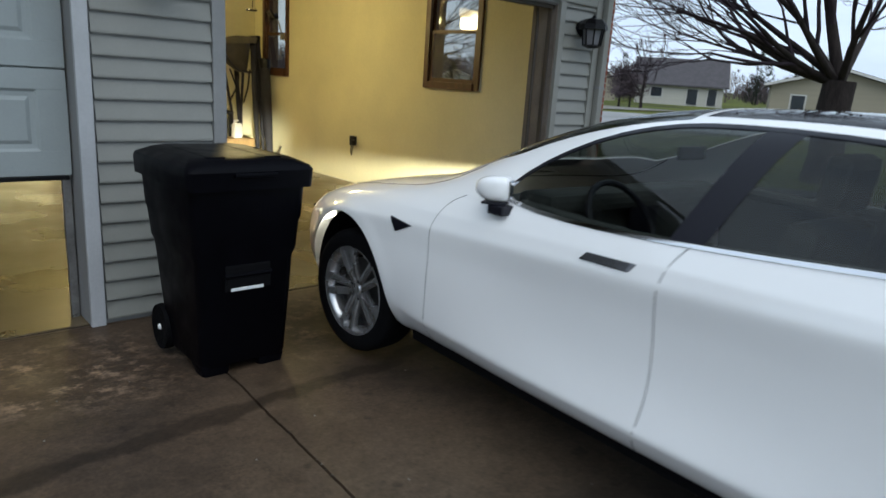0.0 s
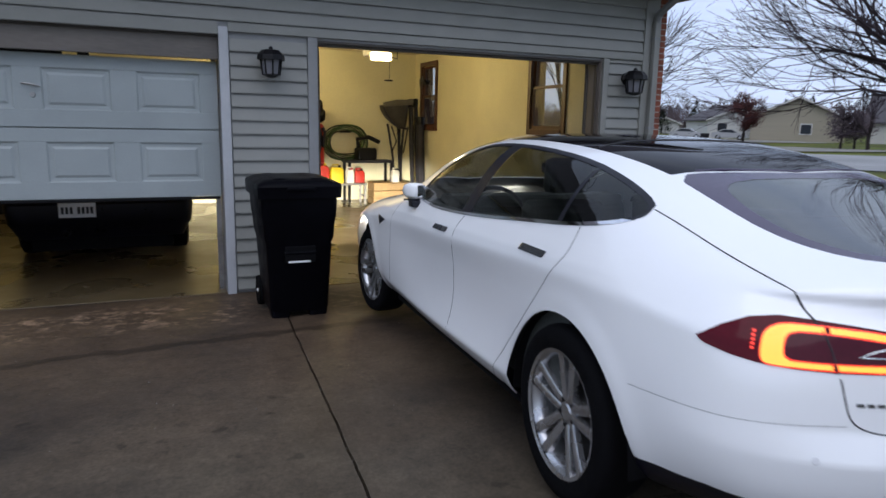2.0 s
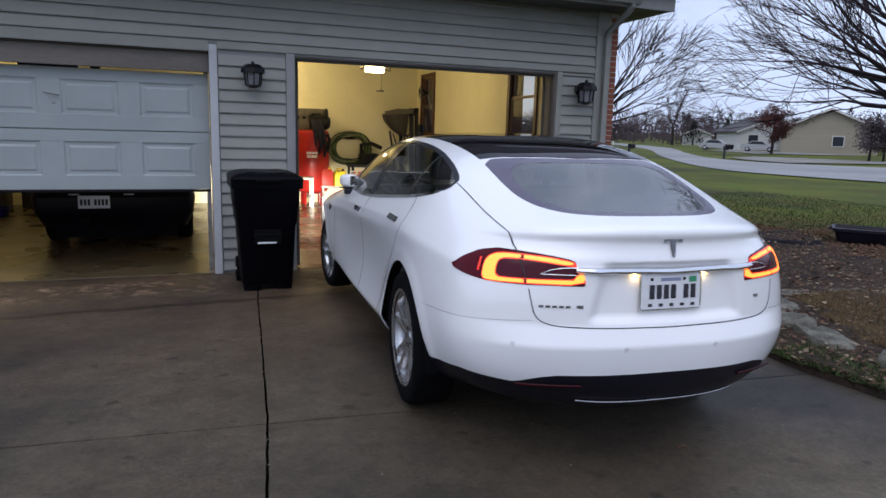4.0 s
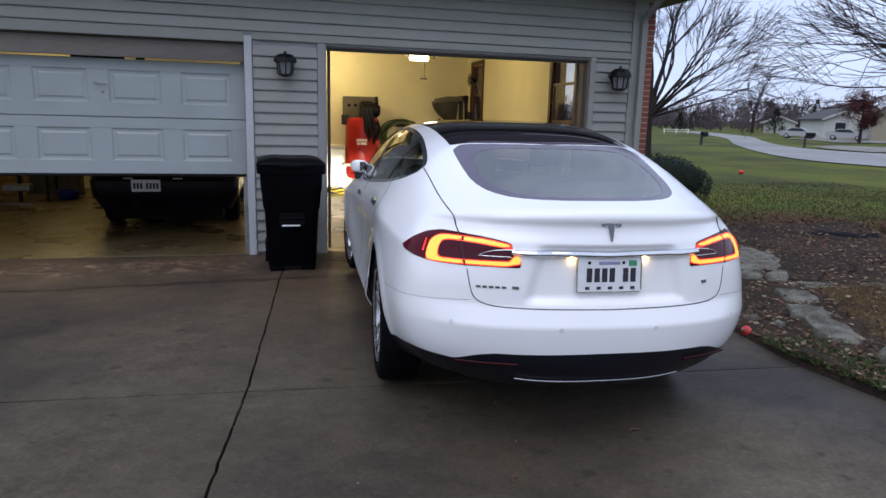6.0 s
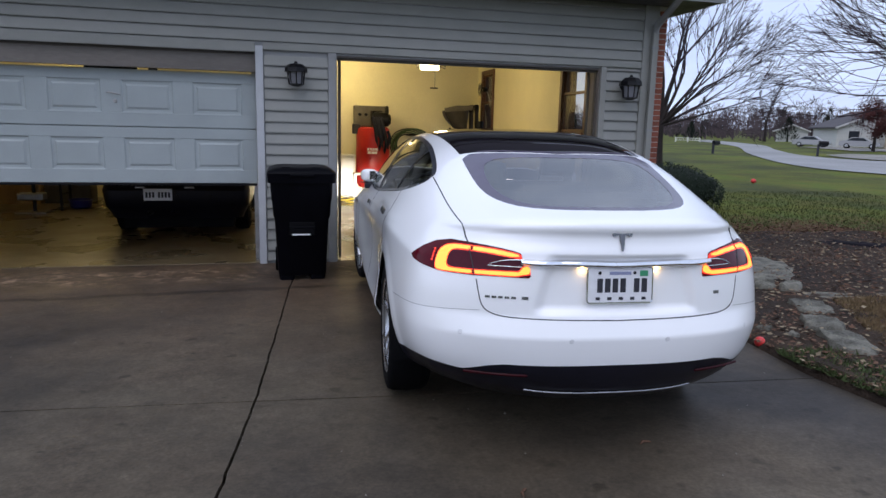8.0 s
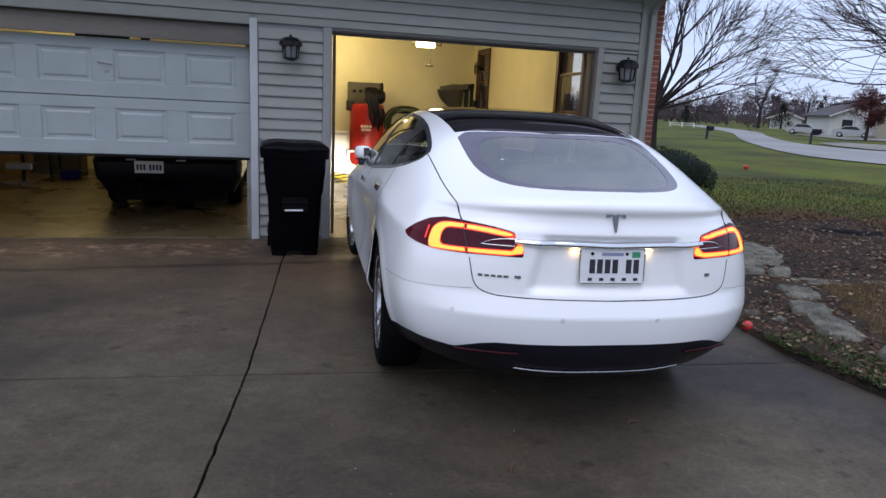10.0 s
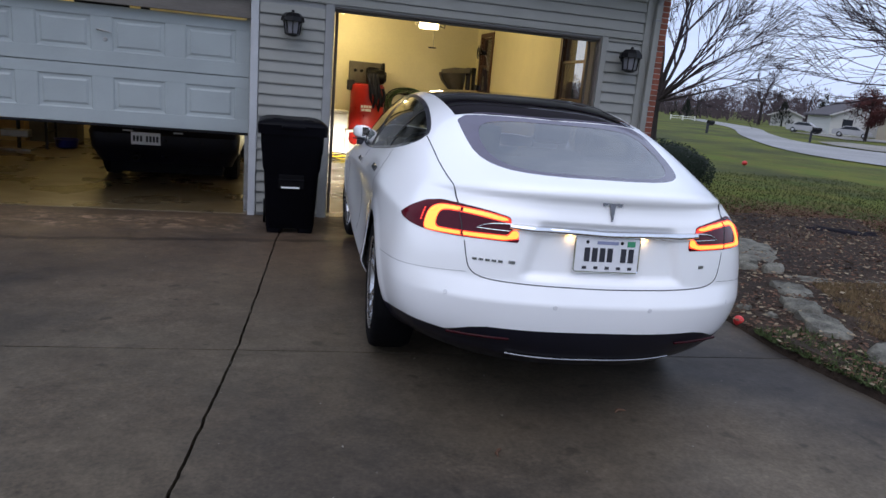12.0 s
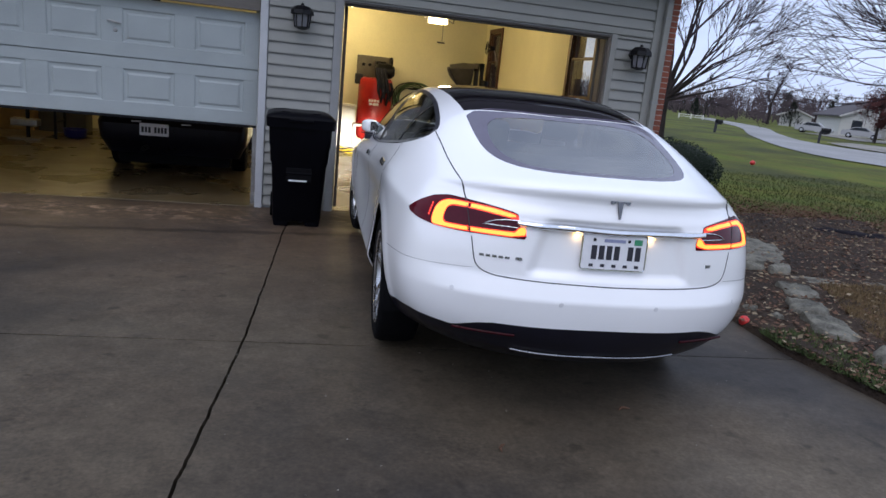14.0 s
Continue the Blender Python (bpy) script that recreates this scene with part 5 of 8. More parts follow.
# number plate in its frame
PX, PZ = 0.134, 0.0690
PLATE_Y = skin((0, -3, 0.705), (0, 1, 0))[0].y
PLATE_POSE = pose(0, PLATE_Y - 0.006, 0.7710, -3)
plate = part("number_plate", box(-PX, PX, -0.004, 0.0, -PZ, PZ, 0.003, PLATE_POSE), M["plate"], car, "white number plate with dark bars")
pf = bmesh.new()
add_tube(pf, [(x, 0, z) for x, z in [(sx * (PX + 0.002 - cx), sz * (PZ + 0.002 - cz)) for sx, sz, cs in ((-1, -1, 0), (1, -1, 1), (1, 1, 0), (-1, 1, 1)) for cx, cz in ([(0, 0.009), (0.003, 0.003), (0.009, 0)] if not cs else [(0.009, 0), (0.003, 0.003), (0, 0.009)])]], 0.0038, 6, True)
bmesh.ops.transform(pf, matrix=PLATE_POSE @ pose(0, -0.004, 0), verts=pf.verts)
part("plate_frame", pf, M["chrome"], plate, "bright plate frame")


def plate_bar(x0, x1, z0, z1, material):
    part("plate_bar", box(x0, x1, -0.0058, -0.0042, z0, z1, 0.0006, PLATE_POSE), material, plate)


for x0 in (-0.095, -0.063, -0.031, 0.001, 0.058, 0.090):
    plate_bar(x0, x0 + 0.023, -0.030, 0.026, M["plate_ink"])
plate_bar(-0.045, 0.045, 0.040, 0.053, M["plate_blue"])
plate_bar(0.082, 0.116, 0.034, 0.057, M["sticker"])
for i in range(5):
    plate_bar(-0.100 + i * 0.048, -0.082 + i * 0.048, -0.060, -0.048, M["plate_ink"])
for x0 in (-0.085, 0.060):
    part("plate_screw", lathe([(0, 0.003), (0.006, 0.003), (0.007, 0)], 10, PLATE_POSE @ pose(x0, -0.0045, 0.048, 90)), M["black_metal"], plate)
for sgn, x, z in ((-1, 0.62, 0.57), (1, 0.62, 0.57), (-1, 0.20, 0.555), (1, 0.20, 0.555)):
    h, nrm = skin((sgn * x, -3, z), (0, 1, 0), 0.0005)
    part("parking_sensor", lathe([(0, 0.001), (0.009, 0.001), (0.0115, -0.002)], 14, Matrix.Translation(h) @ nrm.to_track_quat("Z", "Y").to_matrix().to_4x4()), M["sensor"], car)


# wheels
def wheel_meshes():
    tyre = lathe([(0.226, -0.095), (0.262, -0.106), (0.305, -0.113), (0.336, -0.102), (0.347, -0.075), (0.350, 0.0), (0.347, 0.075), (0.336, 0.099), (0.305, 0.109), (0.262, 0.106), (0.240, 0.098)], 56)
    bm = bmesh.new()
    add_lathe(bm, [(0.238, 0.098), (0.253, 0.104), (0.253, 0.096), (0.232, 0.085), (0.221, 0.055), (0.216, -0.08), (0.226, -0.095)], 56)
    rim = finish(bm, M["rim"], True, 50)
    sp = bmesh.new()
    for k in range(5):
        for off in (-1, 1):
            a0 = 2 * math.pi * k / 5
            pts = []
            for r, half, dep, spread in ((0.045, 0.018, 0.066, 0.020), (0.10, 0.019, 0.076, 0.026), (0.16, 0.0205, 0.084, 0.034), (0.20, 0.022, 0.088, 0.041), (0.238, 0.023, 0.094, 0.047)):
                pts.append((r, off * spread, half, dep))
            prev = None
            for r, s, half, dep in pts:
                ring = []
                for t, d in ((-half, dep - 0.028), (-half, dep - 0.005), (-half * 0.45, dep), (half * 0.45, dep), (half, dep - 0.005), (half, dep - 0.028)):
                    x, y = r, s + t
                    ring.append(sp.verts.new((x * math.cos(a0) - y * math.sin(a0), x * math.sin(a0) + y * math.cos(a0), d)))
                if prev:
                    for i in range(6):
                        sp.faces.new((prev[i], prev[(i + 1) % 6], ring[(i + 1) % 6], ring[i]))
                prev = ring
    add_lathe(sp, [(0.0, 0.066), (0.030, 0.068), (0.036, 0.062), (0.068, 0.060), (0.074, 0.045), (0.07, 0.02)], 30)
    spokes = finish(sp, M["rim"], True, 35)
    disc = finish(lathe([(0.05, 0.02), (0.175, 0.02), (0.177, 0.0), (0.05, 0.0)], 40), M["brake"], True, 40)
    nuts = bmesh.new()
    add_lathe(nuts, [(0, 0.068), (0.008, 0.068), (0.010, 0.055)], 8)
    return finish(tyre, M["rubber"], True, 60), rim, spokes, disc, finish(nuts, M["black_metal"])


WM = wheel_meshes()
for (ay, az, ar), wy, xo, hz, steer in ((ARCHES[0], 0.075, 0.745, 0.349, 0), (ARCHES[1], 3.12, 0.785, 0.352, 7)):
    for sgn in (-1, 1):
        w = new("wheel", WM[0])
        w.parent = car
        w.matrix_local = pose(sgn * xo, wy, hz, 0, 0, steer) @ pose(0, 0, 0, 0, 90 * sgn, 0) @ pose(0, 0, 0, 0, 0, 20 if wy > 1 else -6) @ Matrix.Scale(0.975 if wy > 1 else 0.985, 4)
        tagged(w, "wheel with silver five-spoke alloy rim")
        for nm, me in (("rim", WM[1]), ("spokes", WM[2]), ("brake_disc", WM[3])):
            c = new(nm, me)
            c.parent = w
        for k in range(5):
            a = 2 * math.pi * (k + 0.5) / 5
            c = new("wheel_nut", WM[4])
            c.parent = w
            c.location = (0.053 * math.cos(a), 0.053 * math.sin(a), 0)
        liner = lathe([(0.0, 0.0), (0.25, 0.0), (ar, 0.0), (ar + 0.005, 0.02), (ar + 0.005, 0.34)], 40, pose(sgn * 0.50, ay, az, 0, 90 * sgn, 0))
        bmesh.ops.bisect_plane(liner, geom=liner.verts[:] + liner.edges[:] + liner.faces[:], plane_co=(0, 0, 0.30), plane_no=(0, 0, -1), clear_outer=True)
        part("arch_liner", liner, M["car_under"], car, smooth=True)
part("underbody", box(-0.78, 0.78, 0.42, WHEELBASE - 0.42, 0.20, 0.27, 0.02), M["car_under"], car)
part("underbody", box(-0.50, 0.50, -0.66, 3.8, 0.255, 0.34, 0.02), M["car_under"], car)

# door handles, mirrors, side vents
for sgn in (-1, 1):
    for outline in ([(0.455, 0.929), (0.435, 0.957), (0.225, 0.952), (0.245, 0.924)], [(1.545, 0.884), (1.520, 0.912), (1.320, 0.914), (1.342, 0.883)]):
        hb = bmesh.new()
        rim = [tuple(Vector(p).lerp(Vector(q), f)) for p, q in zip(outline, outline[1:] + outline[:1]) for f in (0.05, 0.35, 0.65, 0.95)]
        mid = Vector((sum(p[0] for p in rim) / len(rim), sum(p[1] for p in rim) / len(rim)))
        loops = []
        for k, (f, lift) in enumerate(((1.06, -0.004), (1.0, 0.004), (0.90, 0.006))):
            loops.append([hb.verts.new(skin((sgn * 2, mid.x + (a - mid.x) * f, mid.y + (b - mid.y) * f), (-sgn, 0, 0), lift)[0]) for a, b in rim])
        for la, lb in zip(loops, loops[1:]):
            for i in range(len(rim)):
                hb.faces.new((la[i], la[(i + 1) % len(rim)], lb[(i + 1) % len(rim)], lb[i]))
        hb.faces.new(loops[-1])
        part("door_handle", hb, M["handle"], car, "flush dark chrome door handle")
    mir = bmesh.new()
    rows = []
    tilt = pose(sgn * 0.838, 2.02, 1.060, 0, 0, -sgn * 36) @ Matrix.Diagonal((0.58, 0.78, 0.80, 1.0))
    for t, fy, by, sz in ((-0.088, 0.030, -0.052, 0.42), (-0.080, 0.066, -0.056, 0.66), (-0.050, 0.114, -0.060, 0.92), (0.0, 0.126, -0.062, 1.0), (0.046, 0.108, -0.062, 0.98), (0.078, 0.060, -0.060, 0.80), (0.088, 0.012, -0.054, 0.55)):
        ring = []
        for k in range(18):
            a = 2 * math.pi * k / 18
            c, q = math.cos(a), math.sin(a)
            yy = fy * c ** 0.9 if c > 0 else by * abs(c) ** 0.35
            ring.append(mir.verts.new(tilt @ Vector((sgn * t, yy, 0.064 * sz * math.copysign(abs(q) ** 0.75, q)))))
        rows.append(ring)
    for a, b in zip(rows, rows[1:]):
        for k in range(18):
            mir.faces.new((a[k], a[(k + 1) % 18], b[(k + 1) % 18], b[k]))
    mir.faces.new(rows[0])
    mir.faces.new(rows[-1])
    mo = part("wing_mirror", mir, M["car_white"], car, "white wing mirror", True, 60)
    part("mirror_glass", box(-0.066, 0.066, -0.064, -0.058, -0.046, 0.046, 0.002, tilt), M["mirror"], mo)
    part("mirror_foot", box(-0.075, 0.075, -0.050, 0.080, -0.076, -0.063, 0.005, tilt), M["car_black"], mo)
    part("mirror_stalk", box(sgn * 0.83 - 0.05, sgn * 0.83 + 0.05, 1.95, 2.04, 0.960, 1.000, 0.008), M["car_black"], mo)
    vb = bmesh.new()
    corners = [Vector(q) for q in ((2.690, 0.842), (2.510, 0.824), (2.635, 0.778))]
    rows = []
    for i in range(9):
        row = []
        for j in range(9 - i):
            q = corners[0] + (corners[1] - corners[0]) * (i / 8) + (corners[2] - corners[0]) * (j / 8)
            row.append(vb.verts.new(skin((sgn * 2, q.x, q.y), (-sgn, 0, 0), 0.003)[0]))
        rows.append(row)
    for ra, rb in zip(rows, rows[1:]):
        for j in range(len(rb)):
            vb.faces.new((ra[j], ra[j + 1], rb[j]))
            if j + 1 < len(rb):
                vb.faces.new((ra[j + 1], rb[j + 1], rb[j]))
    rim = [e for e in vb.edges if e.is_boundary]
    ex = bmesh.ops.extrude_edge_only(vb, edges=rim)
    for q in [g for g in ex["geom"] if isinstance(g, bmesh.types.BMVert)]:
        q.co.x -= sgn * 0.008
    part("side_vent", vb, M["car_black"], car, "black triangular side vent")
    part("headlamp", prism(round_corners([(-0.12, 0.0), (0.10, -0.04), (0.13, 0.02), (-0.06, 0.09)], 1), 0.04, pose(sgn * 0.65, 3.83, 0.64, -20, 0, -sgn * 40)), M["headlight"], car, "lit headlamp")

# what shows through the glass
def seat(x, y):
    s = part("seat", box(x - 0.22, x + 0.22, y - 0.25, y + 0.28, 0.42, 0.56, 0.05), M["seat"], car, "dark seat")
    part("backrest", box(-0.22, 0.22, -0.06, 0.06, 0.0, 0.56, 0.05, pose(x, y - 0.26, 0.54, 14)), M["seat"], s)
    part("head_restraint", box(-0.12, 0.12, -0.045, 0.045, 0.0, 0.18, 0.04, pose(x, y - 0.40, 1.12, 8)), M["seat"], s)


for x in (-0.36, 0.36):
    seat(x, 1.35)
rear_seat = part("rear_bench", box(-0.62, 0.62, 0.20, 0.72, 0.42, 0.56, 0.05), M["seat"], car)
part("backrest", box(-0.62, 0.62, -0.06, 0.06, 0.0, 0.55, 0.05, pose(0, 0.16, 0.54, 16)), M["seat"], rear_seat)
for x in (-0.36, 0.36):
    part("head_restraint", box(-0.13, 0.13, -0.045, 0.045, 0.0, 0.15, 0.04, pose(x, 0.02, 1.08, 8)), M["seat"], rear_seat)
part("parcel_shelf", box(-0.46, 0.46, -0.62, -0.14, 0.90, 0.93, 0.01), M["seat_light"], car)
part("dashboard", box(-0.72, 0.72, 1.98, 2.35, 0.70, 0.985, 0.06), M["seat"], car)
part("dash_hood", box(-0.64, 0.64, 1.92, 2.12, 0.95, 1.035, 0.03), M["seat"], car)
part("steering_wheel", tube([(-0.36 + 0.185 * math.cos(a), 1.78 + 0.10 * math.sin(a), 0.93 + 0.155 * math.sin(a)) for a in steps(0, 6.28, 24)[:-1]], 0.014, 8, True), M["car_black"], car)
part("cabin_floor", box(-0.70, 0.70, 0.0, 2.4, 0.27, 0.32), M["car_under"], car)
part("door_card", box(-0.80, -0.77, 0.10, 2.0, 0.35, 0.98, 0.01), M["seat"], car)
part("door_card", box(0.77, 0.80, 0.10, 2.0, 0.35, 0.98, 0.01), M["seat"], car)
for sgn in (-1, 1):
    part("window_ledge", tube(skin_line(smooth_line([(1.95, 1.015), (1.45, 0.990), (0.90, 1.012), (0.25, 1.056), (0.02, 1.078), (-0.12, 1.110)]), "side", -0.046, sgn), 0.030, 8), M["seat"], car, smooth=True)
part("screen", box(-0.10, 0.10, 1.93, 1.945, 0.70, 0.98, 0.006, pose(0, 0, 0)), M["car_black"], car)
part("boot_trim", box(-0.60, 0.60, -0.80, 0.0, 0.50, 0.55), M["car_under"], car)
part("rear_mirror", box(-0.10, 0.10, 1.72, 1.735, 1.19, 1.25, 0.01), M["car_black"], car)

# the beams of the lit headlamps
car_m = car.matrix_world.copy()
for sgn in (-1, 1):
    a = car_m @ Vector((sgn * 0.62, 3.95, 0.66))
    b = car_m @ Vector((1.26 if sgn > 0 else -0.30, 9.02, 0.66))
    lamp("headlamp_beam", "SPOT", a, 2400 if sgn > 0 else 5200, (1.0, 0.95, 0.80), 0.0012, b, 82 if sgn > 0 else 40, 0.3)
    # the lamp's own shields give the beam its flat upper edge and keep it off the ground just ahead
    part("beam_shield", box(sgn * 0.62 - 0.06, sgn * 0.62 + 0.06, 3.98, 3.982, 0.6584 if sgn > 0 else 0.6606, 0.685), M["car_under"], car)
    part("beam_shield", box(sgn * 0.62 - 0.06, sgn * 0.62 + 0.06, 3.98, 3.982, 0.625, 0.6530), M["car_under"], car)
for x in (-0.155, 0.155):
    lamp("plate_lamp_light", "POINT", car_m @ Vector((x, PLATE_LIGHT_Y - 0.016, 0.825)), 0.035, (1.0, 0.66, 0.28), 0.008)


# ---- things before the garage ----
cart = thing("wheeled_bin", "black plastic wheeled rubbish cart with closed lid", "rubbish bin", (-0.424, -0.92, ground_z(-0.424, -1.05)))
cart.scale = (0.905, 0.93, 0.985)


def tapered(levels, seg=5):
    """A rounded box shape: levels of (z, half width, front y, back y, corner radius)."""
    bm = bmesh.new()
    rings = []
    for z, hx, yf, yb, r in levels:
        ring = []
        for cx, cy, a0 in ((hx - r, yb - r, 0), (-hx + r, yb - r, 90), (-hx + r, yf + r, 180), (hx - r, yf + r, 270)):
            for k in range(seg + 1):
                a = radians(a0 + 90 * k / seg)
                ring.append(bm.verts.new((cx + r * math.cos(a), cy + r * math.sin(a), z)))
        rings.append(ring)
    n = len(rings[0])
    for a, b in zip(rings, rings[1:]):
        for k in range(n):
            bm.faces.new((a[k], a[(k + 1) % n], b[(k + 1) % n], b[k]))
    bm.faces.new(rings[0][::-1])
    bm.faces.new(rings[-1])
    return bm


part("tub", tapered([(0.055, 0.250, -0.278, 0.225, 0.05), (0.075, 0.257, -0.287, 0.24, 0.05), (0.62, 0.285, -0.325, 0.33, 0.05), (0.66, 0.300, -0.340, 0.34, 0.05), (0.80, 0.310, -0.352, 0.36, 0.05), (0.83, 0.318, -0.362, 0.365, 0.045), (1.00, 0.325, -0.372, 0.38, 0.045), (1.02, 0.345, -0.392, 0.40, 0.04), (1.05, 0.345, -0.392, 0.40, 0.04)]), M["black_plastic"], cart, smooth=True)
for sx in (-1, 1):
    toe = part("foot", tapered([(0.0, 0.075, -0.045, 0.09, 0.03), (0.05, 0.085, -0.05, 0.13, 0.03), (0.10, 0.07, -0.04, 0.13, 0.03)]), M["black_plastic"], cart, smooth=True)
    toe.location = (sx * 0.165, -0.225, 0)
lid = part("lid", tapered([(0.985, 0.352, -0.404, 0.41, 0.04), (1.045, 0.356, -0.410, 0.41, 0.04), (1.075, 0.358, -0.418, 0.415, 0.05), (1.095, 0.350, -0.405, 0.41, 0.06), (1.125, 0.285, -0.310, 0.36, 0.08), (1.132, 0.24, -0.26, 0.33, 0.08)]), M["black_plastic"], cart, "black lid", True)
for x in (-0.16, 0.16):
    part("lid_rib", box(x - 0.05, x + 0.05, -0.30, 0.33, 1.112, 1.1345, 0.010), M["black_plastic"], lid)
part("lid_grip", box(-0.12, 0.12, -0.435, -0.405, 1.050, 1.072, 0.008), M["black_plastic"], lid)
part("lift_pocket", box(-0.135, 0.135, -0.330, -0.300, 0.46, 0.60, 0.012), M["car_under"], cart)
part("lift_bar", tube([(-0.135, -0.325, 0.545), (0.135, -0.325, 0.545)], 0.013, 8), M["black_plastic"], cart)
part("label_strip", box(-0.105, 0.085, -0.3345, -0.326, 0.466, 0.482, 0.002), M["white_label"], cart, "narrow white label strip")
part("handle", tube([(-0.26, 0.40, 1.0), (-0.25, 0.47, 1.02), (0.25, 0.47, 1.02), (0.26, 0.40, 1.0)], 0.016, 8), M["black_plastic"], cart, smooth=True)
part("axle", tube([(-0.275, 0.27, 0.13), (0.275, 0.27, 0.13)], 0.011, 8), M["steel"], cart)
for sgn in (-1, 1):
    wh = part("wheel", lathe([(0.0, -0.02), (0.055, -0.02), (0.095, -0.03), (0.125, -0.028), (0.130, 0.0), (0.125, 0.028), (0.095, 0.03), (0.055, 0.022), (0.0, 0.024)], 28, pose(sgn * 0.258, 0.27, 0.13, 0, 90, 0)), M["rubber"], cart, smooth=True)
    part("hub_cap", lathe([(0.0, 0.034), (0.012, 0.033), (0.018, 0.022)], 12, pose(sgn * 0.258, 0.27, 0.13, 0, 90 * sgn, 0)), M["white_label"], wh)


def lantern(x, z):
    t = thing("wall_lantern", "black metal coach lantern on the siding, unlit", "wall lamp", (x, -0.012, z), group="lanterns beside the garage doors")
    part("backplate", lathe([(0.0, 0.022), (0.045, 0.020), (0.062, 0.010), (0.066, 0.0)], 8, pose(0, 0, 0.03, 90)), M["black_metal"], t)
    part("arm", tube([(0, -0.015, 0.05), (0, -0.05, 0.085), (0, -0.10, 0.10), (0, -0.115, 0.085)], 0.010, 8), M["black_metal"], t, smooth=True)
    part("roof_cap", lathe([(0.0, 0.125), (0.014, 0.118), (0.018, 0.100), (0.070, 0.092), (0.104, 0.055), (0.110, 0.018), (0.096, 0.016)], 8, pose(0, -0.115, 0)), M["black_metal"], t)
    part("glass", lathe([(0.062, -0.095), (0.078, 0.028)], 8, pose(0, -0.115, 0)), M["lamp_glass"], t, "milky glass panes")
    for k in range(8):
        a = radians(45 * k)
        part("cage_bar", tube([(0.084 * math.cos(a), -0.115 + 0.084 * math.sin(a), 0.03), (0.067 * math.cos(a), -0.115 + 0.067 * math.sin(a), -0.098)], 0.006, 5), M["black_metal"], t)
    part("base", lathe([(0.0, -0.120), (0.03, -0.117), (0.070, -0.100), (0.068, -0.092), (0, -0.092)], 8, pose(0, -0.115, 0)), M["black_metal"], t)
    return t


first = lantern(-0.434, 2.112)
first.scale = (1.12, 1.12, 1.12)
copy_thing(first, pose(3.566, -0.012, 2.116) @ Matrix.Scale(1.12, 4))

# ---- inside the garage ----
opener = thing("door_opener", "garage door opener with a lit lamp on the ceiling", "door opener", (1.955, 4.15, 0.0))
part("motor_box", box(-0.16, 0.16, -0.08, 0.32, 2.66, 2.84, 0.02), M["steel"], opener)
part("lamp_cover", box(-0.165, 0.165, -0.20, -0.085, 2.575, 2.70, 0.025), M["warm_lamp"], opener, "glowing lamp cover")
part("rail", box(-0.02, 0.02, -3.85, -0.205, 2.775, 2.81), M["steel"], opener)
for x in (-0.15, 0.15):
    part("hanger", box(x - 0.012, x + 0.012, 0.10, 0.125, 2.84, CEIL), M["black_metal"], opener)
part("brace", tube([(0.15, 0.1, 2.70), (0.30, -0.05, 2.62), (0.30, -0.1, 2.84)], 0.010, 6), M["black_metal"], opener)
part("pull_cord", tube([(0.02, -0.5, 2.775), (0.02, -0.5, 2.26)], 0.004, 5), M["black_metal"], opener)
part("cord_handle", box(-0.06, 0.07, -0.515, -0.485, 2.24, 2.262, 0.006), M["black_metal"], opener)

bulb = thing("ceiling_bulb", "bare lit bulb in a white ceiling socket", "ceiling lamp", (0.7, 6.3, CEIL))
part("socket", lathe([(0.0, -0.05), (0.04, -0.05), (0.06, -0.02), (0.065, 0.0)], 18), M["white_plastic"], bulb)
part("bulb", lathe([(0.0, -0.165), (0.02, -0.160), (0.032, -0.135), (0.028, -0.105), (0.014, -0.07), (0.013, -0.05)], 16), M["warm_lamp"], bulb, smooth=True)
copy_thing(bulb, pose(-4.4, 6.3, CEIL))

comp = thing("air_compressor", "tall red upright air compressor with black motor", "air compressor", (1.37, 6.95, 0))
comp.scale = (1.12, 1.0, 1.0)
tank = part("tank", lathe([(0.0, 0.22), (0.14, 0.235), (0.28, 0.29), (0.325, 0.38), (0.325, 1.50), (0.315, 1.545), (0.27, 1.565), (0.0, 1.57)], 36), M["red_paint"], comp, "red upright tank", True)
for a in (45, 135, 225, 315):
    part("foot", box(-0.03, 0.03, -0.012, 0.012, 0.0, 0.34, 0.004, pose(0.225 * math.cos(radians(a)), 0.225 * math.sin(radians(a)), 0, 0, 0, a)), M["red_paint"], comp)
part("top_deck", box(-0.24, 0.26, -0.2, 0.2, 1.545, 1.575, 0.005), M["red_paint"], comp)
part("motor", lathe([(0.0, -0.19), (0.10, -0.18), (0.15, -0.14), (0.15, 0.12), (0.10, 0.17), (0.0, 0.18)], 24, pose(0.15, -0.10, 1.74, 0, 90, 0)), M["black_metal"], comp, "black motor", True)
part("pump_head", box(-0.02, 0.16, -0.10, 0.12, 1.60, 1.93, 0.02), M["black_metal"], comp)
for z in steps(1.66, 1.90, 6):
    part("cooling_fin", box(-0.04, 0.18, -0.12, 0.14, z, z + 0.012), M["black_metal"], comp)
part("flywheel", lathe([(0.0, -0.02), (0.13, -0.02), (0.14, 0.0), (0.13, 0.02), (0.0, 0.02)], 24, pose(0.27, 0.0, 1.90, 0, 90, 0)), M["black_metal"], comp)
part("switch_box", box(-0.36, 0.30, 0.16, 0.24, 1.58, 2.03, 0.02), M["tray"], comp, "grey pressure switch box")
for x in (-0.24, -0.12):
    part("gauge", lathe([(0.0, 0.02), (0.032, 0.02), (0.036, 0.0)], 16, pose(x, 0.158, 1.84, 90)), M["black_metal"], comp)
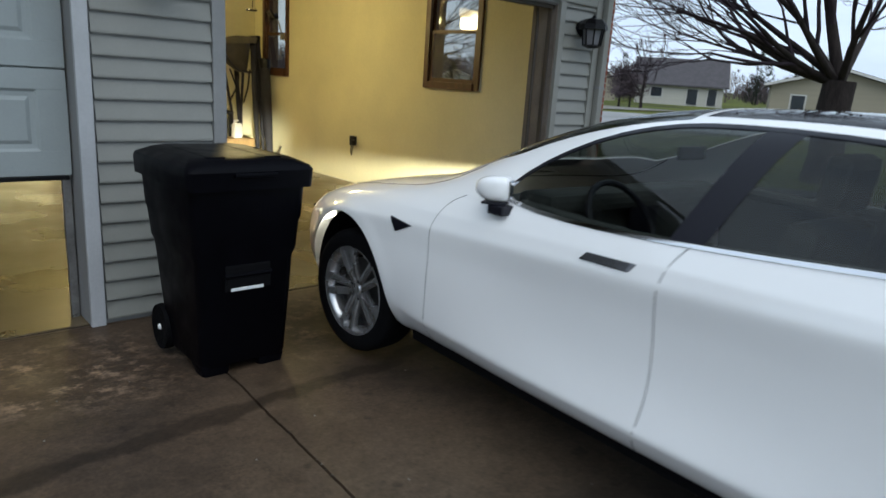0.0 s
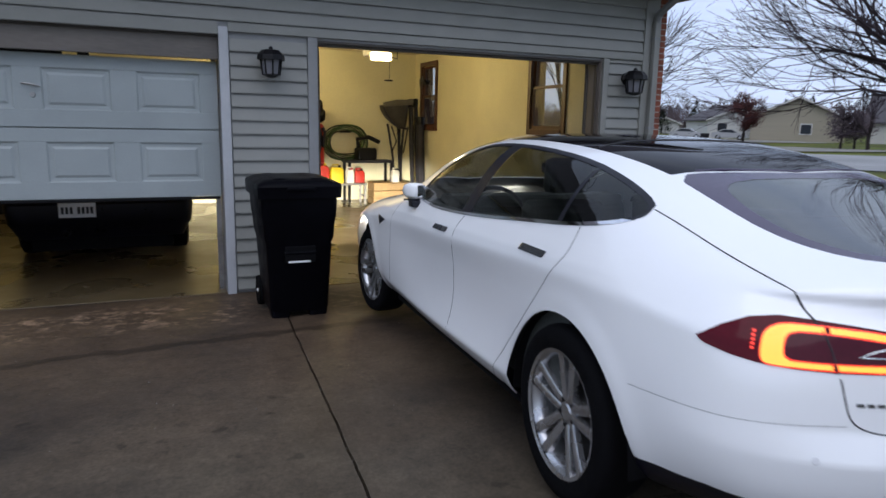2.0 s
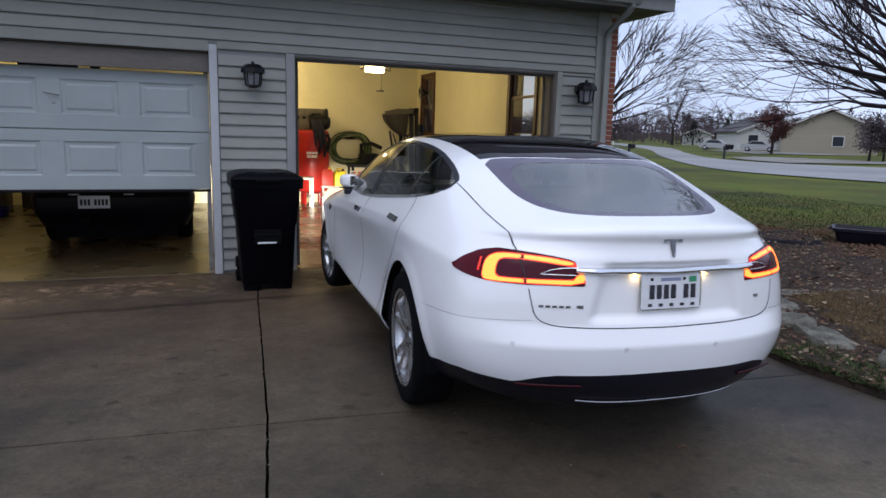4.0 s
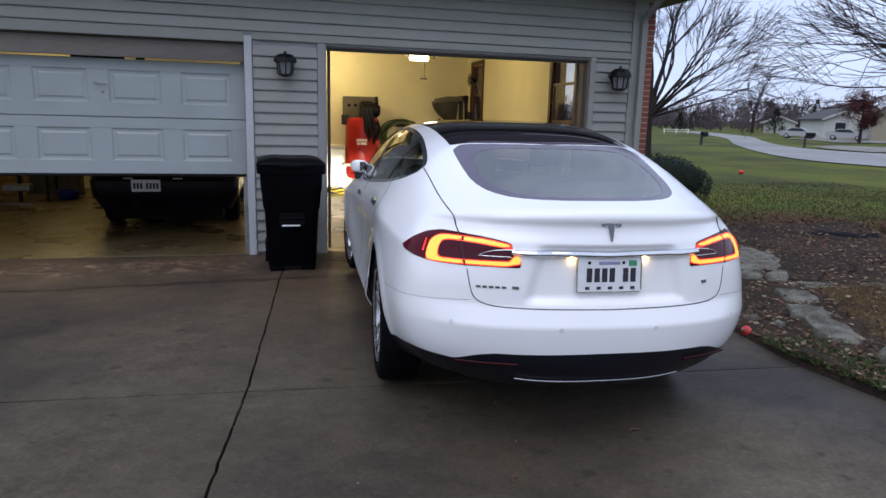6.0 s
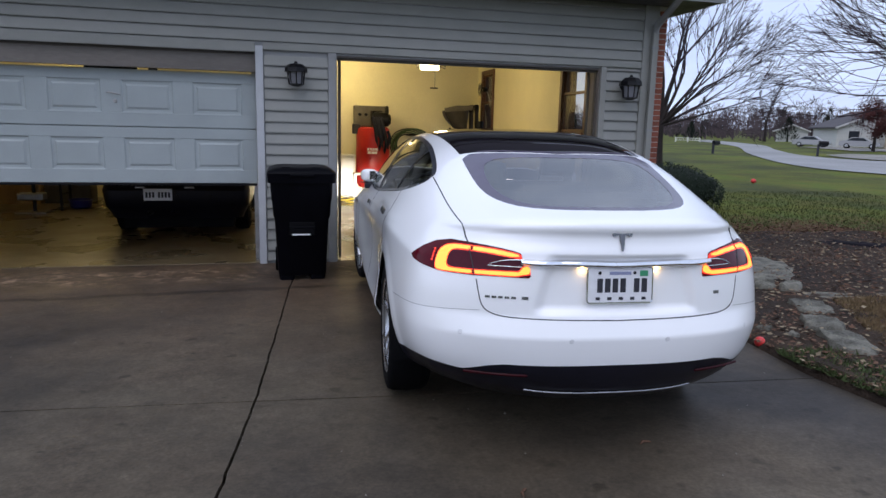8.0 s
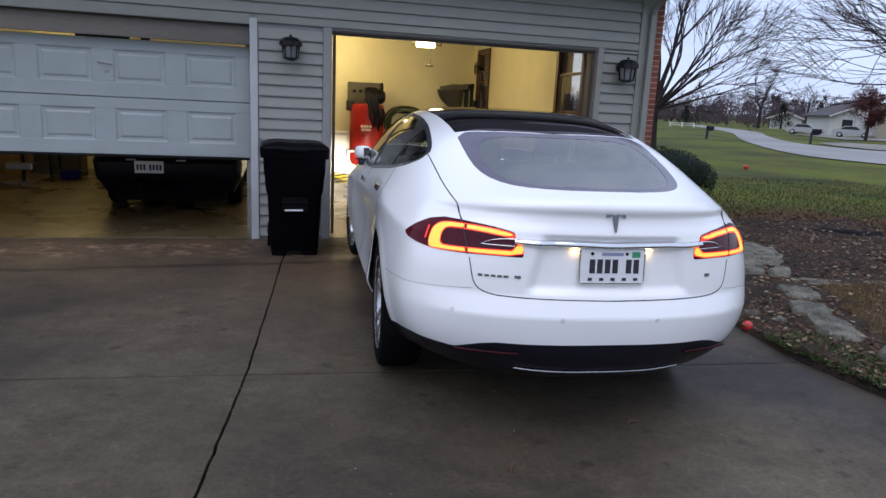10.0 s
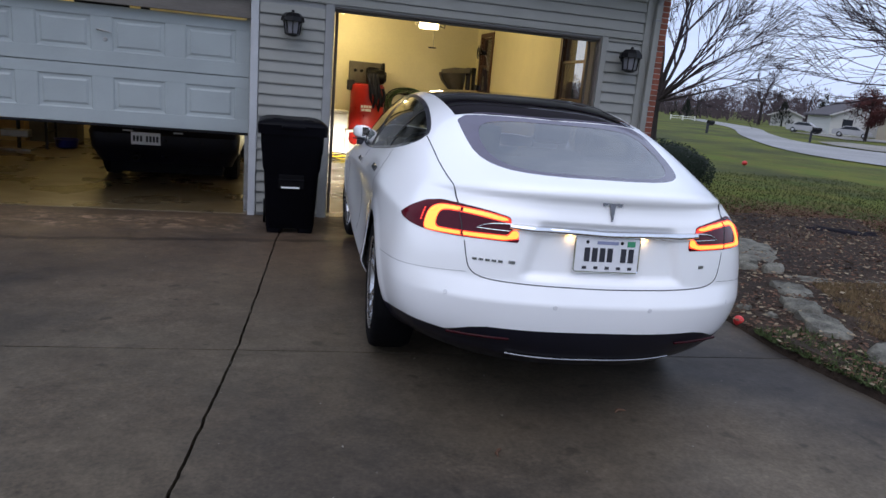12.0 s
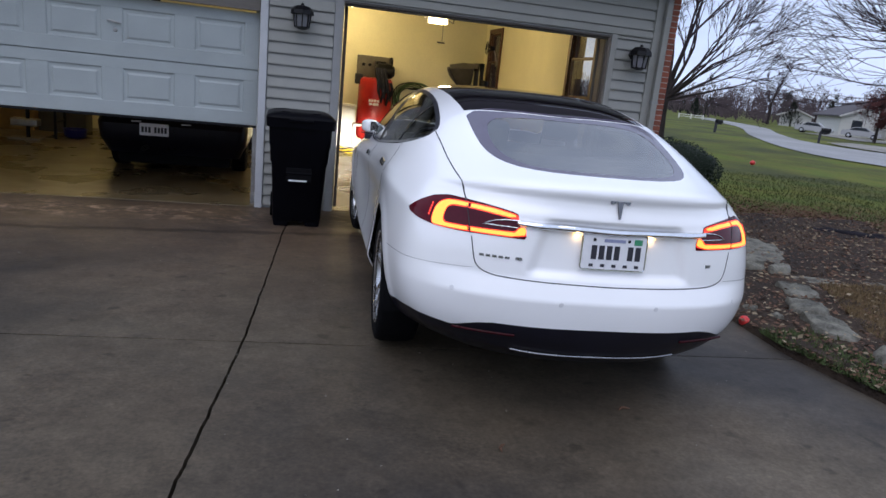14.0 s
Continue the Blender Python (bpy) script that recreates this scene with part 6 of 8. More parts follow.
part("belt_guard", box(-0.40, -0.26, -0.10, 0.08, 1.42, 1.64, 0.03), M["dark_cloth"], comp)
for k, (x, z0) in enumerate(((0.06, 1.10), (0.11, 1.20), (0.16, 1.04), (0.22, 1.14))):
    part("air_hose", tube([(x - 0.10, -0.26, 1.78), (x - 0.06, -0.38, 1.52), (x - 0.04, -0.37, z0 + 0.2), (x + 0.02, -0.34, z0), (x + 0.06, -0.32, z0 + 0.25), (x + 0.02, -0.33, 1.50)], 0.030, 8), M["navy_hose"], comp, "dark coiled air hose", True)
lab = part("tank_label", box(-0.16, 0.06, -0.336, -0.300, 1.00, 1.14, 0.002), M["red_paint"], tank)
for i, (x0, x1, z0, z1) in enumerate(((-0.09, -0.05, 1.08, 1.13), (-0.04, 0.0, 1.08, 1.13), (0.01, 0.05, 1.08, 1.13), (0.06, 0.11, 1.08, 1.13), (-0.08, -0.02, 1.01, 1.06), (-0.01, 0.10, 1.01, 1.06))):
    part("label_bar", box(x0 - 0.06, x1 - 0.06, -0.3385, -0.336, z0, z1), M["white_plastic"], lab)

washer = thing("storage_chest", "white storage chest by the back wall", "chest", (0.72, 7.05, 0))
part("chest_body", box(-0.24, 0.24, -0.25, 0.25, 0.04, 0.92, 0.02), M["white_plastic"], washer)
part("chest_lid", box(-0.25, 0.25, -0.26, 0.26, 0.925, 0.98, 0.015), M["white_plastic"], washer)
for x in (-0.18, 0.18):
    for y in (-0.2, 0.2):
        part("foot", box(x - 0.03, x + 0.03, y - 0.03, y + 0.03, 0, 0.05), M["black_metal"], washer)


def stand(name, label, x, y, w, d, h, material, category="table"):
    t = thing(name, label, category, (x, y, 0))
    part("top", box(-w / 2, w / 2, -d / 2, d / 2, h - 0.04, h, 0.006), material, t)
    for sx in (-1, 1):
        for sy in (-1, 1):
            part("leg", box(sx * (w / 2 - 0.03) - 0.02, sx * (w / 2 - 0.03) + 0.02, sy * (d / 2 - 0.03) - 0.02, sy * (d / 2 - 0.03) + 0.02, 0, h - 0.04, 0.003), material, t)
        part("rail", box(sx * (w / 2 - 0.03) - 0.01, sx * (w / 2 - 0.03) + 0.01, -d / 2 + 0.05, d / 2 - 0.05, h * 0.35, h * 0.35 + 0.03), material, t)
    return t


stand("step_stand", "white painted stand beside the compressor", 1.08, 6.35, 0.40, 0.32, 0.62, M["white_plastic"], "stand")
pulley = thing("cord_reel", "coiled extension cord lying beside the chest", "extension cord", (0.78, 6.30, 0))
for k in range(5):
    part("cord_loop", tube([((0.17 + 0.012 * k) * math.cos(a), (0.12 + 0.01 * k) * math.sin(a), 0.02 + 0.022 * k + 0.02 * math.sin(2 * a + k)) for a in steps(0, 6.28, 22)[:-1]], 0.010, 6, True), M["yellow_plastic"] if k % 2 else M["dark_cloth"], pulley)

hose = thing("garden_hose", "green garden hose coiled on a wall hook", "garden hose", (2.28, 7.36, 1.20))
for k in range(7):
    r = 0.26 + 0.02 * k
    part("hose_loop", tube([(r * 1.25 * math.cos(a), -0.05 - 0.014 * (k % 3), r * math.sin(a) + 0.02 * math.sin(3 * a + k)) for a in steps(0, 6.28, 30)[:-1]], 0.013, 6, True), M["hose"] if k % 3 else M["black_metal"], hose, smooth=True)
part("wall_hook", box(-0.10, 0.10, -0.12, 0.055, 0.20, 0.23, 0.006), M["black_metal"], hose)

barrow = thing("wheelbarrow", "grey-brown wheelbarrow stood upright against the back wall", "wheelbarrow", (3.20, 7.05, 0))
tray = bmesh.new()
rows = []
# the tray on end: a flat rim above, one side falling straight, the other rounding under
for f in steps(0.0, 1.0, 10):
    z = 2.02 - 0.52 * f
    left, right = -0.27 + 0.42 * f ** 1.9, 0.33 - 0.05 * f
    dep = 0.30 * (1 - 0.55 * f ** 2)
    mid, half = (left + right) / 2, (right - left) / 2
    rows.append([tray.verts.new((mid + half * math.copysign(abs(math.cos(a)) ** 0.7, math.cos(a)), -dep * math.sin(a) ** 0.7, z + 0.05 * math.cos(a) * (1 - f))) for a in steps(0.001, math.pi - 0.001, 14)])
for a, b in zip(rows, rows[1:]):
    for k in range(14):
        tray.faces.new((a[k], a[k + 1], b[k + 1], b[k]))
tray.faces.new(rows[-1])
part("tray", tray, M["tray_dark"], barrow, "dark grey tray", True)
part("tray_rim", prism([(-0.29, 2.02), (-0.27, 1.94), (0.34, 1.99), (0.35, 2.09), (0.0, 2.085)], 0.05, pose(0, -0.33, 0)), M["tray"], barrow, "grey-brown rim band")
part("tray_rim", tube([(-0.28, -0.30, 1.93), (-0.22, -0.31, 1.80), (-0.10, -0.30, 1.64), (0.06, -0.26, 1.53), (0.28, -0.22, 1.50)], 0.020, 8), M["dark_cloth"], barrow, smooth=True)
for sx in (-1, 1):
    part("shaft", tube([(0.12 + sx * 0.06, -0.06, 0.05), (0.12 + sx * 0.09, 0.0, 0.9), (0.12 + sx * 0.18, 0.10, 1.6)], 0.024, 8), M["dark_cloth"], barrow, smooth=True)
    part("leg", tube([(0.12 + sx * 0.13, -0.02, 1.0), (0.12 + sx * 0.10, -0.24, 1.25), (0.12 + sx * 0.18, -0.16, 1.55)], 0.014, 8), M["black_metal"], barrow, smooth=True)

for x, y, top, lean, fat in ((3.56, 6.86, 2.08, 0.10, 0.052), (3.72, 6.98, 2.10, 0.12, 0.046), (3.70, 6.70, 1.72, 0.08, 0.085), (3.42, 7.20, 1.50, 0.08, 0.036)):
    pole = thing("long_tool", "long dark handled tool leaning in the corner", "garden tool", (x, y, 0), group="tools leaning in the corner")
    part("shaft", tube([(-0.05, -0.26, 0.02), (-0.02, -0.10, top * 0.45), (0.0, 0.0, top * 0.75), (0.02, lean, top)], [fat * 0.55, fat * 0.95, fat, fat * 0.9], 10), M["dark_cloth"], pole, smooth=True)
    part("grip", tube([(0.015, lean - 0.02, top - 0.14), (0.022, lean + 0.01, top + 0.02)], [fat * 1.08, fat * 1.25], 10), M["black_metal"], pole)
    part("foot_plate", box(-0.11, 0.02, -0.32, -0.22, 0.0, 0.05, 0.01), M["steel"], pole)

fan = thing("wall_fan", "small dark fan clamped high in the corner", "fan", (3.702, 6.42, 2.43), -90)
part("motor", lathe([(0.0, -0.07), (0.05, -0.06), (0.055, 0.04), (0.0, 0.06)], 16, pose(0, 0, 0, 90, 0, 20)), M["black_metal"], fan, smooth=True)
for r in (0.05, 0.09, 0.13):
    part("guard_ring", tube([(r * math.cos(a), -0.09, r * math.sin(a)) for a in steps(0, 6.28, 20)[:-1]], 0.006, 5, True), M["black_metal"], fan)
for k in range(3):
    a = 2.09 * k
    part("blade", box(0.02, 0.11, -0.004, 0.004, -0.035, 0.035, 0.002, pose(0, -0.075, 0, 0, 0, 0) @ pose(0, 0, 0, 0, math.degrees(a), 0) @ pose(0, 0, 0, 25)), M["steel"], fan)
part("bracket", tube([(0.0, 0.05, -0.02), (0.01, 0.09, -0.10), (0.04, 0.135, -0.30)], 0.012, 6), M["steel"], fan)
part("clamp_plate", box(-0.03, 0.12, 0.128, 0.156, -0.36, -0.24, 0.006), M["steel"], fan)

socket = thing("wall_socket", "black outdoor socket box with a plugged cord", "socket", (3.86, 4.19, 0.62))
part("cover", box(-0.055, 0.0, -0.06, 0.06, -0.06, 0.08, 0.01), M["black_metal"], socket)
part("plug", box(-0.12, -0.05, -0.13, -0.07, -0.03, 0.03, 0.012), M["black_metal"], socket)
part("cord", tube([(-0.09, -0.11, -0.03), (-0.09, -0.07, -0.14), (-0.06, -0.02, -0.20), (-0.05, 0.02, -0.15), (-0.055, 0.0, -0.06)], 0.008, 6), M["black_metal"], socket, smooth=True)

crate = thing("wooden_crate", "plain wooden crate on the floor by the back wall", "crate", (2.95, 6.55, 0))
for z in (0.0, 0.14, 0.28):
    part("slat", box(-0.36, 0.36, -0.21, -0.19, z + 0.01, z + 0.13, 0.004), M["wood"], crate)
    part("slat", box(-0.36, 0.36, 0.19, 0.21, z + 0.01, z + 0.13, 0.004), M["wood"], crate)
    for sx in (-1, 1):
        part("end_slat", box(sx * 0.35 - 0.01, sx * 0.35 + 0.01, -0.188, 0.188, z + 0.01, z + 0.13, 0.004), M["wood"], crate)
part("crate_top", box(-0.37, 0.37, -0.22, 0.22, 0.415, 0.435, 0.004), M["wood"], crate)


def canister(name, label, x, y, z, w, d, h, material, cap):
    t = thing(name, label, "canister", (x, y, z))
    part("tank", tapered([(0.0, w / 2, -d / 2, d / 2, 0.03), (h * 0.72, w / 2, -d / 2, d / 2, 0.03), (h * 0.86, w * 0.36, -d * 0.36, d * 0.36, 0.03)]), material, t, smooth=True)
    part("handle", tube([(-w * 0.3, 0, h * 0.82), (-w * 0.28, 0, h), (w * 0.16, 0, h), (w * 0.2, 0, h * 0.84)], 0.018, 8), material, t, smooth=True)
    part("cap", lathe([(0.0, h * 0.99), (0.028, h * 0.98), (0.03, h * 0.85)], 14, pose(w * 0.24, 0, 0)), cap, t)


stand("low_bench", "low steel bench holding cans and jugs", 2.00, 6.72, 1.0, 0.4, 0.42, M["steel"], "bench")
canister("fuel_can", "yellow plastic fuel can on the bench", 1.92, 6.70, 0.42, 0.26, 0.20, 0.36, M["yellow_plastic"], M["black_metal"])
canister("fuel_can", "red plastic fuel can on the bench", 1.64, 6.74, 0.42, 0.26, 0.20, 0.40, M["red_plastic"], M["yellow_plastic"])
canister("jug", "white plastic jug on the bench", 2.20, 6.72, 0.42, 0.16, 0.16, 0.30, M["white_plastic"], M["red_plastic"])
canister("jug", "white plastic jug on the crate", 3.10, 6.55, 0.435, 0.15, 0.15, 0.28, M["white_plastic"], M["black_metal"])
canister("fuel_can", "small red fuel can on the bench", 2.40, 6.74, 0.42, 0.20, 0.16, 0.28, M["red_plastic"], M["black_metal"])

jack = thing("trolley_jack", "low white trolley jack on castors", "jack", (3.35, 6.05, 0))
part("frame", box(-0.30, 0.30, -0.10, 0.10, 0.07, 0.15, 0.015), M["white_plastic"], jack)
for sx in (-0.25, 0.25):
    for sy in (-0.11, 0.11):
        part("castor", lathe([(0.0, -0.02), (0.04, -0.02), (0.045, 0.0), (0.04, 0.02), (0.0, 0.02)], 16, pose(sx, sy, 0.045, 90)), M["black_metal"], jack)
part("jack_handle", tube([(0.22, 0.0, 0.14), (0.36, 0.12, 0.32)], 0.014, 8), M["steel"], jack)

machine = thing("saw_bench", "dark bench machine with cords and tools on it", "workbench", (2.75, 7.10, 0))
part("bench_top", box(-0.55, 0.45, -0.22, 0.25, 0.80, 0.85, 0.006), M["dark_cloth"], machine)
for sx in (-0.5, 0.4):
    for sy in (-0.18, 0.2):
        part("leg", box(sx - 0.025, sx + 0.025, sy - 0.025, sy + 0.025, 0, 0.80), M["black_metal"], machine)
part("machine_body", box(-0.30, 0.10, -0.15, 0.18, 0.85, 1.10, 0.04), M["black_metal"], machine)
part("machine_arm", tube([(-0.25, 0.0, 1.05), (-0.28, -0.02, 1.28), (-0.05, -0.04, 1.32), (0.18, -0.04, 1.22)], 0.045, 10), M["black_metal"], machine, smooth=True)

# left bay: a parked vehicle from behind, and clutter along the wall
suv = thing("parked_car", "dark blue-black vehicle parked nose in, seen from behind", "car", (-1.98, 1.95, 0))
part("bumper", tapered([(0.27, 0.84, 0.02, 0.5, 0.10), (0.40, 0.90, -0.04, 0.5, 0.10), (0.46, 0.93, -0.10, 0.5, 0.12), (0.66, 0.95, -0.12, 0.5, 0.12), (0.74, 0.93, -0.06, 0.5, 0.10)]), M["suv"], suv, "dark rear bumper", True)
part("tailgate", tapered([(0.72, 0.92, -0.02, 0.6, 0.10), (0.95, 0.945, -0.03, 0.6, 0.12), (1.15, 0.93, 0.0, 0.6, 0.14), (1.75, 0.74, 0.35, 0.9, 0.12)]), M["suv"], suv, smooth=True)
part("bodyside", tapered([(0.34, 0.90, 0.45, 4.3, 0.10), (0.60, 0.945, 0.40, 4.45, 0.15), (1.00, 0.945, 0.40, 4.45, 0.2), (1.12, 0.90, 0.45, 4.2, 0.2)]), M["suv"], suv, smooth=True)
part("cabin", tapered([(1.10, 0.88, 0.45, 2.9, 0.2), (1.70, 0.68, 0.75, 2.2, 0.2), (1.76, 0.60, 0.85, 2.1, 0.2)]), M["dark_glass"], suv, smooth=True)
part("number_plate", box(-0.42, -0.06, -0.135, -0.122, 0.525, 0.685, 0.004), M["plate"], suv, "white number plate with dark bars")
plate2 = suv.children[-1]
for i, x0 in enumerate((-0.395, -0.353, -0.311, -0.238, -0.196, -0.154, -0.112)):
    part("plate_bar", box(x0, x0 + 0.028, -0.1375, -0.1352, 0.565, 0.640), M["plate_ink"], plate2)
for sx in (-0.46, 0.16):
    part("plate_recess_light", box(sx - 0.06, sx + 0.06, -0.128, -0.115, 0.690, 0.712, 0.004), M["steel"], suv)
part("exhaust", lathe([(0.030, -0.1), (0.034, -0.1), (0.034, 0.3), (0.030, 0.3)], 14, pose(-0.35, 0.05, 0.36, 90)), M["black_metal"], suv)
part("axle_beam", box(-0.75, 0.75, 0.72, 0.86, 0.26, 0.42, 0.03), M["car_under"], suv)
# underbody slab hung extra low to keep light from passing under the vehicle
part("spare_floor", box(-0.72, 0.72, 0.06, 3.6, 0.13, 0.42, 0.03), M["car_under"], suv)
SUV_T = finish(lathe([(0.21, -0.10), (0.30, -0.115), (0.345, -0.09), (0.352, 0.0), (0.345, 0.09), (0.30, 0.115), (0.21, 0.10)], 40), M["rubber"], True, 50)
SUV_R = finish(lathe([(0.0, 0.06), (0.05, 0.07), (0.10, 0.05), (0.18, 0.07), (0.215, 0.10), (0.215, -0.1)], 30), M["rim"], True, 40)
for y in (0.80, 3.55):
    for sx in (-1, 1):
        w = new("wheel", SUV_T)
        w.parent = suv
        w.matrix_local = pose(sx * 0.80, y, 0.352, 0, 90 * sx, 0)
        r = new("rim", SUV_R)
        r.parent = w

stand("work_table", "dark work table with thin legs along the wall", -5.05, 5.35, 1.5, 0.6, 0.78, M["black_metal"])
toolbox = thing("tool_stand", "grey machine stand with a flat steel base", "tool", (-4.72, 4.82, 0))
part("base", box(-0.22, 0.26, -0.16, 0.14, 0.0, 0.03, 0.006), M["steel"], toolbox)
part("column", tube([(0.05, 0, 0.03), (0.05, 0, 0.62)], 0.03, 10), M["black_metal"], toolbox)
part("head", box(-0.18, 0.22, -0.12, 0.12, 0.22, 0.34, 0.02), M["steel"], toolbox)
tub = thing("plastic_tub", "blue plastic tub on the floor", "tub", (-4.12, 5.45, 0))
part("tub_wall", lathe([(0.0, 0.01), (0.15, 0.01), (0.17, 0.03), (0.19, 0.15), (0.205, 0.155), (0.205, 0.165), (0.18, 0.165), (0.16, 0.03), (0.0, 0.03)], 28), M["blue_plastic"], tub, smooth=True)
for x, y, w, d, h, mm, lb in ((-5.35, 6.4, 0.7, 0.5, 0.62, "wood", "brown cardboard box on the floor"), (-4.55, 6.5, 0.8, 0.5, 0.40, "tray", "grey storage box on the floor"), (-3.75, 6.9, 0.5, 0.4, 0.55, "dark_cloth", "dark storage box on the floor"), (-5.6, 4.6, 0.5, 0.5, 0.42, "wood", "brown box beside the table")):
    b = thing("storage_box", lb, "box", (x, y, 0))
    part("box_body", box(-w / 2, w / 2, -d / 2, d / 2, 0, h, 0.01), M[mm], b)
    part("box_lid", box(-w / 2 - 0.01, w / 2 + 0.01, -d / 2 - 0.01, d / 2 + 0.01, h + 0.001, h + 0.03, 0.006), M[mm], b)

# ---- planting bed, stones, ball ----
def bed_left(y):
    return drive_edge(y) + 0.004


def bed_right(y):
    return 5.2 + 0.62 * (y + 5.0) + 0.55 * noise.noise(Vector((y * 1.3, 0, 5))) + 0.2 * noise.noise(Vector((y * 5, 0, 5)))


bm = bmesh.new()
prev = None
for j in range(60):
    y = -8.5 + 9.9 * j / 59
    a0, a1 = bed_left(y), max(bed_right(y), bed_left(y) + 0.2)
    row = []
    for i in range(24):
        x = a0 + (a1 - a0) * (i / 23) ** 1.6
        row.append(bm.verts.new((x, y, ground_z(x, y) + 0.018 + (-0.05 if i == 0 else 0.0 if i in (1, 23) else 0.035 + 0.03 * noise.noise(Vector((x * 3, y * 3, 0)))))))
    if prev:
        for i in range(23):
            bm.faces.new((prev[i], prev[i + 1], row[i + 1], row[i]))
    prev = row
solo("planting_bed", bm, M["soil"], "damp brown mulch bed beside the driveway", "flower bed", "structure", True)
rng = random.Random(11)


def litter(count, region, size, material, name, label, lift=0.05, flat=0.35, kind="stuff"):
    """Many small bent flakes, leaves or chips lying loose."""
    verts, faces = [], []
    for _ in range(count):
        x, y = region()
        s = size * rng.uniform(0.5, 1.5)
        a, tilt = rng.uniform(0, 6.28), rng.gauss(0, flat)
        z = ground_z(x, y) + lift * rng.uniform(0.6, 1.3)
        dx, dy = math.cos(a), math.sin(a)
        w = s * rng.uniform(0.3, 0.7)
        b = len(verts)
        verts += [(x - dx * s, y - dy * s, z), (x - dy * w, y + dx * w, z + tilt * w + 0.15 * s), (x + dx * s, y + dy * s, z + 0.25 * s * rng.uniform(-0.5, 1)), (x + dy * w, y - dx * w, z - tilt * w + 0.1 * s)]
        faces += [(b, b + 1, b + 2), (b, b + 2, b + 3)]
    ob = new(name, mesh_from(verts, faces, material))
    return tagged(ob, label, name.replace("_", " "), "", kind)


def in_bed():
    y = rng.uniform(-8.4, 1.3)
    lo, hi = bed_left(y), max(bed_right(y), bed_left(y) + 0.2)
    return lo + (hi - lo) * rng.random(), y


litter(24000, in_bed, 0.018, M["chip"], "leaf_litter", "brown leaf litter and wood chips on the bed", 0.055)
M["dark_soil"] = mat("dark_damp_soil", (0.012, 0.010, 0.014), 0.9, var=0.4, scale=8, bump=0.6, bump_scale=30, spec=0.1)
M["straw"] = mat("dead_straw_grass", (0.135, 0.095, 0.052), 0.85, var=0.3, scale=4, spec=0.1, per_island=0.5)
M["pale_leaf"] = mat("pale_dry_leaves", (0.19, 0.15, 0.10), 0.85, spec=0.15, var=0.3, scale=15, per_island=0.5)
litter(4600, in_bed, 0.021, M["pale_leaf"], "dry_leaves", "pale dry leaves scattered over the bed", 0.065)


def weed_spot():
    y = rng.uniform(-6.4, -4.30)
    return drive_edge(y) + abs(rng.gauss(0.12, 0.17)), y


verts, faces = [], []
for _ in range(3800):
    x, y = weed_spot()
    z = ground_z(x, y) + 0.04
    a = rng.uniform(0, 6.28)
    h, w = rng.uniform(0.015, 0.050), rng.uniform(0.004, 0.011)
    ox, oy = rng.gauss(0, 0.03), rng.gauss(0, 0.03)
    b = len(verts)
    verts += [(x - w * math.cos(a), y - w * math.sin(a), z), (x + w * math.cos(a), y + w * math.sin(a), z), (x + ox, y + oy, z + h)]
    faces.append((b, b + 1, b + 2))
tagged(new("weeds", mesh_from(verts, faces, M["weed"])), "low green weeds along the driveway edge", "weeds", "", "stuff")


def flagstone(x, y, rx, ry, turn, h, tilt=0.0):
    """A rough split slab with chipped sides."""
    bm = bmesh.new()
    n = 22
    r0 = rng.uniform(0, 50)
    rings = []
    for k, (f, z) in enumerate(((1.08, -0.06), (1.05, 0.0), (0.99, h * 0.6), (0.90, h * 0.92), (0.75, h), (0.5, h * 1.03), (0.2, h * 1.0))):
        ring = []
        for i in range(n):
            a = 2 * math.pi * i / n
            q = 1 + 0.34 * noise.noise(Vector((math.cos(a) * 1.3 + r0, math.sin(a) * 1.3, k * 0.12))) + 0.11 * noise.noise(Vector((math.cos(a) * 5 + r0, math.sin(a) * 5, k * 0.5)))
            sq = 1 / max(abs(math.cos(a)), abs(math.sin(a))) ** 0.5
            ring.append(bm.verts.new((rx * f * q * sq * math.cos(a), ry * f * q * sq * math.sin(a), z + 0.022 * noise.noise(Vector((math.cos(a) * f * 3 + r0, math.sin(a) * f * 3, 1))))))
        rings.append(ring)
    for a, b in zip(rings, rings[1:]):
        for i in range(n):
            bm.faces.new((a[i], a[(i + 1) % n], b[(i + 1) % n], b[i]))
    bm.faces.new(rings[-1])
    ob = solo("flagstone", bm, M["stone"], "rough grey limestone slab edging the bed", "stone", smooth=False, group="stones edging the bed")
    ob.data.shade_smooth()
    ob.data.set_sharp_from_angle(angle=radians(35))
    ob.matrix_world = pose(x, y, ground_z(x, y) + 0.034, tilt, 0, turn)
    return ob


for x, y, rx, ry, turn, h, tilt in ((3.06, -4.25, 0.16, 0.27, -12, 0.07, 2), (3.27, -3.80, 0.17, 0.22, -30, 0.075, -2), (3.62, -3.31, 0.18, 0.25, -20, 0.06, 2), (4.56, -1.66, 0.34, 0.76, -33, 0.04, 0), (3.90, -2.34, 0.12, 0.11, 10, 0.11, 5), (4.02, -2.62, 0.14, 0.10, 40, 0.10, -4), (3.80, -2.52, 0.08, 0.10, 70, 0.08, 4), (2.99, -4.84, 0.14, 0.21, -55, 0.08, 4), (4.20, -2.90, 0.36, 0.11, -14, 0.022, 0), (4.92, -3.06, 0.34, 0.12, -12, 0.020, 0), (2.76, -3.80, 0.05, 0.06, 70, 0.04, 0), (2.84, -4.00, 0.05, 0.045, 30, 0.04, 0)):
    flagstone(x, y, rx * 0.88, ry * 0.86, turn, h * 0.85, tilt)
heap = bmesh.new()
bmesh.ops.create_icosphere(heap, subdivisions=4, radius=1)
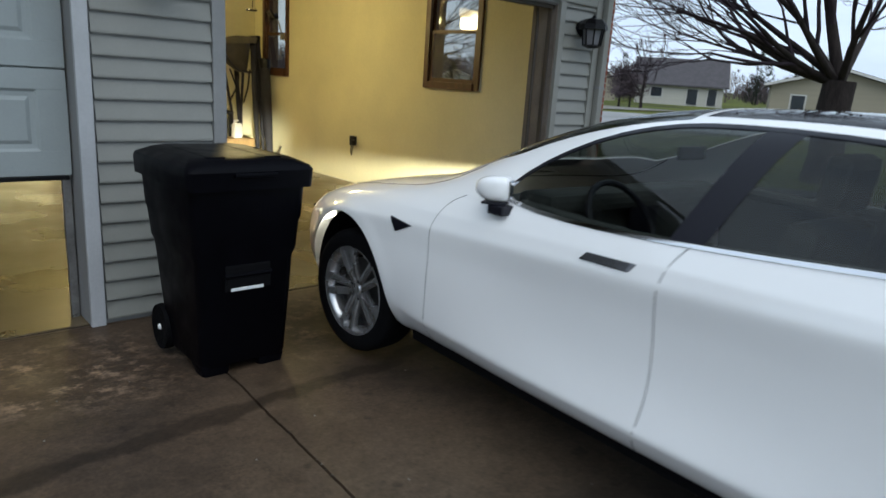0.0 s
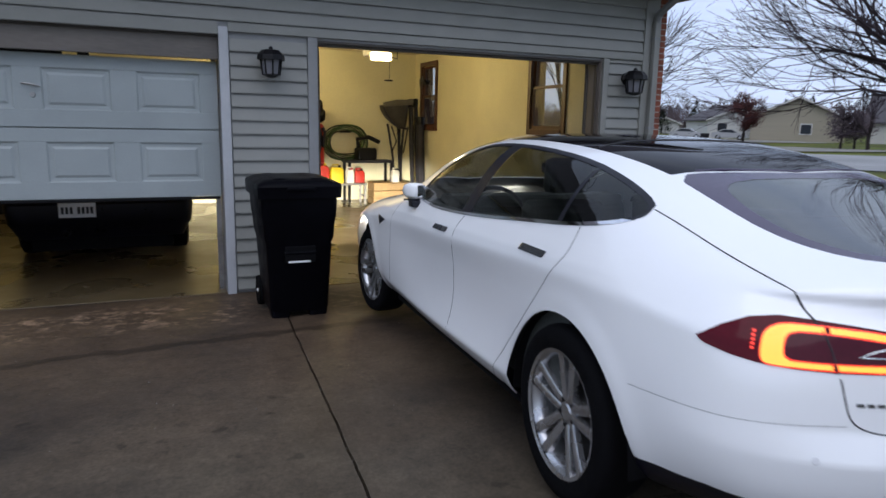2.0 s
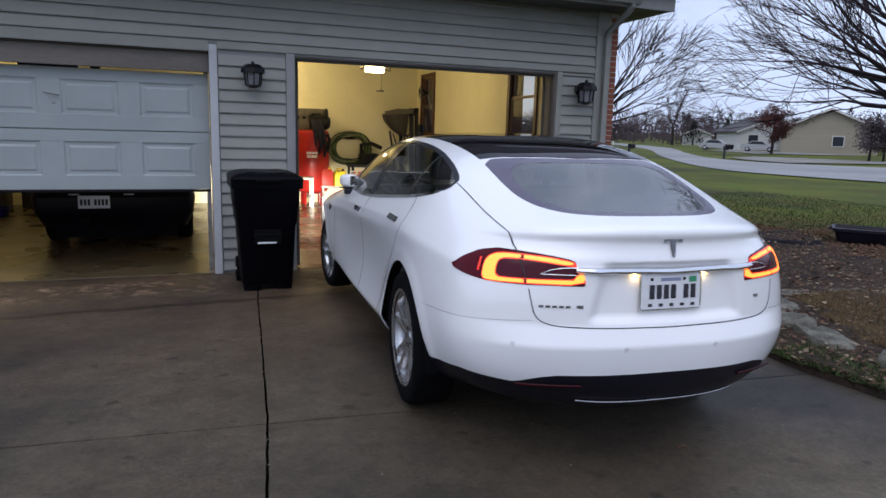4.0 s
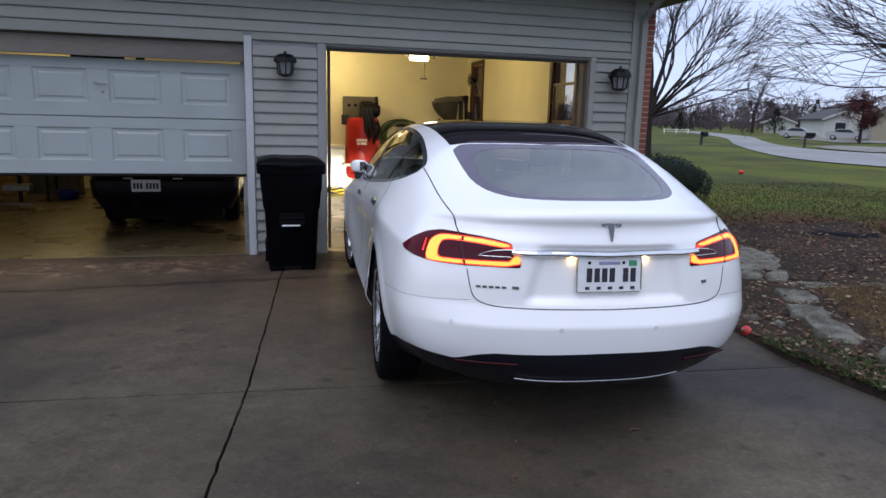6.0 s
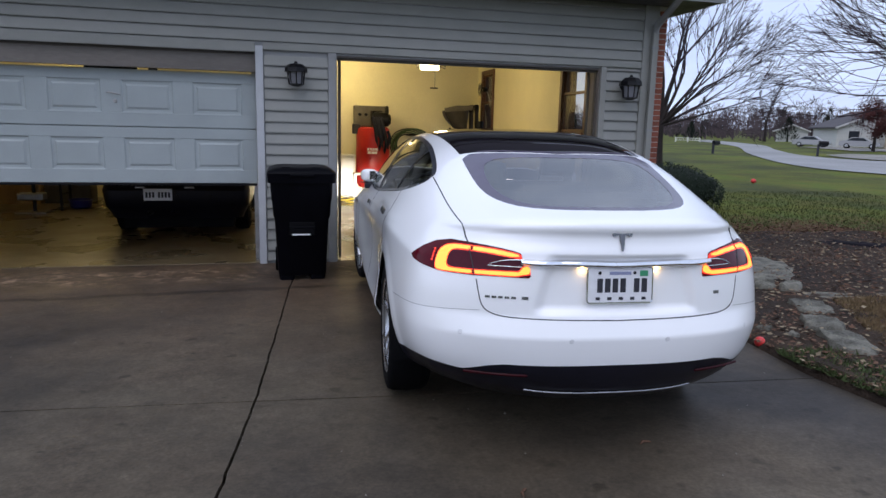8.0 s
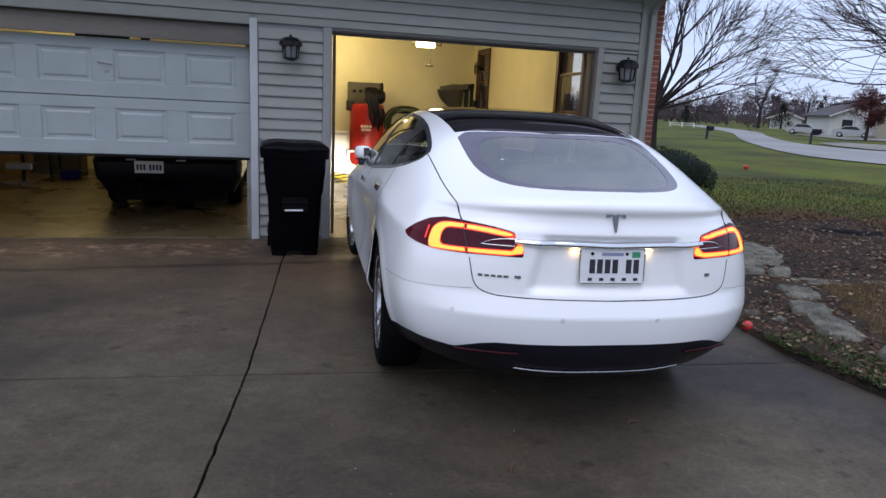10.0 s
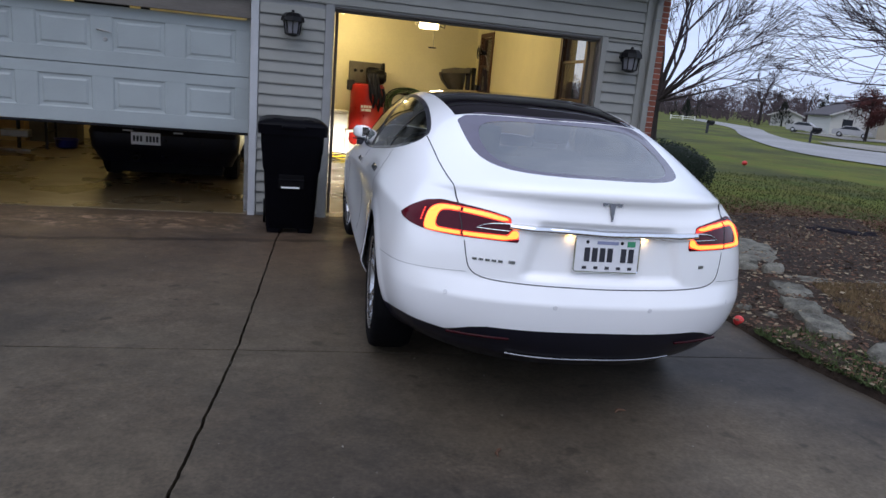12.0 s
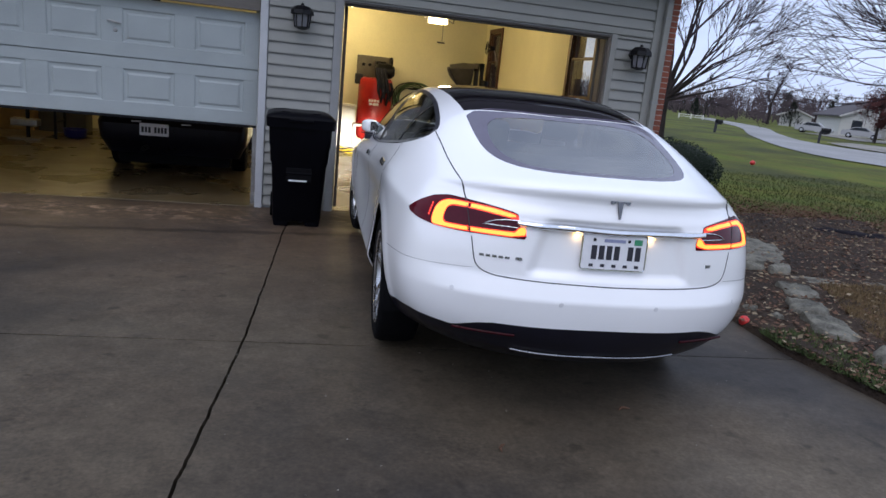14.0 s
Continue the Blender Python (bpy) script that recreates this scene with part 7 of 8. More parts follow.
for v in heap.verts:
    v.co = Vector((v.co.x * 0.62, v.co.y * 0.36, v.co.z * 0.07 * (1 + 0.5 * noise.noise(v.co * 3.0)))) * (1 + 0.25 * noise.noise(v.co * 1.7))
mound = solo("soil_heap", heap, M["dark_soil"], "low heap of dark damp soil at the bed's far edge", "soil", smooth=True)
mound.matrix_world = pose(7.6, 0.16, ground_z(7.6, 0.16) + 0.01, 0, 0, -35)
ball = thing("ball", "small red rubber ball lying at the driveway edge", "ball", (2.53, -4.05, ground_z(2.53, -4.05)))
part("ball_skin", lathe([(0.036 * math.sin(a), 0.036 - 0.036 * math.cos(a)) for a in steps(0, math.pi, 12)], 20), M["ball"], ball, smooth=True)
pumpkin = thing("ball", "orange-red ball lying out on the lawn", "ball", (15.2, 12.1, ground_z(15.2, 12.1)))
part("ball_skin", lathe([(0.09 * math.sin(a), 0.08 - 0.08 * math.cos(a)) for a in steps(0, math.pi, 12)], 20), M["ball"], pumpkin, smooth=True)
for x, y, turn in ((0.94, -5.29, 20), (0.25, -5.60, 70)):
    tw = thing("dead_leaf", "small curled dead leaf on the concrete", "leaf", (x, y, ground_z(x, y) + 0.004), turn, "leaves on the driveway")
    part("leaf_blade", tube([(-0.032, 0, 0.004), (-0.012, 0.008, 0.008), (0.012, 0.003, 0.007), (0.032, -0.008, 0.003)], [0.002, 0.007, 0.006, 0.002], 6), M["chip"], tw)


# ---- a low trough lying past the bed ----
GX, GY = 9.05, -0.36
gc = thing("planter_trough", "long low purple-black plastic trough lying past the bed", "trough", (GX, GY, ground_z(GX, GY)), -49)
part("trough_wall", tapered([(0.0, 0.66, -0.22, 0.22, 0.07), (0.03, 0.70, -0.25, 0.25, 0.07), (0.22, 0.76, -0.31, 0.31, 0.08), (0.225, 0.79, -0.34, 0.34, 0.08), (0.265, 0.79, -0.34, 0.34, 0.08), (0.268, 0.75, -0.30, 0.30, 0.08), (0.10, 0.68, -0.24, 0.24, 0.07)]), M["cart_plastic"], gc, smooth=True)
for sx in (-1, 1):
    part("grip", tube([(sx * 0.78, -0.10, 0.235), (sx * 0.83, -0.08, 0.235), (sx * 0.83, 0.08, 0.235), (sx * 0.78, 0.10, 0.235)], 0.014, 8), M["cart_plastic"], gc, smooth=True)

# ---- plants ----
def turf(count, region, hi, name, label, material, lift=-0.005):
    """Loose blades of grass standing on the lawn."""
    verts, faces = [], []
    for _ in range(count):
        x, y = region()
        z = ground_z(x, y) + lift
        a = rng.uniform(0, 6.28)
        h, w = rng.uniform(0.5, 1.0) * hi, rng.uniform(0.004, 0.009)
        b = len(verts)
        ox, oy = rng.gauss(0, 0.35) * h, rng.gauss(0, 0.35) * h
        verts += [(x - w * math.cos(a), y - w * math.sin(a), z), (x + w * math.cos(a), y + w * math.sin(a), z), (x + ox, y + oy, z + h)]
        faces.append((b, b + 1, b + 2))
    return tagged(new(name, mesh_from(verts, faces, material)), label, "grass", "", "stuff")


def near_lawn():
    while True:
        y = min(rng.uniform(-5.5, 9.0), rng.uniform(-5.5, 22.0))
        x = rng.uniform(3.0, 16.0)
        if x > max(bed_right(y) - 0.25, drive_edge(y) + 0.1) if y < 1.4 else x > 4.3:
            return x, y


def lawn_front():
    while True:
        x, y = near_lawn()
        if y < 3.5 - abs(rng.gauss(0, 2.2)) and x < 11:
            return x, y


def dead_patch():
    """The strip of dead grass behind the stone edging."""
    y = rng.uniform(-5.2, -3.05)
    edge = 3.72 + 0.62 * (y + 3.3) if y > -4.3 else 3.10 + 0.12 * (y + 4.3)
    return max(edge, 3.05) + 0.20 + abs(rng.gauss(0, 0.55)), y


turf(14000, dead_patch, 0.055, "dead_grass", "matted straw-brown dead grass behind the stones", M["straw"], 0.035)
turf(45000, near_lawn, 0.06, "grass", "short olive winter grass on the lawn", M["grass"])
litter(20000, lawn_front, 0.020, M["chip"], "fallen_leaves", "brown fallen leaves strewn over the lawn", 0.04)



def bed_rim():
    if rng.random() < 0.6:
        return rng.uniform(4.2, 9.0), 1.2 + abs(rng.gauss(0, 0.75))
    y = rng.uniform(-5.0, 1.4)
    return bed_right(y) + abs(rng.gauss(0, 0.55)), y


litter(13000, bed_rim, 0.022, M["chip"], "drifted_leaves", "brown leaves drifted from the bed onto the grass", 0.045)


def bush(x, y, rx, ry, h, count, seed):
    r = random.Random(seed)
    t = thing("bush", "dense dark evergreen bush beside the lawn", "bush", (x, y, ground_z(x, y)))
    verts, faces = [], []
    for _ in range(count):
        a, c = r.uniform(0, 6.28), r.uniform(-0.2, 1)
        s = math.sqrt(max(0, 1 - max(c, 0) ** 2)) * (1 if c > 0 else 1 + c * 0.3)
        k = (r.random() ** 0.25) * (1 + 0.16 * noise.noise(Vector((math.cos(a) * 2, math.sin(a) * 2, c * 2 + seed))))
        p = Vector((rx * s * k * math.cos(a), ry * s * k * math.sin(a), max(0.03, h * (0.25 + 0.75 * c * k))))
        d = Vector((r.gauss(0, 1), r.gauss(0, 1), r.gauss(0.4, 1))).normalized()
        e = d.orthogonal().normalized()
        q = r.uniform(0.02, 0.045)
        b = len(verts)
        verts += [tuple(p - e * q * 0.5), tuple(p + d * q * 1.6), tuple(p + e * q * 0.5)]
        faces.append((b, b + 1, b + 2))
    tagged(part("crown", mesh_from(verts, faces, M["bush"]), None, t), kind="stuff")
    core = bmesh.new()
    bmesh.ops.create_icosphere(core, subdivisions=3, radius=1)
    for v in core.verts:
        v.co = Vector((v.co.x * rx * 0.86, v.co.y * ry * 0.86, h * 0.42 + v.co.z * h * 0.46)) * (1 + 0.10 * noise.noise(v.co * 2.0 + Vector((seed, 0, 0))))
    part("inner_bough", core, M["conifer"], t, smooth=True)
    for k in range(3):
        part("stem", tube([(0.1 * k - 0.1, 0, 0.0), (0.15 * k - 0.15, 0.05, h * 0.4)], 0.03, 6), M["bark"], t)


bush(7.75, 5.35, 1.15, 1.0, 0.97, 9000, 3)
bush(6.15, 4.4, 0.9, 0.8, 0.85, 5000, 4)


def bare_tree(name, label, x, y, limbs, trunk_r, fork, seed, depth=5, spread=0.5, droop=0.0, length=2.2, gain=0.72, twig_r=0.006, base_z=None, forks=(2, 3, 3)):
    """A leafless tree: trunk, then limbs that fork again and again into fine twigs."""
    r = random.Random(seed)
    t = thing(name, label, "tree", (x, y, ground_z(x, y) - 0.05 if base_z is None else base_z))
    trunk, twigs = bmesh.new(), bmesh.new()

    def grow(p, d, ln, rad, level):
        n = 4 if level < 3 else 3
        pts, rads = [p.copy()], [rad]
        q, dd = p.copy(), d.copy()
        for k in range(n):
            dd = (dd + Vector((r.gauss(0, 0.07), r.gauss(0, 0.07), r.gauss(0.03, 0.06) - droop * 0.10 * level))).normalized()
            q = q + dd * ln / n
            pts.append(q.copy())
            rads.append(max(twig_r * 0.7, rad * (1 - 0.45 * (k + 1) / n)))
        bm = trunk if level <= 1 else twigs
        add_tube(bm, pts, rads, 8 if level <= 1 else (5 if level == 2 else 3))
        if level >= depth:
            return
        kids = 3 if level < 2 else r.choice(forks)
        for c in range(kids):
            k = r.uniform(0.35, 1.0) if c else 1.0
            i = min(n - 1, int(k * n))
            base = pts[i].lerp(pts[i + 1], k * n - i) if i < n else pts[-1]
            ang = r.gauss(0, spread * (0.5 if c == 0 else 1.0))
            axis = dd.orthogonal().normalized()
            axis.rotate(Matrix.Rotation(r.uniform(0, 6.28), 3, dd))
            nd = dd.copy()
            nd.rotate(Matrix.Rotation(ang if abs(ang) > 0.18 else math.copysign(0.25, ang), 3, axis))
            grow(base, nd, ln * gain * r.uniform(0.75, 1.15), max(twig_r, rads[i] * (0.66 if c else 0.78)), level + 1)

    add_tube(trunk, [(0, 0, -0.1), (0.02, 0, fork * 0.3), (0.0, 0.03, fork * 0.7), (0, 0, fork)], [trunk_r * 1.35, trunk_r * 1.05, trunk_r, trunk_r * 0.95], 12)
    for d, ln, f in limbs:
        grow(Vector((0, 0, fork - 0.1)), Vector(d).normalized(), length * ln, trunk_r * f, 1)
    part("trunk", trunk, M["bark"], t, "dark trunk and main limbs", True, 70)
    tagged(part("crown", twigs, M["twig"], t, "fine bare twigs", True, 80), kind="stuff")
    return t


bare_tree("tree", "leafless multi-stemmed tree behind the garage corner", 16.0, 19.8, [((0.24, -0.14, 1.0), 1.3, 0.46), ((0.36, -0.22, 0.90), 1.2, 0.32), ((0.03, -0.02, 1.0), 1.2, 0.36), ((0.55, -0.34, 0.77), 1.15, 0.30), ((0.70, -0.43, 0.57), 1.15, 0.27), ((0.80, -0.50, 0.34), 1.05, 0.22), ((-0.35, 0.2, 1.0), 1.1, 0.34), ((0.62, -0.60, 0.66), 1.05, 0.25), ((0.78, -0.36, 0.46), 1.0, 0.22), ((-0.6, -0.3, 0.8), 1.0, 0.26)], 0.30, 2.0, 21, 6, 0.36, 0.03, 2.2, 0.74, 0.0095, forks=(2, 3, 3))
bare_tree("tree", "wide leafless tree with drooping limbs over the lawn", 13.5, 1.0, [((-0.2, 0.1, 1.0), 1.3, 0.42), ((-0.85, 0.75, 0.50), 1.05, 0.24), ((-0.45, 0.95, 0.40), 1.1, 0.24), ((-0.95, 0.35, 0.70), 1.1, 0.26), ((-0.1, 1.0, 0.36), 1.2, 0.22), ((-0.58, 0.85, 0.34), 1.05, 0.22), ((0.2, 1.0, 0.45), 1.2, 0.24), ((0.5, 0.6, 0.9), 1.1, 0.3), ((-0.2, 0.9, 0.8), 1.1, 0.28), ((-0.6, 0.7, 0.9), 1.1, 0.26), ((0.9, 0.2, 0.6), 1.0, 0.3), ((-0.9, -0.4, 0.7), 1.0, 0.26)], 0.32, 2.15, 8, 6, 0.36, 0.0, 2.0, 0.78, 0.0062, forks=(2, 3, 4))

# ---- road, far houses, cars ----
def ribbon(name, left, right, material, label, lift=0.03):
    verts, faces = [], []
    n = 60
    def along(pts, f):
        s = f * (len(pts) - 1)
        i = min(int(s), len(pts) - 2)
        k = s - i
        p0, p1, p2, p3 = pts[max(i - 1, 0)], pts[i], pts[i + 1], pts[min(i + 2, len(pts) - 1)]
        return [0.5 * (2 * p1[c] + (p2[c] - p0[c]) * k + (2 * p0[c] - 5 * p1[c] + 4 * p2[c] - p3[c]) * k * k + (3 * p1[c] - p0[c] - 3 * p2[c] + p3[c]) * k ** 3) for c in (0, 1)]
    for j in range(n + 1):
        a, b = along(left, j / n), along(right, j / n)
        for i in range(7):
            x, y = a[0] + (b[0] - a[0]) * i / 6, a[1] + (b[1] - a[1]) * i / 6
            verts.append((x, y, ground_z(x, y) + lift + 0.02))
    faces = [(j * 7 + i, j * 7 + i + 1, j * 7 + i + 8, j * 7 + i + 7) for j in range(n) for i in range(6)]
    return solo(name, mesh_from(verts, faces, material, True), None, label, name, "structure")


ribbon("road", [(40.0, -6.0), (28.0, 8.0), (24.6, 16.0), (25.6, 22.5), (33.5, 36.0), (47.0, 56.0), (60.0, 84.0)], [(52.0, 2.0), (42.0, 18.0), (35.5, 25.5), (36.0, 33.0), (43.0, 44.5), (54.0, 60.5), (65.0, 86.0)], M["asphalt"], "pale grey asphalt lane curving away past the lawns")
ribbon("gravel_verge", [(36.2, 26.5), (36.8, 30.5), (39.0, 34.5)], [(50.0, 24.0), (47.0, 31.0), (43.5, 36.5)], M["gravel"], "pale gravel drive joining the lane", 0.05)
ribbon("pavement", [(50.0, 43.0), (52.0, 48.0), (53.5, 54.0)], [(62.0, 40.0), (62.0, 48.0), (60.0, 57.0)], M["gravel"], "pale concrete drive where cars stand", 0.05)


def house(name, label, x, y, turn, w, d, wall_h, ridge_h, wall_mat, windows=(), door=None, wing=None, side_windows=()):
    """A low gabled house: the gable faces its local -y."""
    t = thing(name, label, "house", (x, y, ground_z(x, y) - 0.2), turn)
    h = wall_h + 0.2
    g = prism([(-w / 2, 0), (w / 2, 0), (w / 2, h), (0, ridge_h + 0.2), (-w / 2, h)], d, pose(0, -d / 2, 0))
    wl_ = part("wall", g, wall_mat, t)
    k = (ridge_h + 0.2 - h) / (w / 2)
    for sx in (-1, 1):
        ov = 0.5
        part("roof_slope", prism([(0, ridge_h + 0.24), (sx * (w / 2 + ov), h - k * ov + 0.04), (sx * (w / 2 + ov), h - k * ov + 0.22), (0, ridge_h + 0.44)], d + 1.0, pose(0, -d / 2 - 0.5, 0)), M["shingle"], t)
        part("barge_board", prism([(0, ridge_h + 0.22), (sx * (w / 2 + ov), h - k * ov + 0.02), (sx * (w / 2 + ov), h - k * ov + 0.20), (0, ridge_h + 0.40)], 0.06, pose(0, -d / 2 - 0.57, 0)), M["house_white"], t)
    for wx, wz, ww, wh in windows:
        win = part("window", box(wx - ww / 2 - 0.1, wx + ww / 2 + 0.1, -d / 2 - 0.06, -d / 2 - 0.002, wz - 0.1, wz + wh + 0.1), M["house_white"], t)
        part("pane", box(wx - ww / 2, wx + ww / 2, -d / 2 - 0.08, -d / 2 - 0.061, wz, wz + wh), M["dark_glass"], win)
    for wy, wz, ww, wh in side_windows:
        win = part("window", box(-w / 2 - 0.06, -w / 2 - 0.002, wy - ww / 2 - 0.1, wy + ww / 2 + 0.1, wz - 0.1, wz + wh + 0.1), M["house_white"], t)
        part("pane", box(-w / 2 - 0.08, -w / 2 - 0.061, wy - ww / 2, wy + ww / 2, wz, wz + wh), M["dark_glass"], win)
    if door:
        dx, dw, dh = door
        part("door", box(dx - dw / 2, dx + dw / 2, -d / 2 - 0.08, -d / 2 - 0.002, 0.1, 0.2 + dh), M["white_plastic"], t, "white door")
    if wing:
        wx0, wx1, wd, wh2, rh = wing
        part("wing_wall", box(wx0, wx1, -wd / 2, wd / 2, 0, wh2), wall_mat, t)
        part("wing_roof", prism([(-wd / 2 - 0.5, wh2 - 0.1), (0, rh), (wd / 2 + 0.5, wh2 - 0.1), (wd / 2 + 0.5, wh2 + 0.08), (0, rh + 0.2), (-wd / 2 - 0.5, wh2 + 0.08)], wx1 - wx0 + 0.6, Matrix(((0, 1, 0, wx0 - 0.3), (1, 0, 0, 0), (0, 0, 1, 0), (0, 0, 0, 1)))), M["shingle"], t)
    return t


house("house", "small tan gabled house across the lane", 66.9, 49.2, -50, 9.2, 9.0, 2.5, 4.6, M["house_tan"], ((0.9, 1.0, 1.0, 1.0),), None, None)
house("house", "tan house with a grey roof across the lane", 57.6, 16.4, -66, 9.0, 11, 2.5, 3.7, M["house_tan"], ((-2.6, 1.0, 0.9, 1.0),), None, None)
house("house", "white gabled house behind the parked cars", 68.2, 60.2, -18, 9, 6, 2.2, 4.0, M["house_white"], ((-2.6, 1.0, 1.2, 1.0),), None, None)
house("house", "pale house far down the lane", 79.2, 84.6, -42, 4.4, 7, 1.6, 2.5, M["house_white"], (), None, None)
house("house", "pale house with a long grey roof across the lane", 73.0, 38.6, 30.5, 8, 9.5, 2.3, 5.0, M["house_pale"], (), None, None, ((-1.5, 0.3, 1.1, 1.7), (-3.6, 0.3, 0.9, 1.8), (2.4, 1.0, 1.2, 1.0)))


def far_car(label, x, y, turn, material):
    t = thing("parked_car", label, "car", (x, y, ground_z(x, y) + 0.05), turn)
    t.scale = (0.8, 0.8, 0.84)
    prof = [(-2.25, 0.30), (2.25, 0.30), (2.30, 0.55), (2.05, 0.80), (1.20, 0.90), (0.45, 1.38), (-0.85, 1.40), (-1.65, 0.98), (-2.25, 0.92), (-2.32, 0.60)]
    b = prism(prof, 1.7, pose(0, -0.85, 0))
    bmesh.ops.bevel(b, geom=b.edges[:], offset=0.06, segments=2, affect="EDGES")
    part("body", b, material, t)
    for y0 in (-0.862, 0.852):
        part("side_window", prism([(-1.40, 0.98), (0.95, 0.94), (0.38, 1.30), (-0.80, 1.32)], 0.01, pose(0, y0, 0)), M["dark_glass"], t)
    for sx in (-1.4, 1.4):
        for sy in (-0.78, 0.78):
            w = part("wheel", lathe([(0.0, -0.1), (0.20, -0.1), (0.31, -0.09), (0.33, 0.0), (0.31, 0.09), (0.20, 0.1), (0.0, 0.1)], 24, pose(sx, sy, 0.33, 90)), M["rubber"], t, smooth=True)
            part("rim", lathe([(0.0, -0.115), (0.18, -0.11), (0.20, -0.1), (0.2, 0.1), (0.18, 0.11), (0.0, 0.115)], 18, pose(sx, sy, 0.33, 90)), M["rim"], w)
    return t


far_car("silver saloon parked before the white house", 55.7, 54.4, -52, M["silver_car"])
far_car("silver saloon parked on the pale drive", 57.6, 50.0, -50, M["silver_car"])


def mailbox(label, x, y, h, turn):
    t = thing("mailbox", label, "mailbox", (x, y, ground_z(x, y)), turn)
    part("post", box(-0.07, 0.07, -0.07, 0.07, 0, h, 0.01), M["dark_cloth"], t)
    part("arm", box(-0.08, 0.60, -0.05, 0.05, h - 0.12, h - 0.02, 0.01), M["dark_cloth"], t)
    part("letter_box", prism([(-0.13, 0), (0.13, 0), (0.13, 0.16), (0.08, 0.26), (-0.08, 0.26), (-0.13, 0.16)], 0.62, pose(0.0, 0.0, h - 0.02, 0, 0, 90) @ pose(0, -0.62, 0)), M["black_metal"], t)
    return t


mailbox("dark mailbox on a post beside the lane", 30.55, 36.1, 0.72, 20)
mailbox("dark mailbox on a post at the lawn's edge", 37.2, 33.3, 0.85, -30)

fence = thing("white_fence", "low white rail fence far down the lawn", "fence", (50.3, 72.0, ground_z(50.3, 72)))
for k in range(3):
    part("post", box(k * 1.8 - 0.06, k * 1.8 + 0.06, -0.06, 0.06, 0, 0.62), M["white_plastic"], fence)
for z in (0.22, 0.48):
    part("rail", box(0, 3.6, -0.03, 0.03, z, z + 0.07), M["white_plastic"], fence)


def leafy_tree(name, label, x, y, h, width, seed, material, count=2600):
    r = random.Random(seed)
    t = thing(name, label, "tree", (x, y, ground_z(x, y)))
    tr = bmesh.new()
    add_tube(tr, [(0, 0, -0.1), (0.05, 0, h * 0.3), (0, 0.05, h * 0.9)], [h * 0.03, h * 0.022, h * 0.006], 8)
    verts, faces = [], []
    for k in range(26):
        z = h * r.uniform(0.22, 0.85)
        a = r.uniform(0, 6.28)
        ln = width * 0.5 * (1.05 - abs(z / h - 0.42) * 1.3) * r.uniform(0.6, 1.1)
        tip = Vector((ln * math.cos(a), ln * math.sin(a), z + ln * 0.35))
        add_tube(tr, [(0, 0, z), tuple(Vector((0, 0, z)).lerp(tip, 0.5) + Vector((0, 0, 0.1))), tuple(tip)], [h * 0.008, h * 0.005, h * 0.002], 5)
        for _ in range(count // 26):
            p = Vector((0, 0, z)).lerp(tip, r.uniform(0.25, 1.08)) + Vector((r.gauss(0, 0.22), r.gauss(0, 0.22), r.gauss(0, 0.22)))
            d = Vector((r.gauss(0, 1), r.gauss(0, 1), r.gauss(0, 1))).normalized()
            e = d.orthogonal().normalized()
            q = r.uniform(0.07, 0.16)
            b = len(verts)
            verts += [tuple(p - e * q * 0.6), tuple(p + d * q), tuple(p + e * q * 0.6)]
            faces.append((b, b + 1, b + 2))
    part("trunk", tr, M["bark"], t)
    tagged(part("crown", mesh_from(verts, faces, material), None, t), kind="stuff")
    return t


leafy_tree("tree", "small tree still holding dry red-brown leaves", 52.2, 43.1, 5.2, 4.6, 31, M["red_leaf"], 7000)
leafy_tree("tree", "small purple-brown shrubby tree beside a house", 47.2, 29.1, 3.6, 3.2, 37, M["wood_far"], 2500)
bare_tree("tree", "bare street tree before the white house", 66.0, 66.0, [((0.1, 0, 1), 1.2, 0.7), ((0.5, 0.2, 1), 1.0, 0.5), ((-0.5, 0.1, 1), 1.0, 0.5)], 0.09, 1.8, 41, 5, 0.4, 0, 1.6, 0.7, 0.012)
bare_tree("tree", "tall bare tree far down the lane", 72.0, 82.0, [((0.1, 0, 1), 1.2, 0.7), ((0.5, 0.2, 1), 1.0, 0.5), ((-0.5, 0.1, 1), 1.0, 0.5), ((0.2, -0.4, 1), 1.1, 0.5)], 0.18, 3.0, 43, 5, 0.4, 0, 2.4, 0.7, 0.02)
bare_tree("tree", "bare tree beside the pale house", 48.0, 27.5, [((0.1, 0, 1), 1.2, 0.7), ((0.6, 0.2, 0.8), 1.0, 0.5), ((-0.6, 0.1, 0.8), 1.0, 0.5), ((-0.3, -0.4, 1), 1.0, 0.5)], 0.13, 1.2, 47, 5, 0.5, 0, 1.5, 0.72, 0.022)
leafy_tree("tree", "dark shrub tree beside the pale house", 48.6, 29.0, 3.0, 3.6, 49, M["wood_far"], 2200)
for x, y, h in ((88.0, 78.0, 5.5), (60.0, 96.0, 6.0), (84.0, 70.0, 5.0)):
    leafy_tree("conifer", "dark evergreen tree in the distance", x, y, h, h * 0.75, int(x), M["conifer"], 1500)

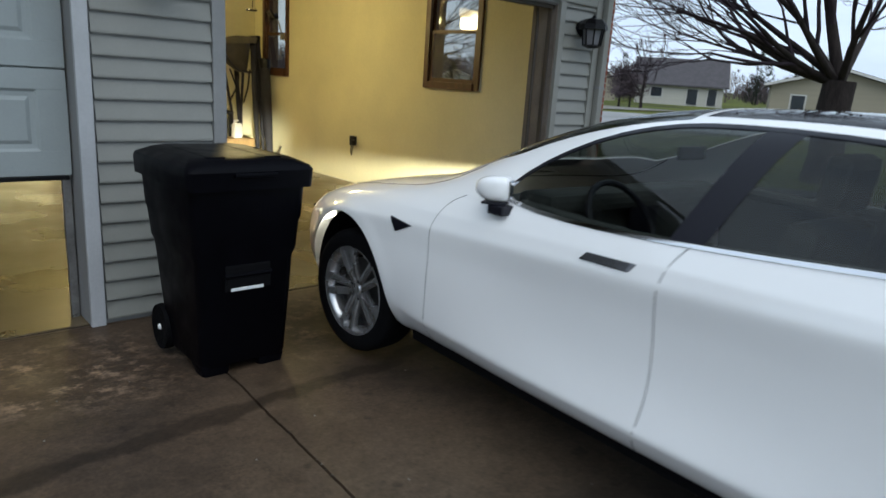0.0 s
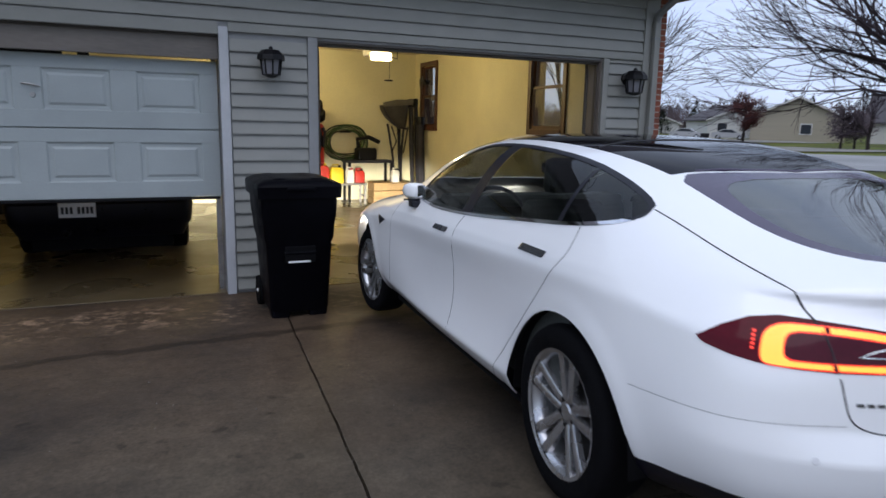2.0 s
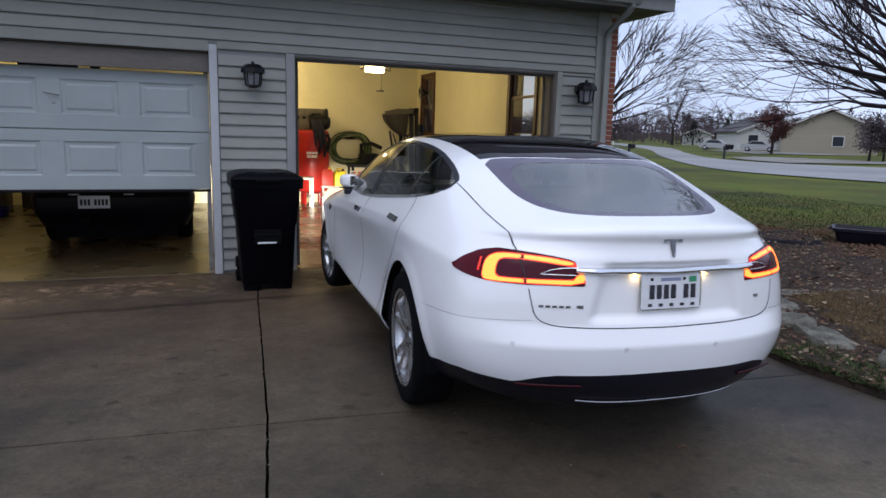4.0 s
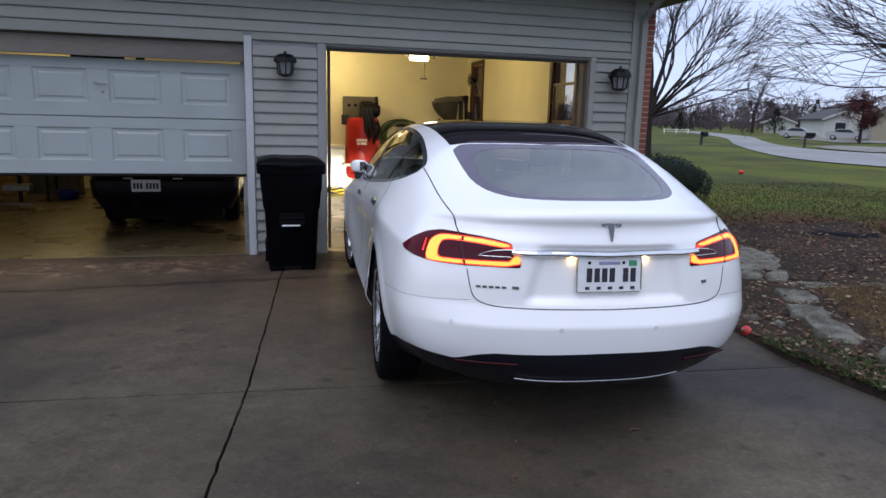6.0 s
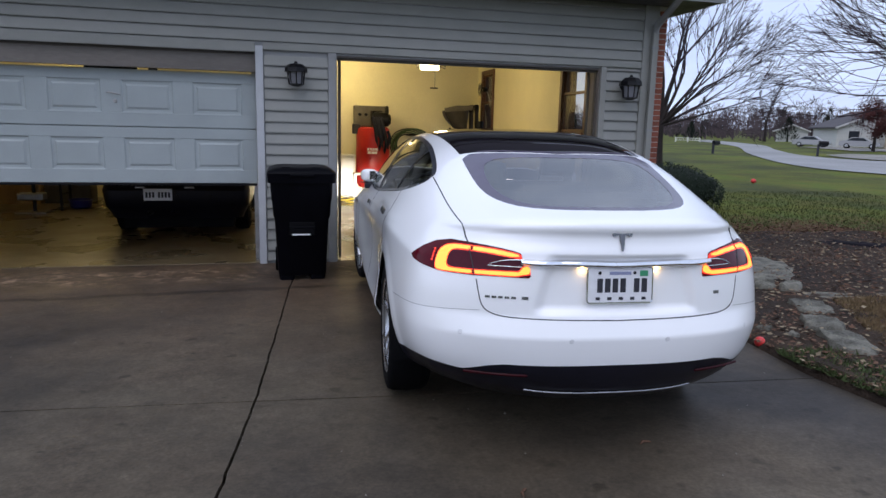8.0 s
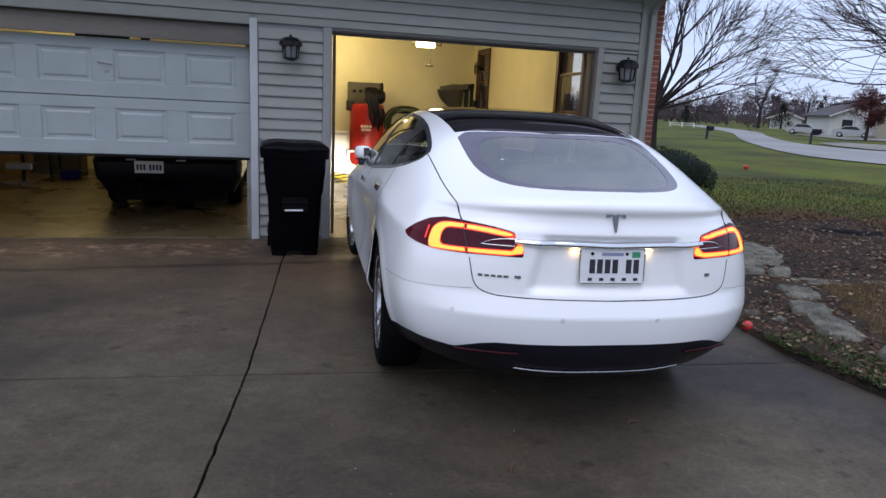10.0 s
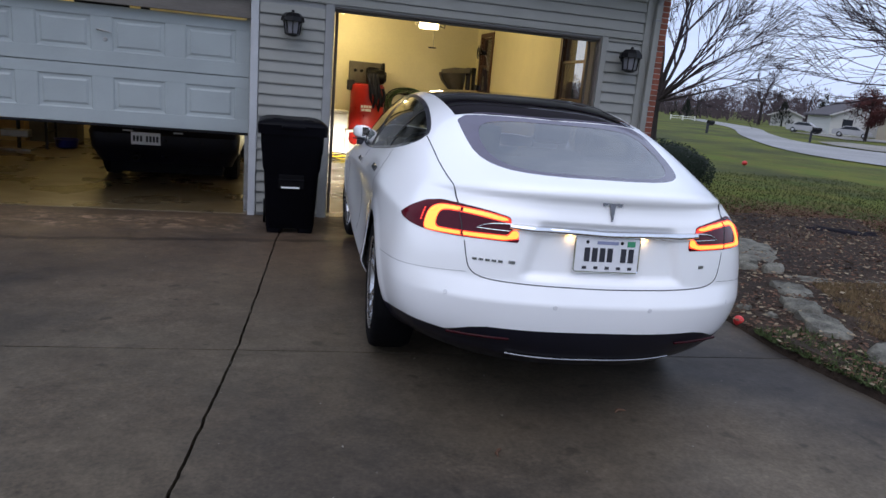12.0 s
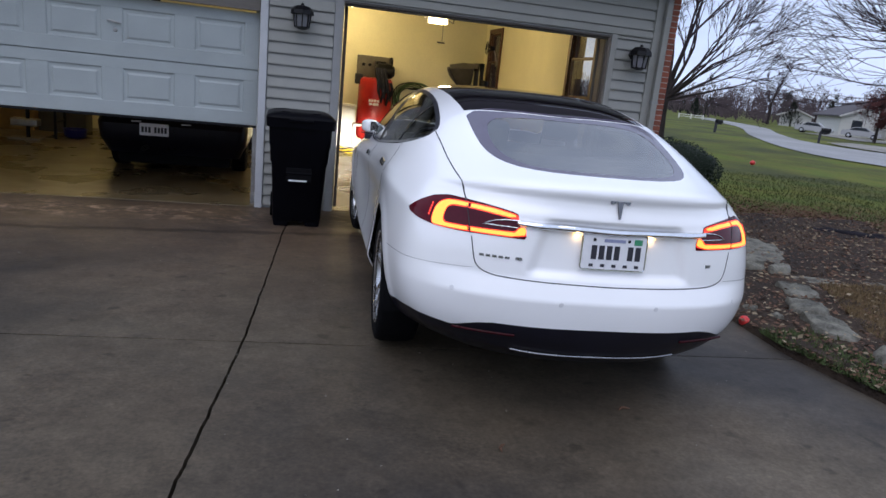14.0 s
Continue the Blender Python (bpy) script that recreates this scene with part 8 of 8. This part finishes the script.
# far bare woods along the horizon: thin stems under loose, airy crowns
def far_woods(count, name, label, material, seed, near, far, low, high, per, conifer=False):
    r = random.Random(seed)
    verts, faces = [], []
    for k in range(count):
        a = radians(r.uniform(18, 112))
        d = r.uniform(near, far)
        x, y = d * math.sin(a), d * math.cos(a)
        h = r.uniform(low, high) * (0.8 + 0.6 * noise.noise(Vector((x * 0.03, y * 0.03, seed))))
        z = ground_z(x, y) - 0.3
        b = len(verts)
        verts += [(x - 0.12, y + 0.12, z), (x + 0.12, y - 0.12, z), (x, y, z + h * 0.8)]
        faces.append((b, b + 1, b + 2))
        w = h * r.uniform(0.28, 0.45)
        for c in range(per):
            f = r.random()
            span = w * (1.05 - f) if conifer else w * math.sin(math.pi * min(1.0, 0.12 + f * 0.86)) ** 0.7
            u = r.uniform(-1, 1) * span
            px, py, pz = x + u * 0.7, y - u * 0.7, z + h * (0.12 + 0.88 * f)
            q = r.uniform(0.10, 0.34)
            t = r.uniform(-0.6, 0.6) + (u / (w + 0.01)) * 0.8
            b = len(verts)
            verts += [(px - q * 0.16, py + q * 0.16, pz), (px + q * 0.16, py - q * 0.16, pz), (px + q * 2.4 * t * 0.7, py - q * 2.4 * t * 0.7, pz + q * 2.6)]
            faces.append((b, b + 1, b + 2))
    tagged(new(name, mesh_from(verts, faces, material)), label, "woods", "", "stuff")


far_woods(820, "far_woods", "leafless purple-brown woods along the horizon", M["wood_far"], 77, 115, 210, 4.0, 7.6, 130)
far_woods(70, "far_evergreens", "dark evergreens among the far woods", M["conifer"], 78, 110, 170, 4.0, 8.0, 220, True)

# tiny pale grit and dark specks lying about on the concrete
r = random.Random(91)
verts, faces = [], []
for k in range(190):
    x, y = r.uniform(-3.6, 2.3), r.uniform(-7.0, -0.7)
    if k >= 130:
        x = joint_x(y) + r.uniform(-0.009, 0.009)
    z = ground_z(x, y) + (0.003 if k < 130 else -0.006)
    q = r.uniform(0.002, 0.006)
    b = len(verts)
    a = r.uniform(0, 6.28)
    verts += [(x + q * math.cos(a + 2.1 * i), y + q * math.sin(a + 2.1 * i), z) for i in range(3)] + [(x, y, z + q)]
    faces += [(b, b + 1, b + 3), (b + 1, b + 2, b + 3), (b + 2, b, b + 3)]
tagged(new("grit", mesh_from(verts, faces, mat("mixed_grit", (0.22, 0.205, 0.18), 0.9, var=0.4, per_island=0.8, second=(0.02, 0.018, 0.015)))), "small pale and dark grit on the concrete", "grit", "", "stuff")
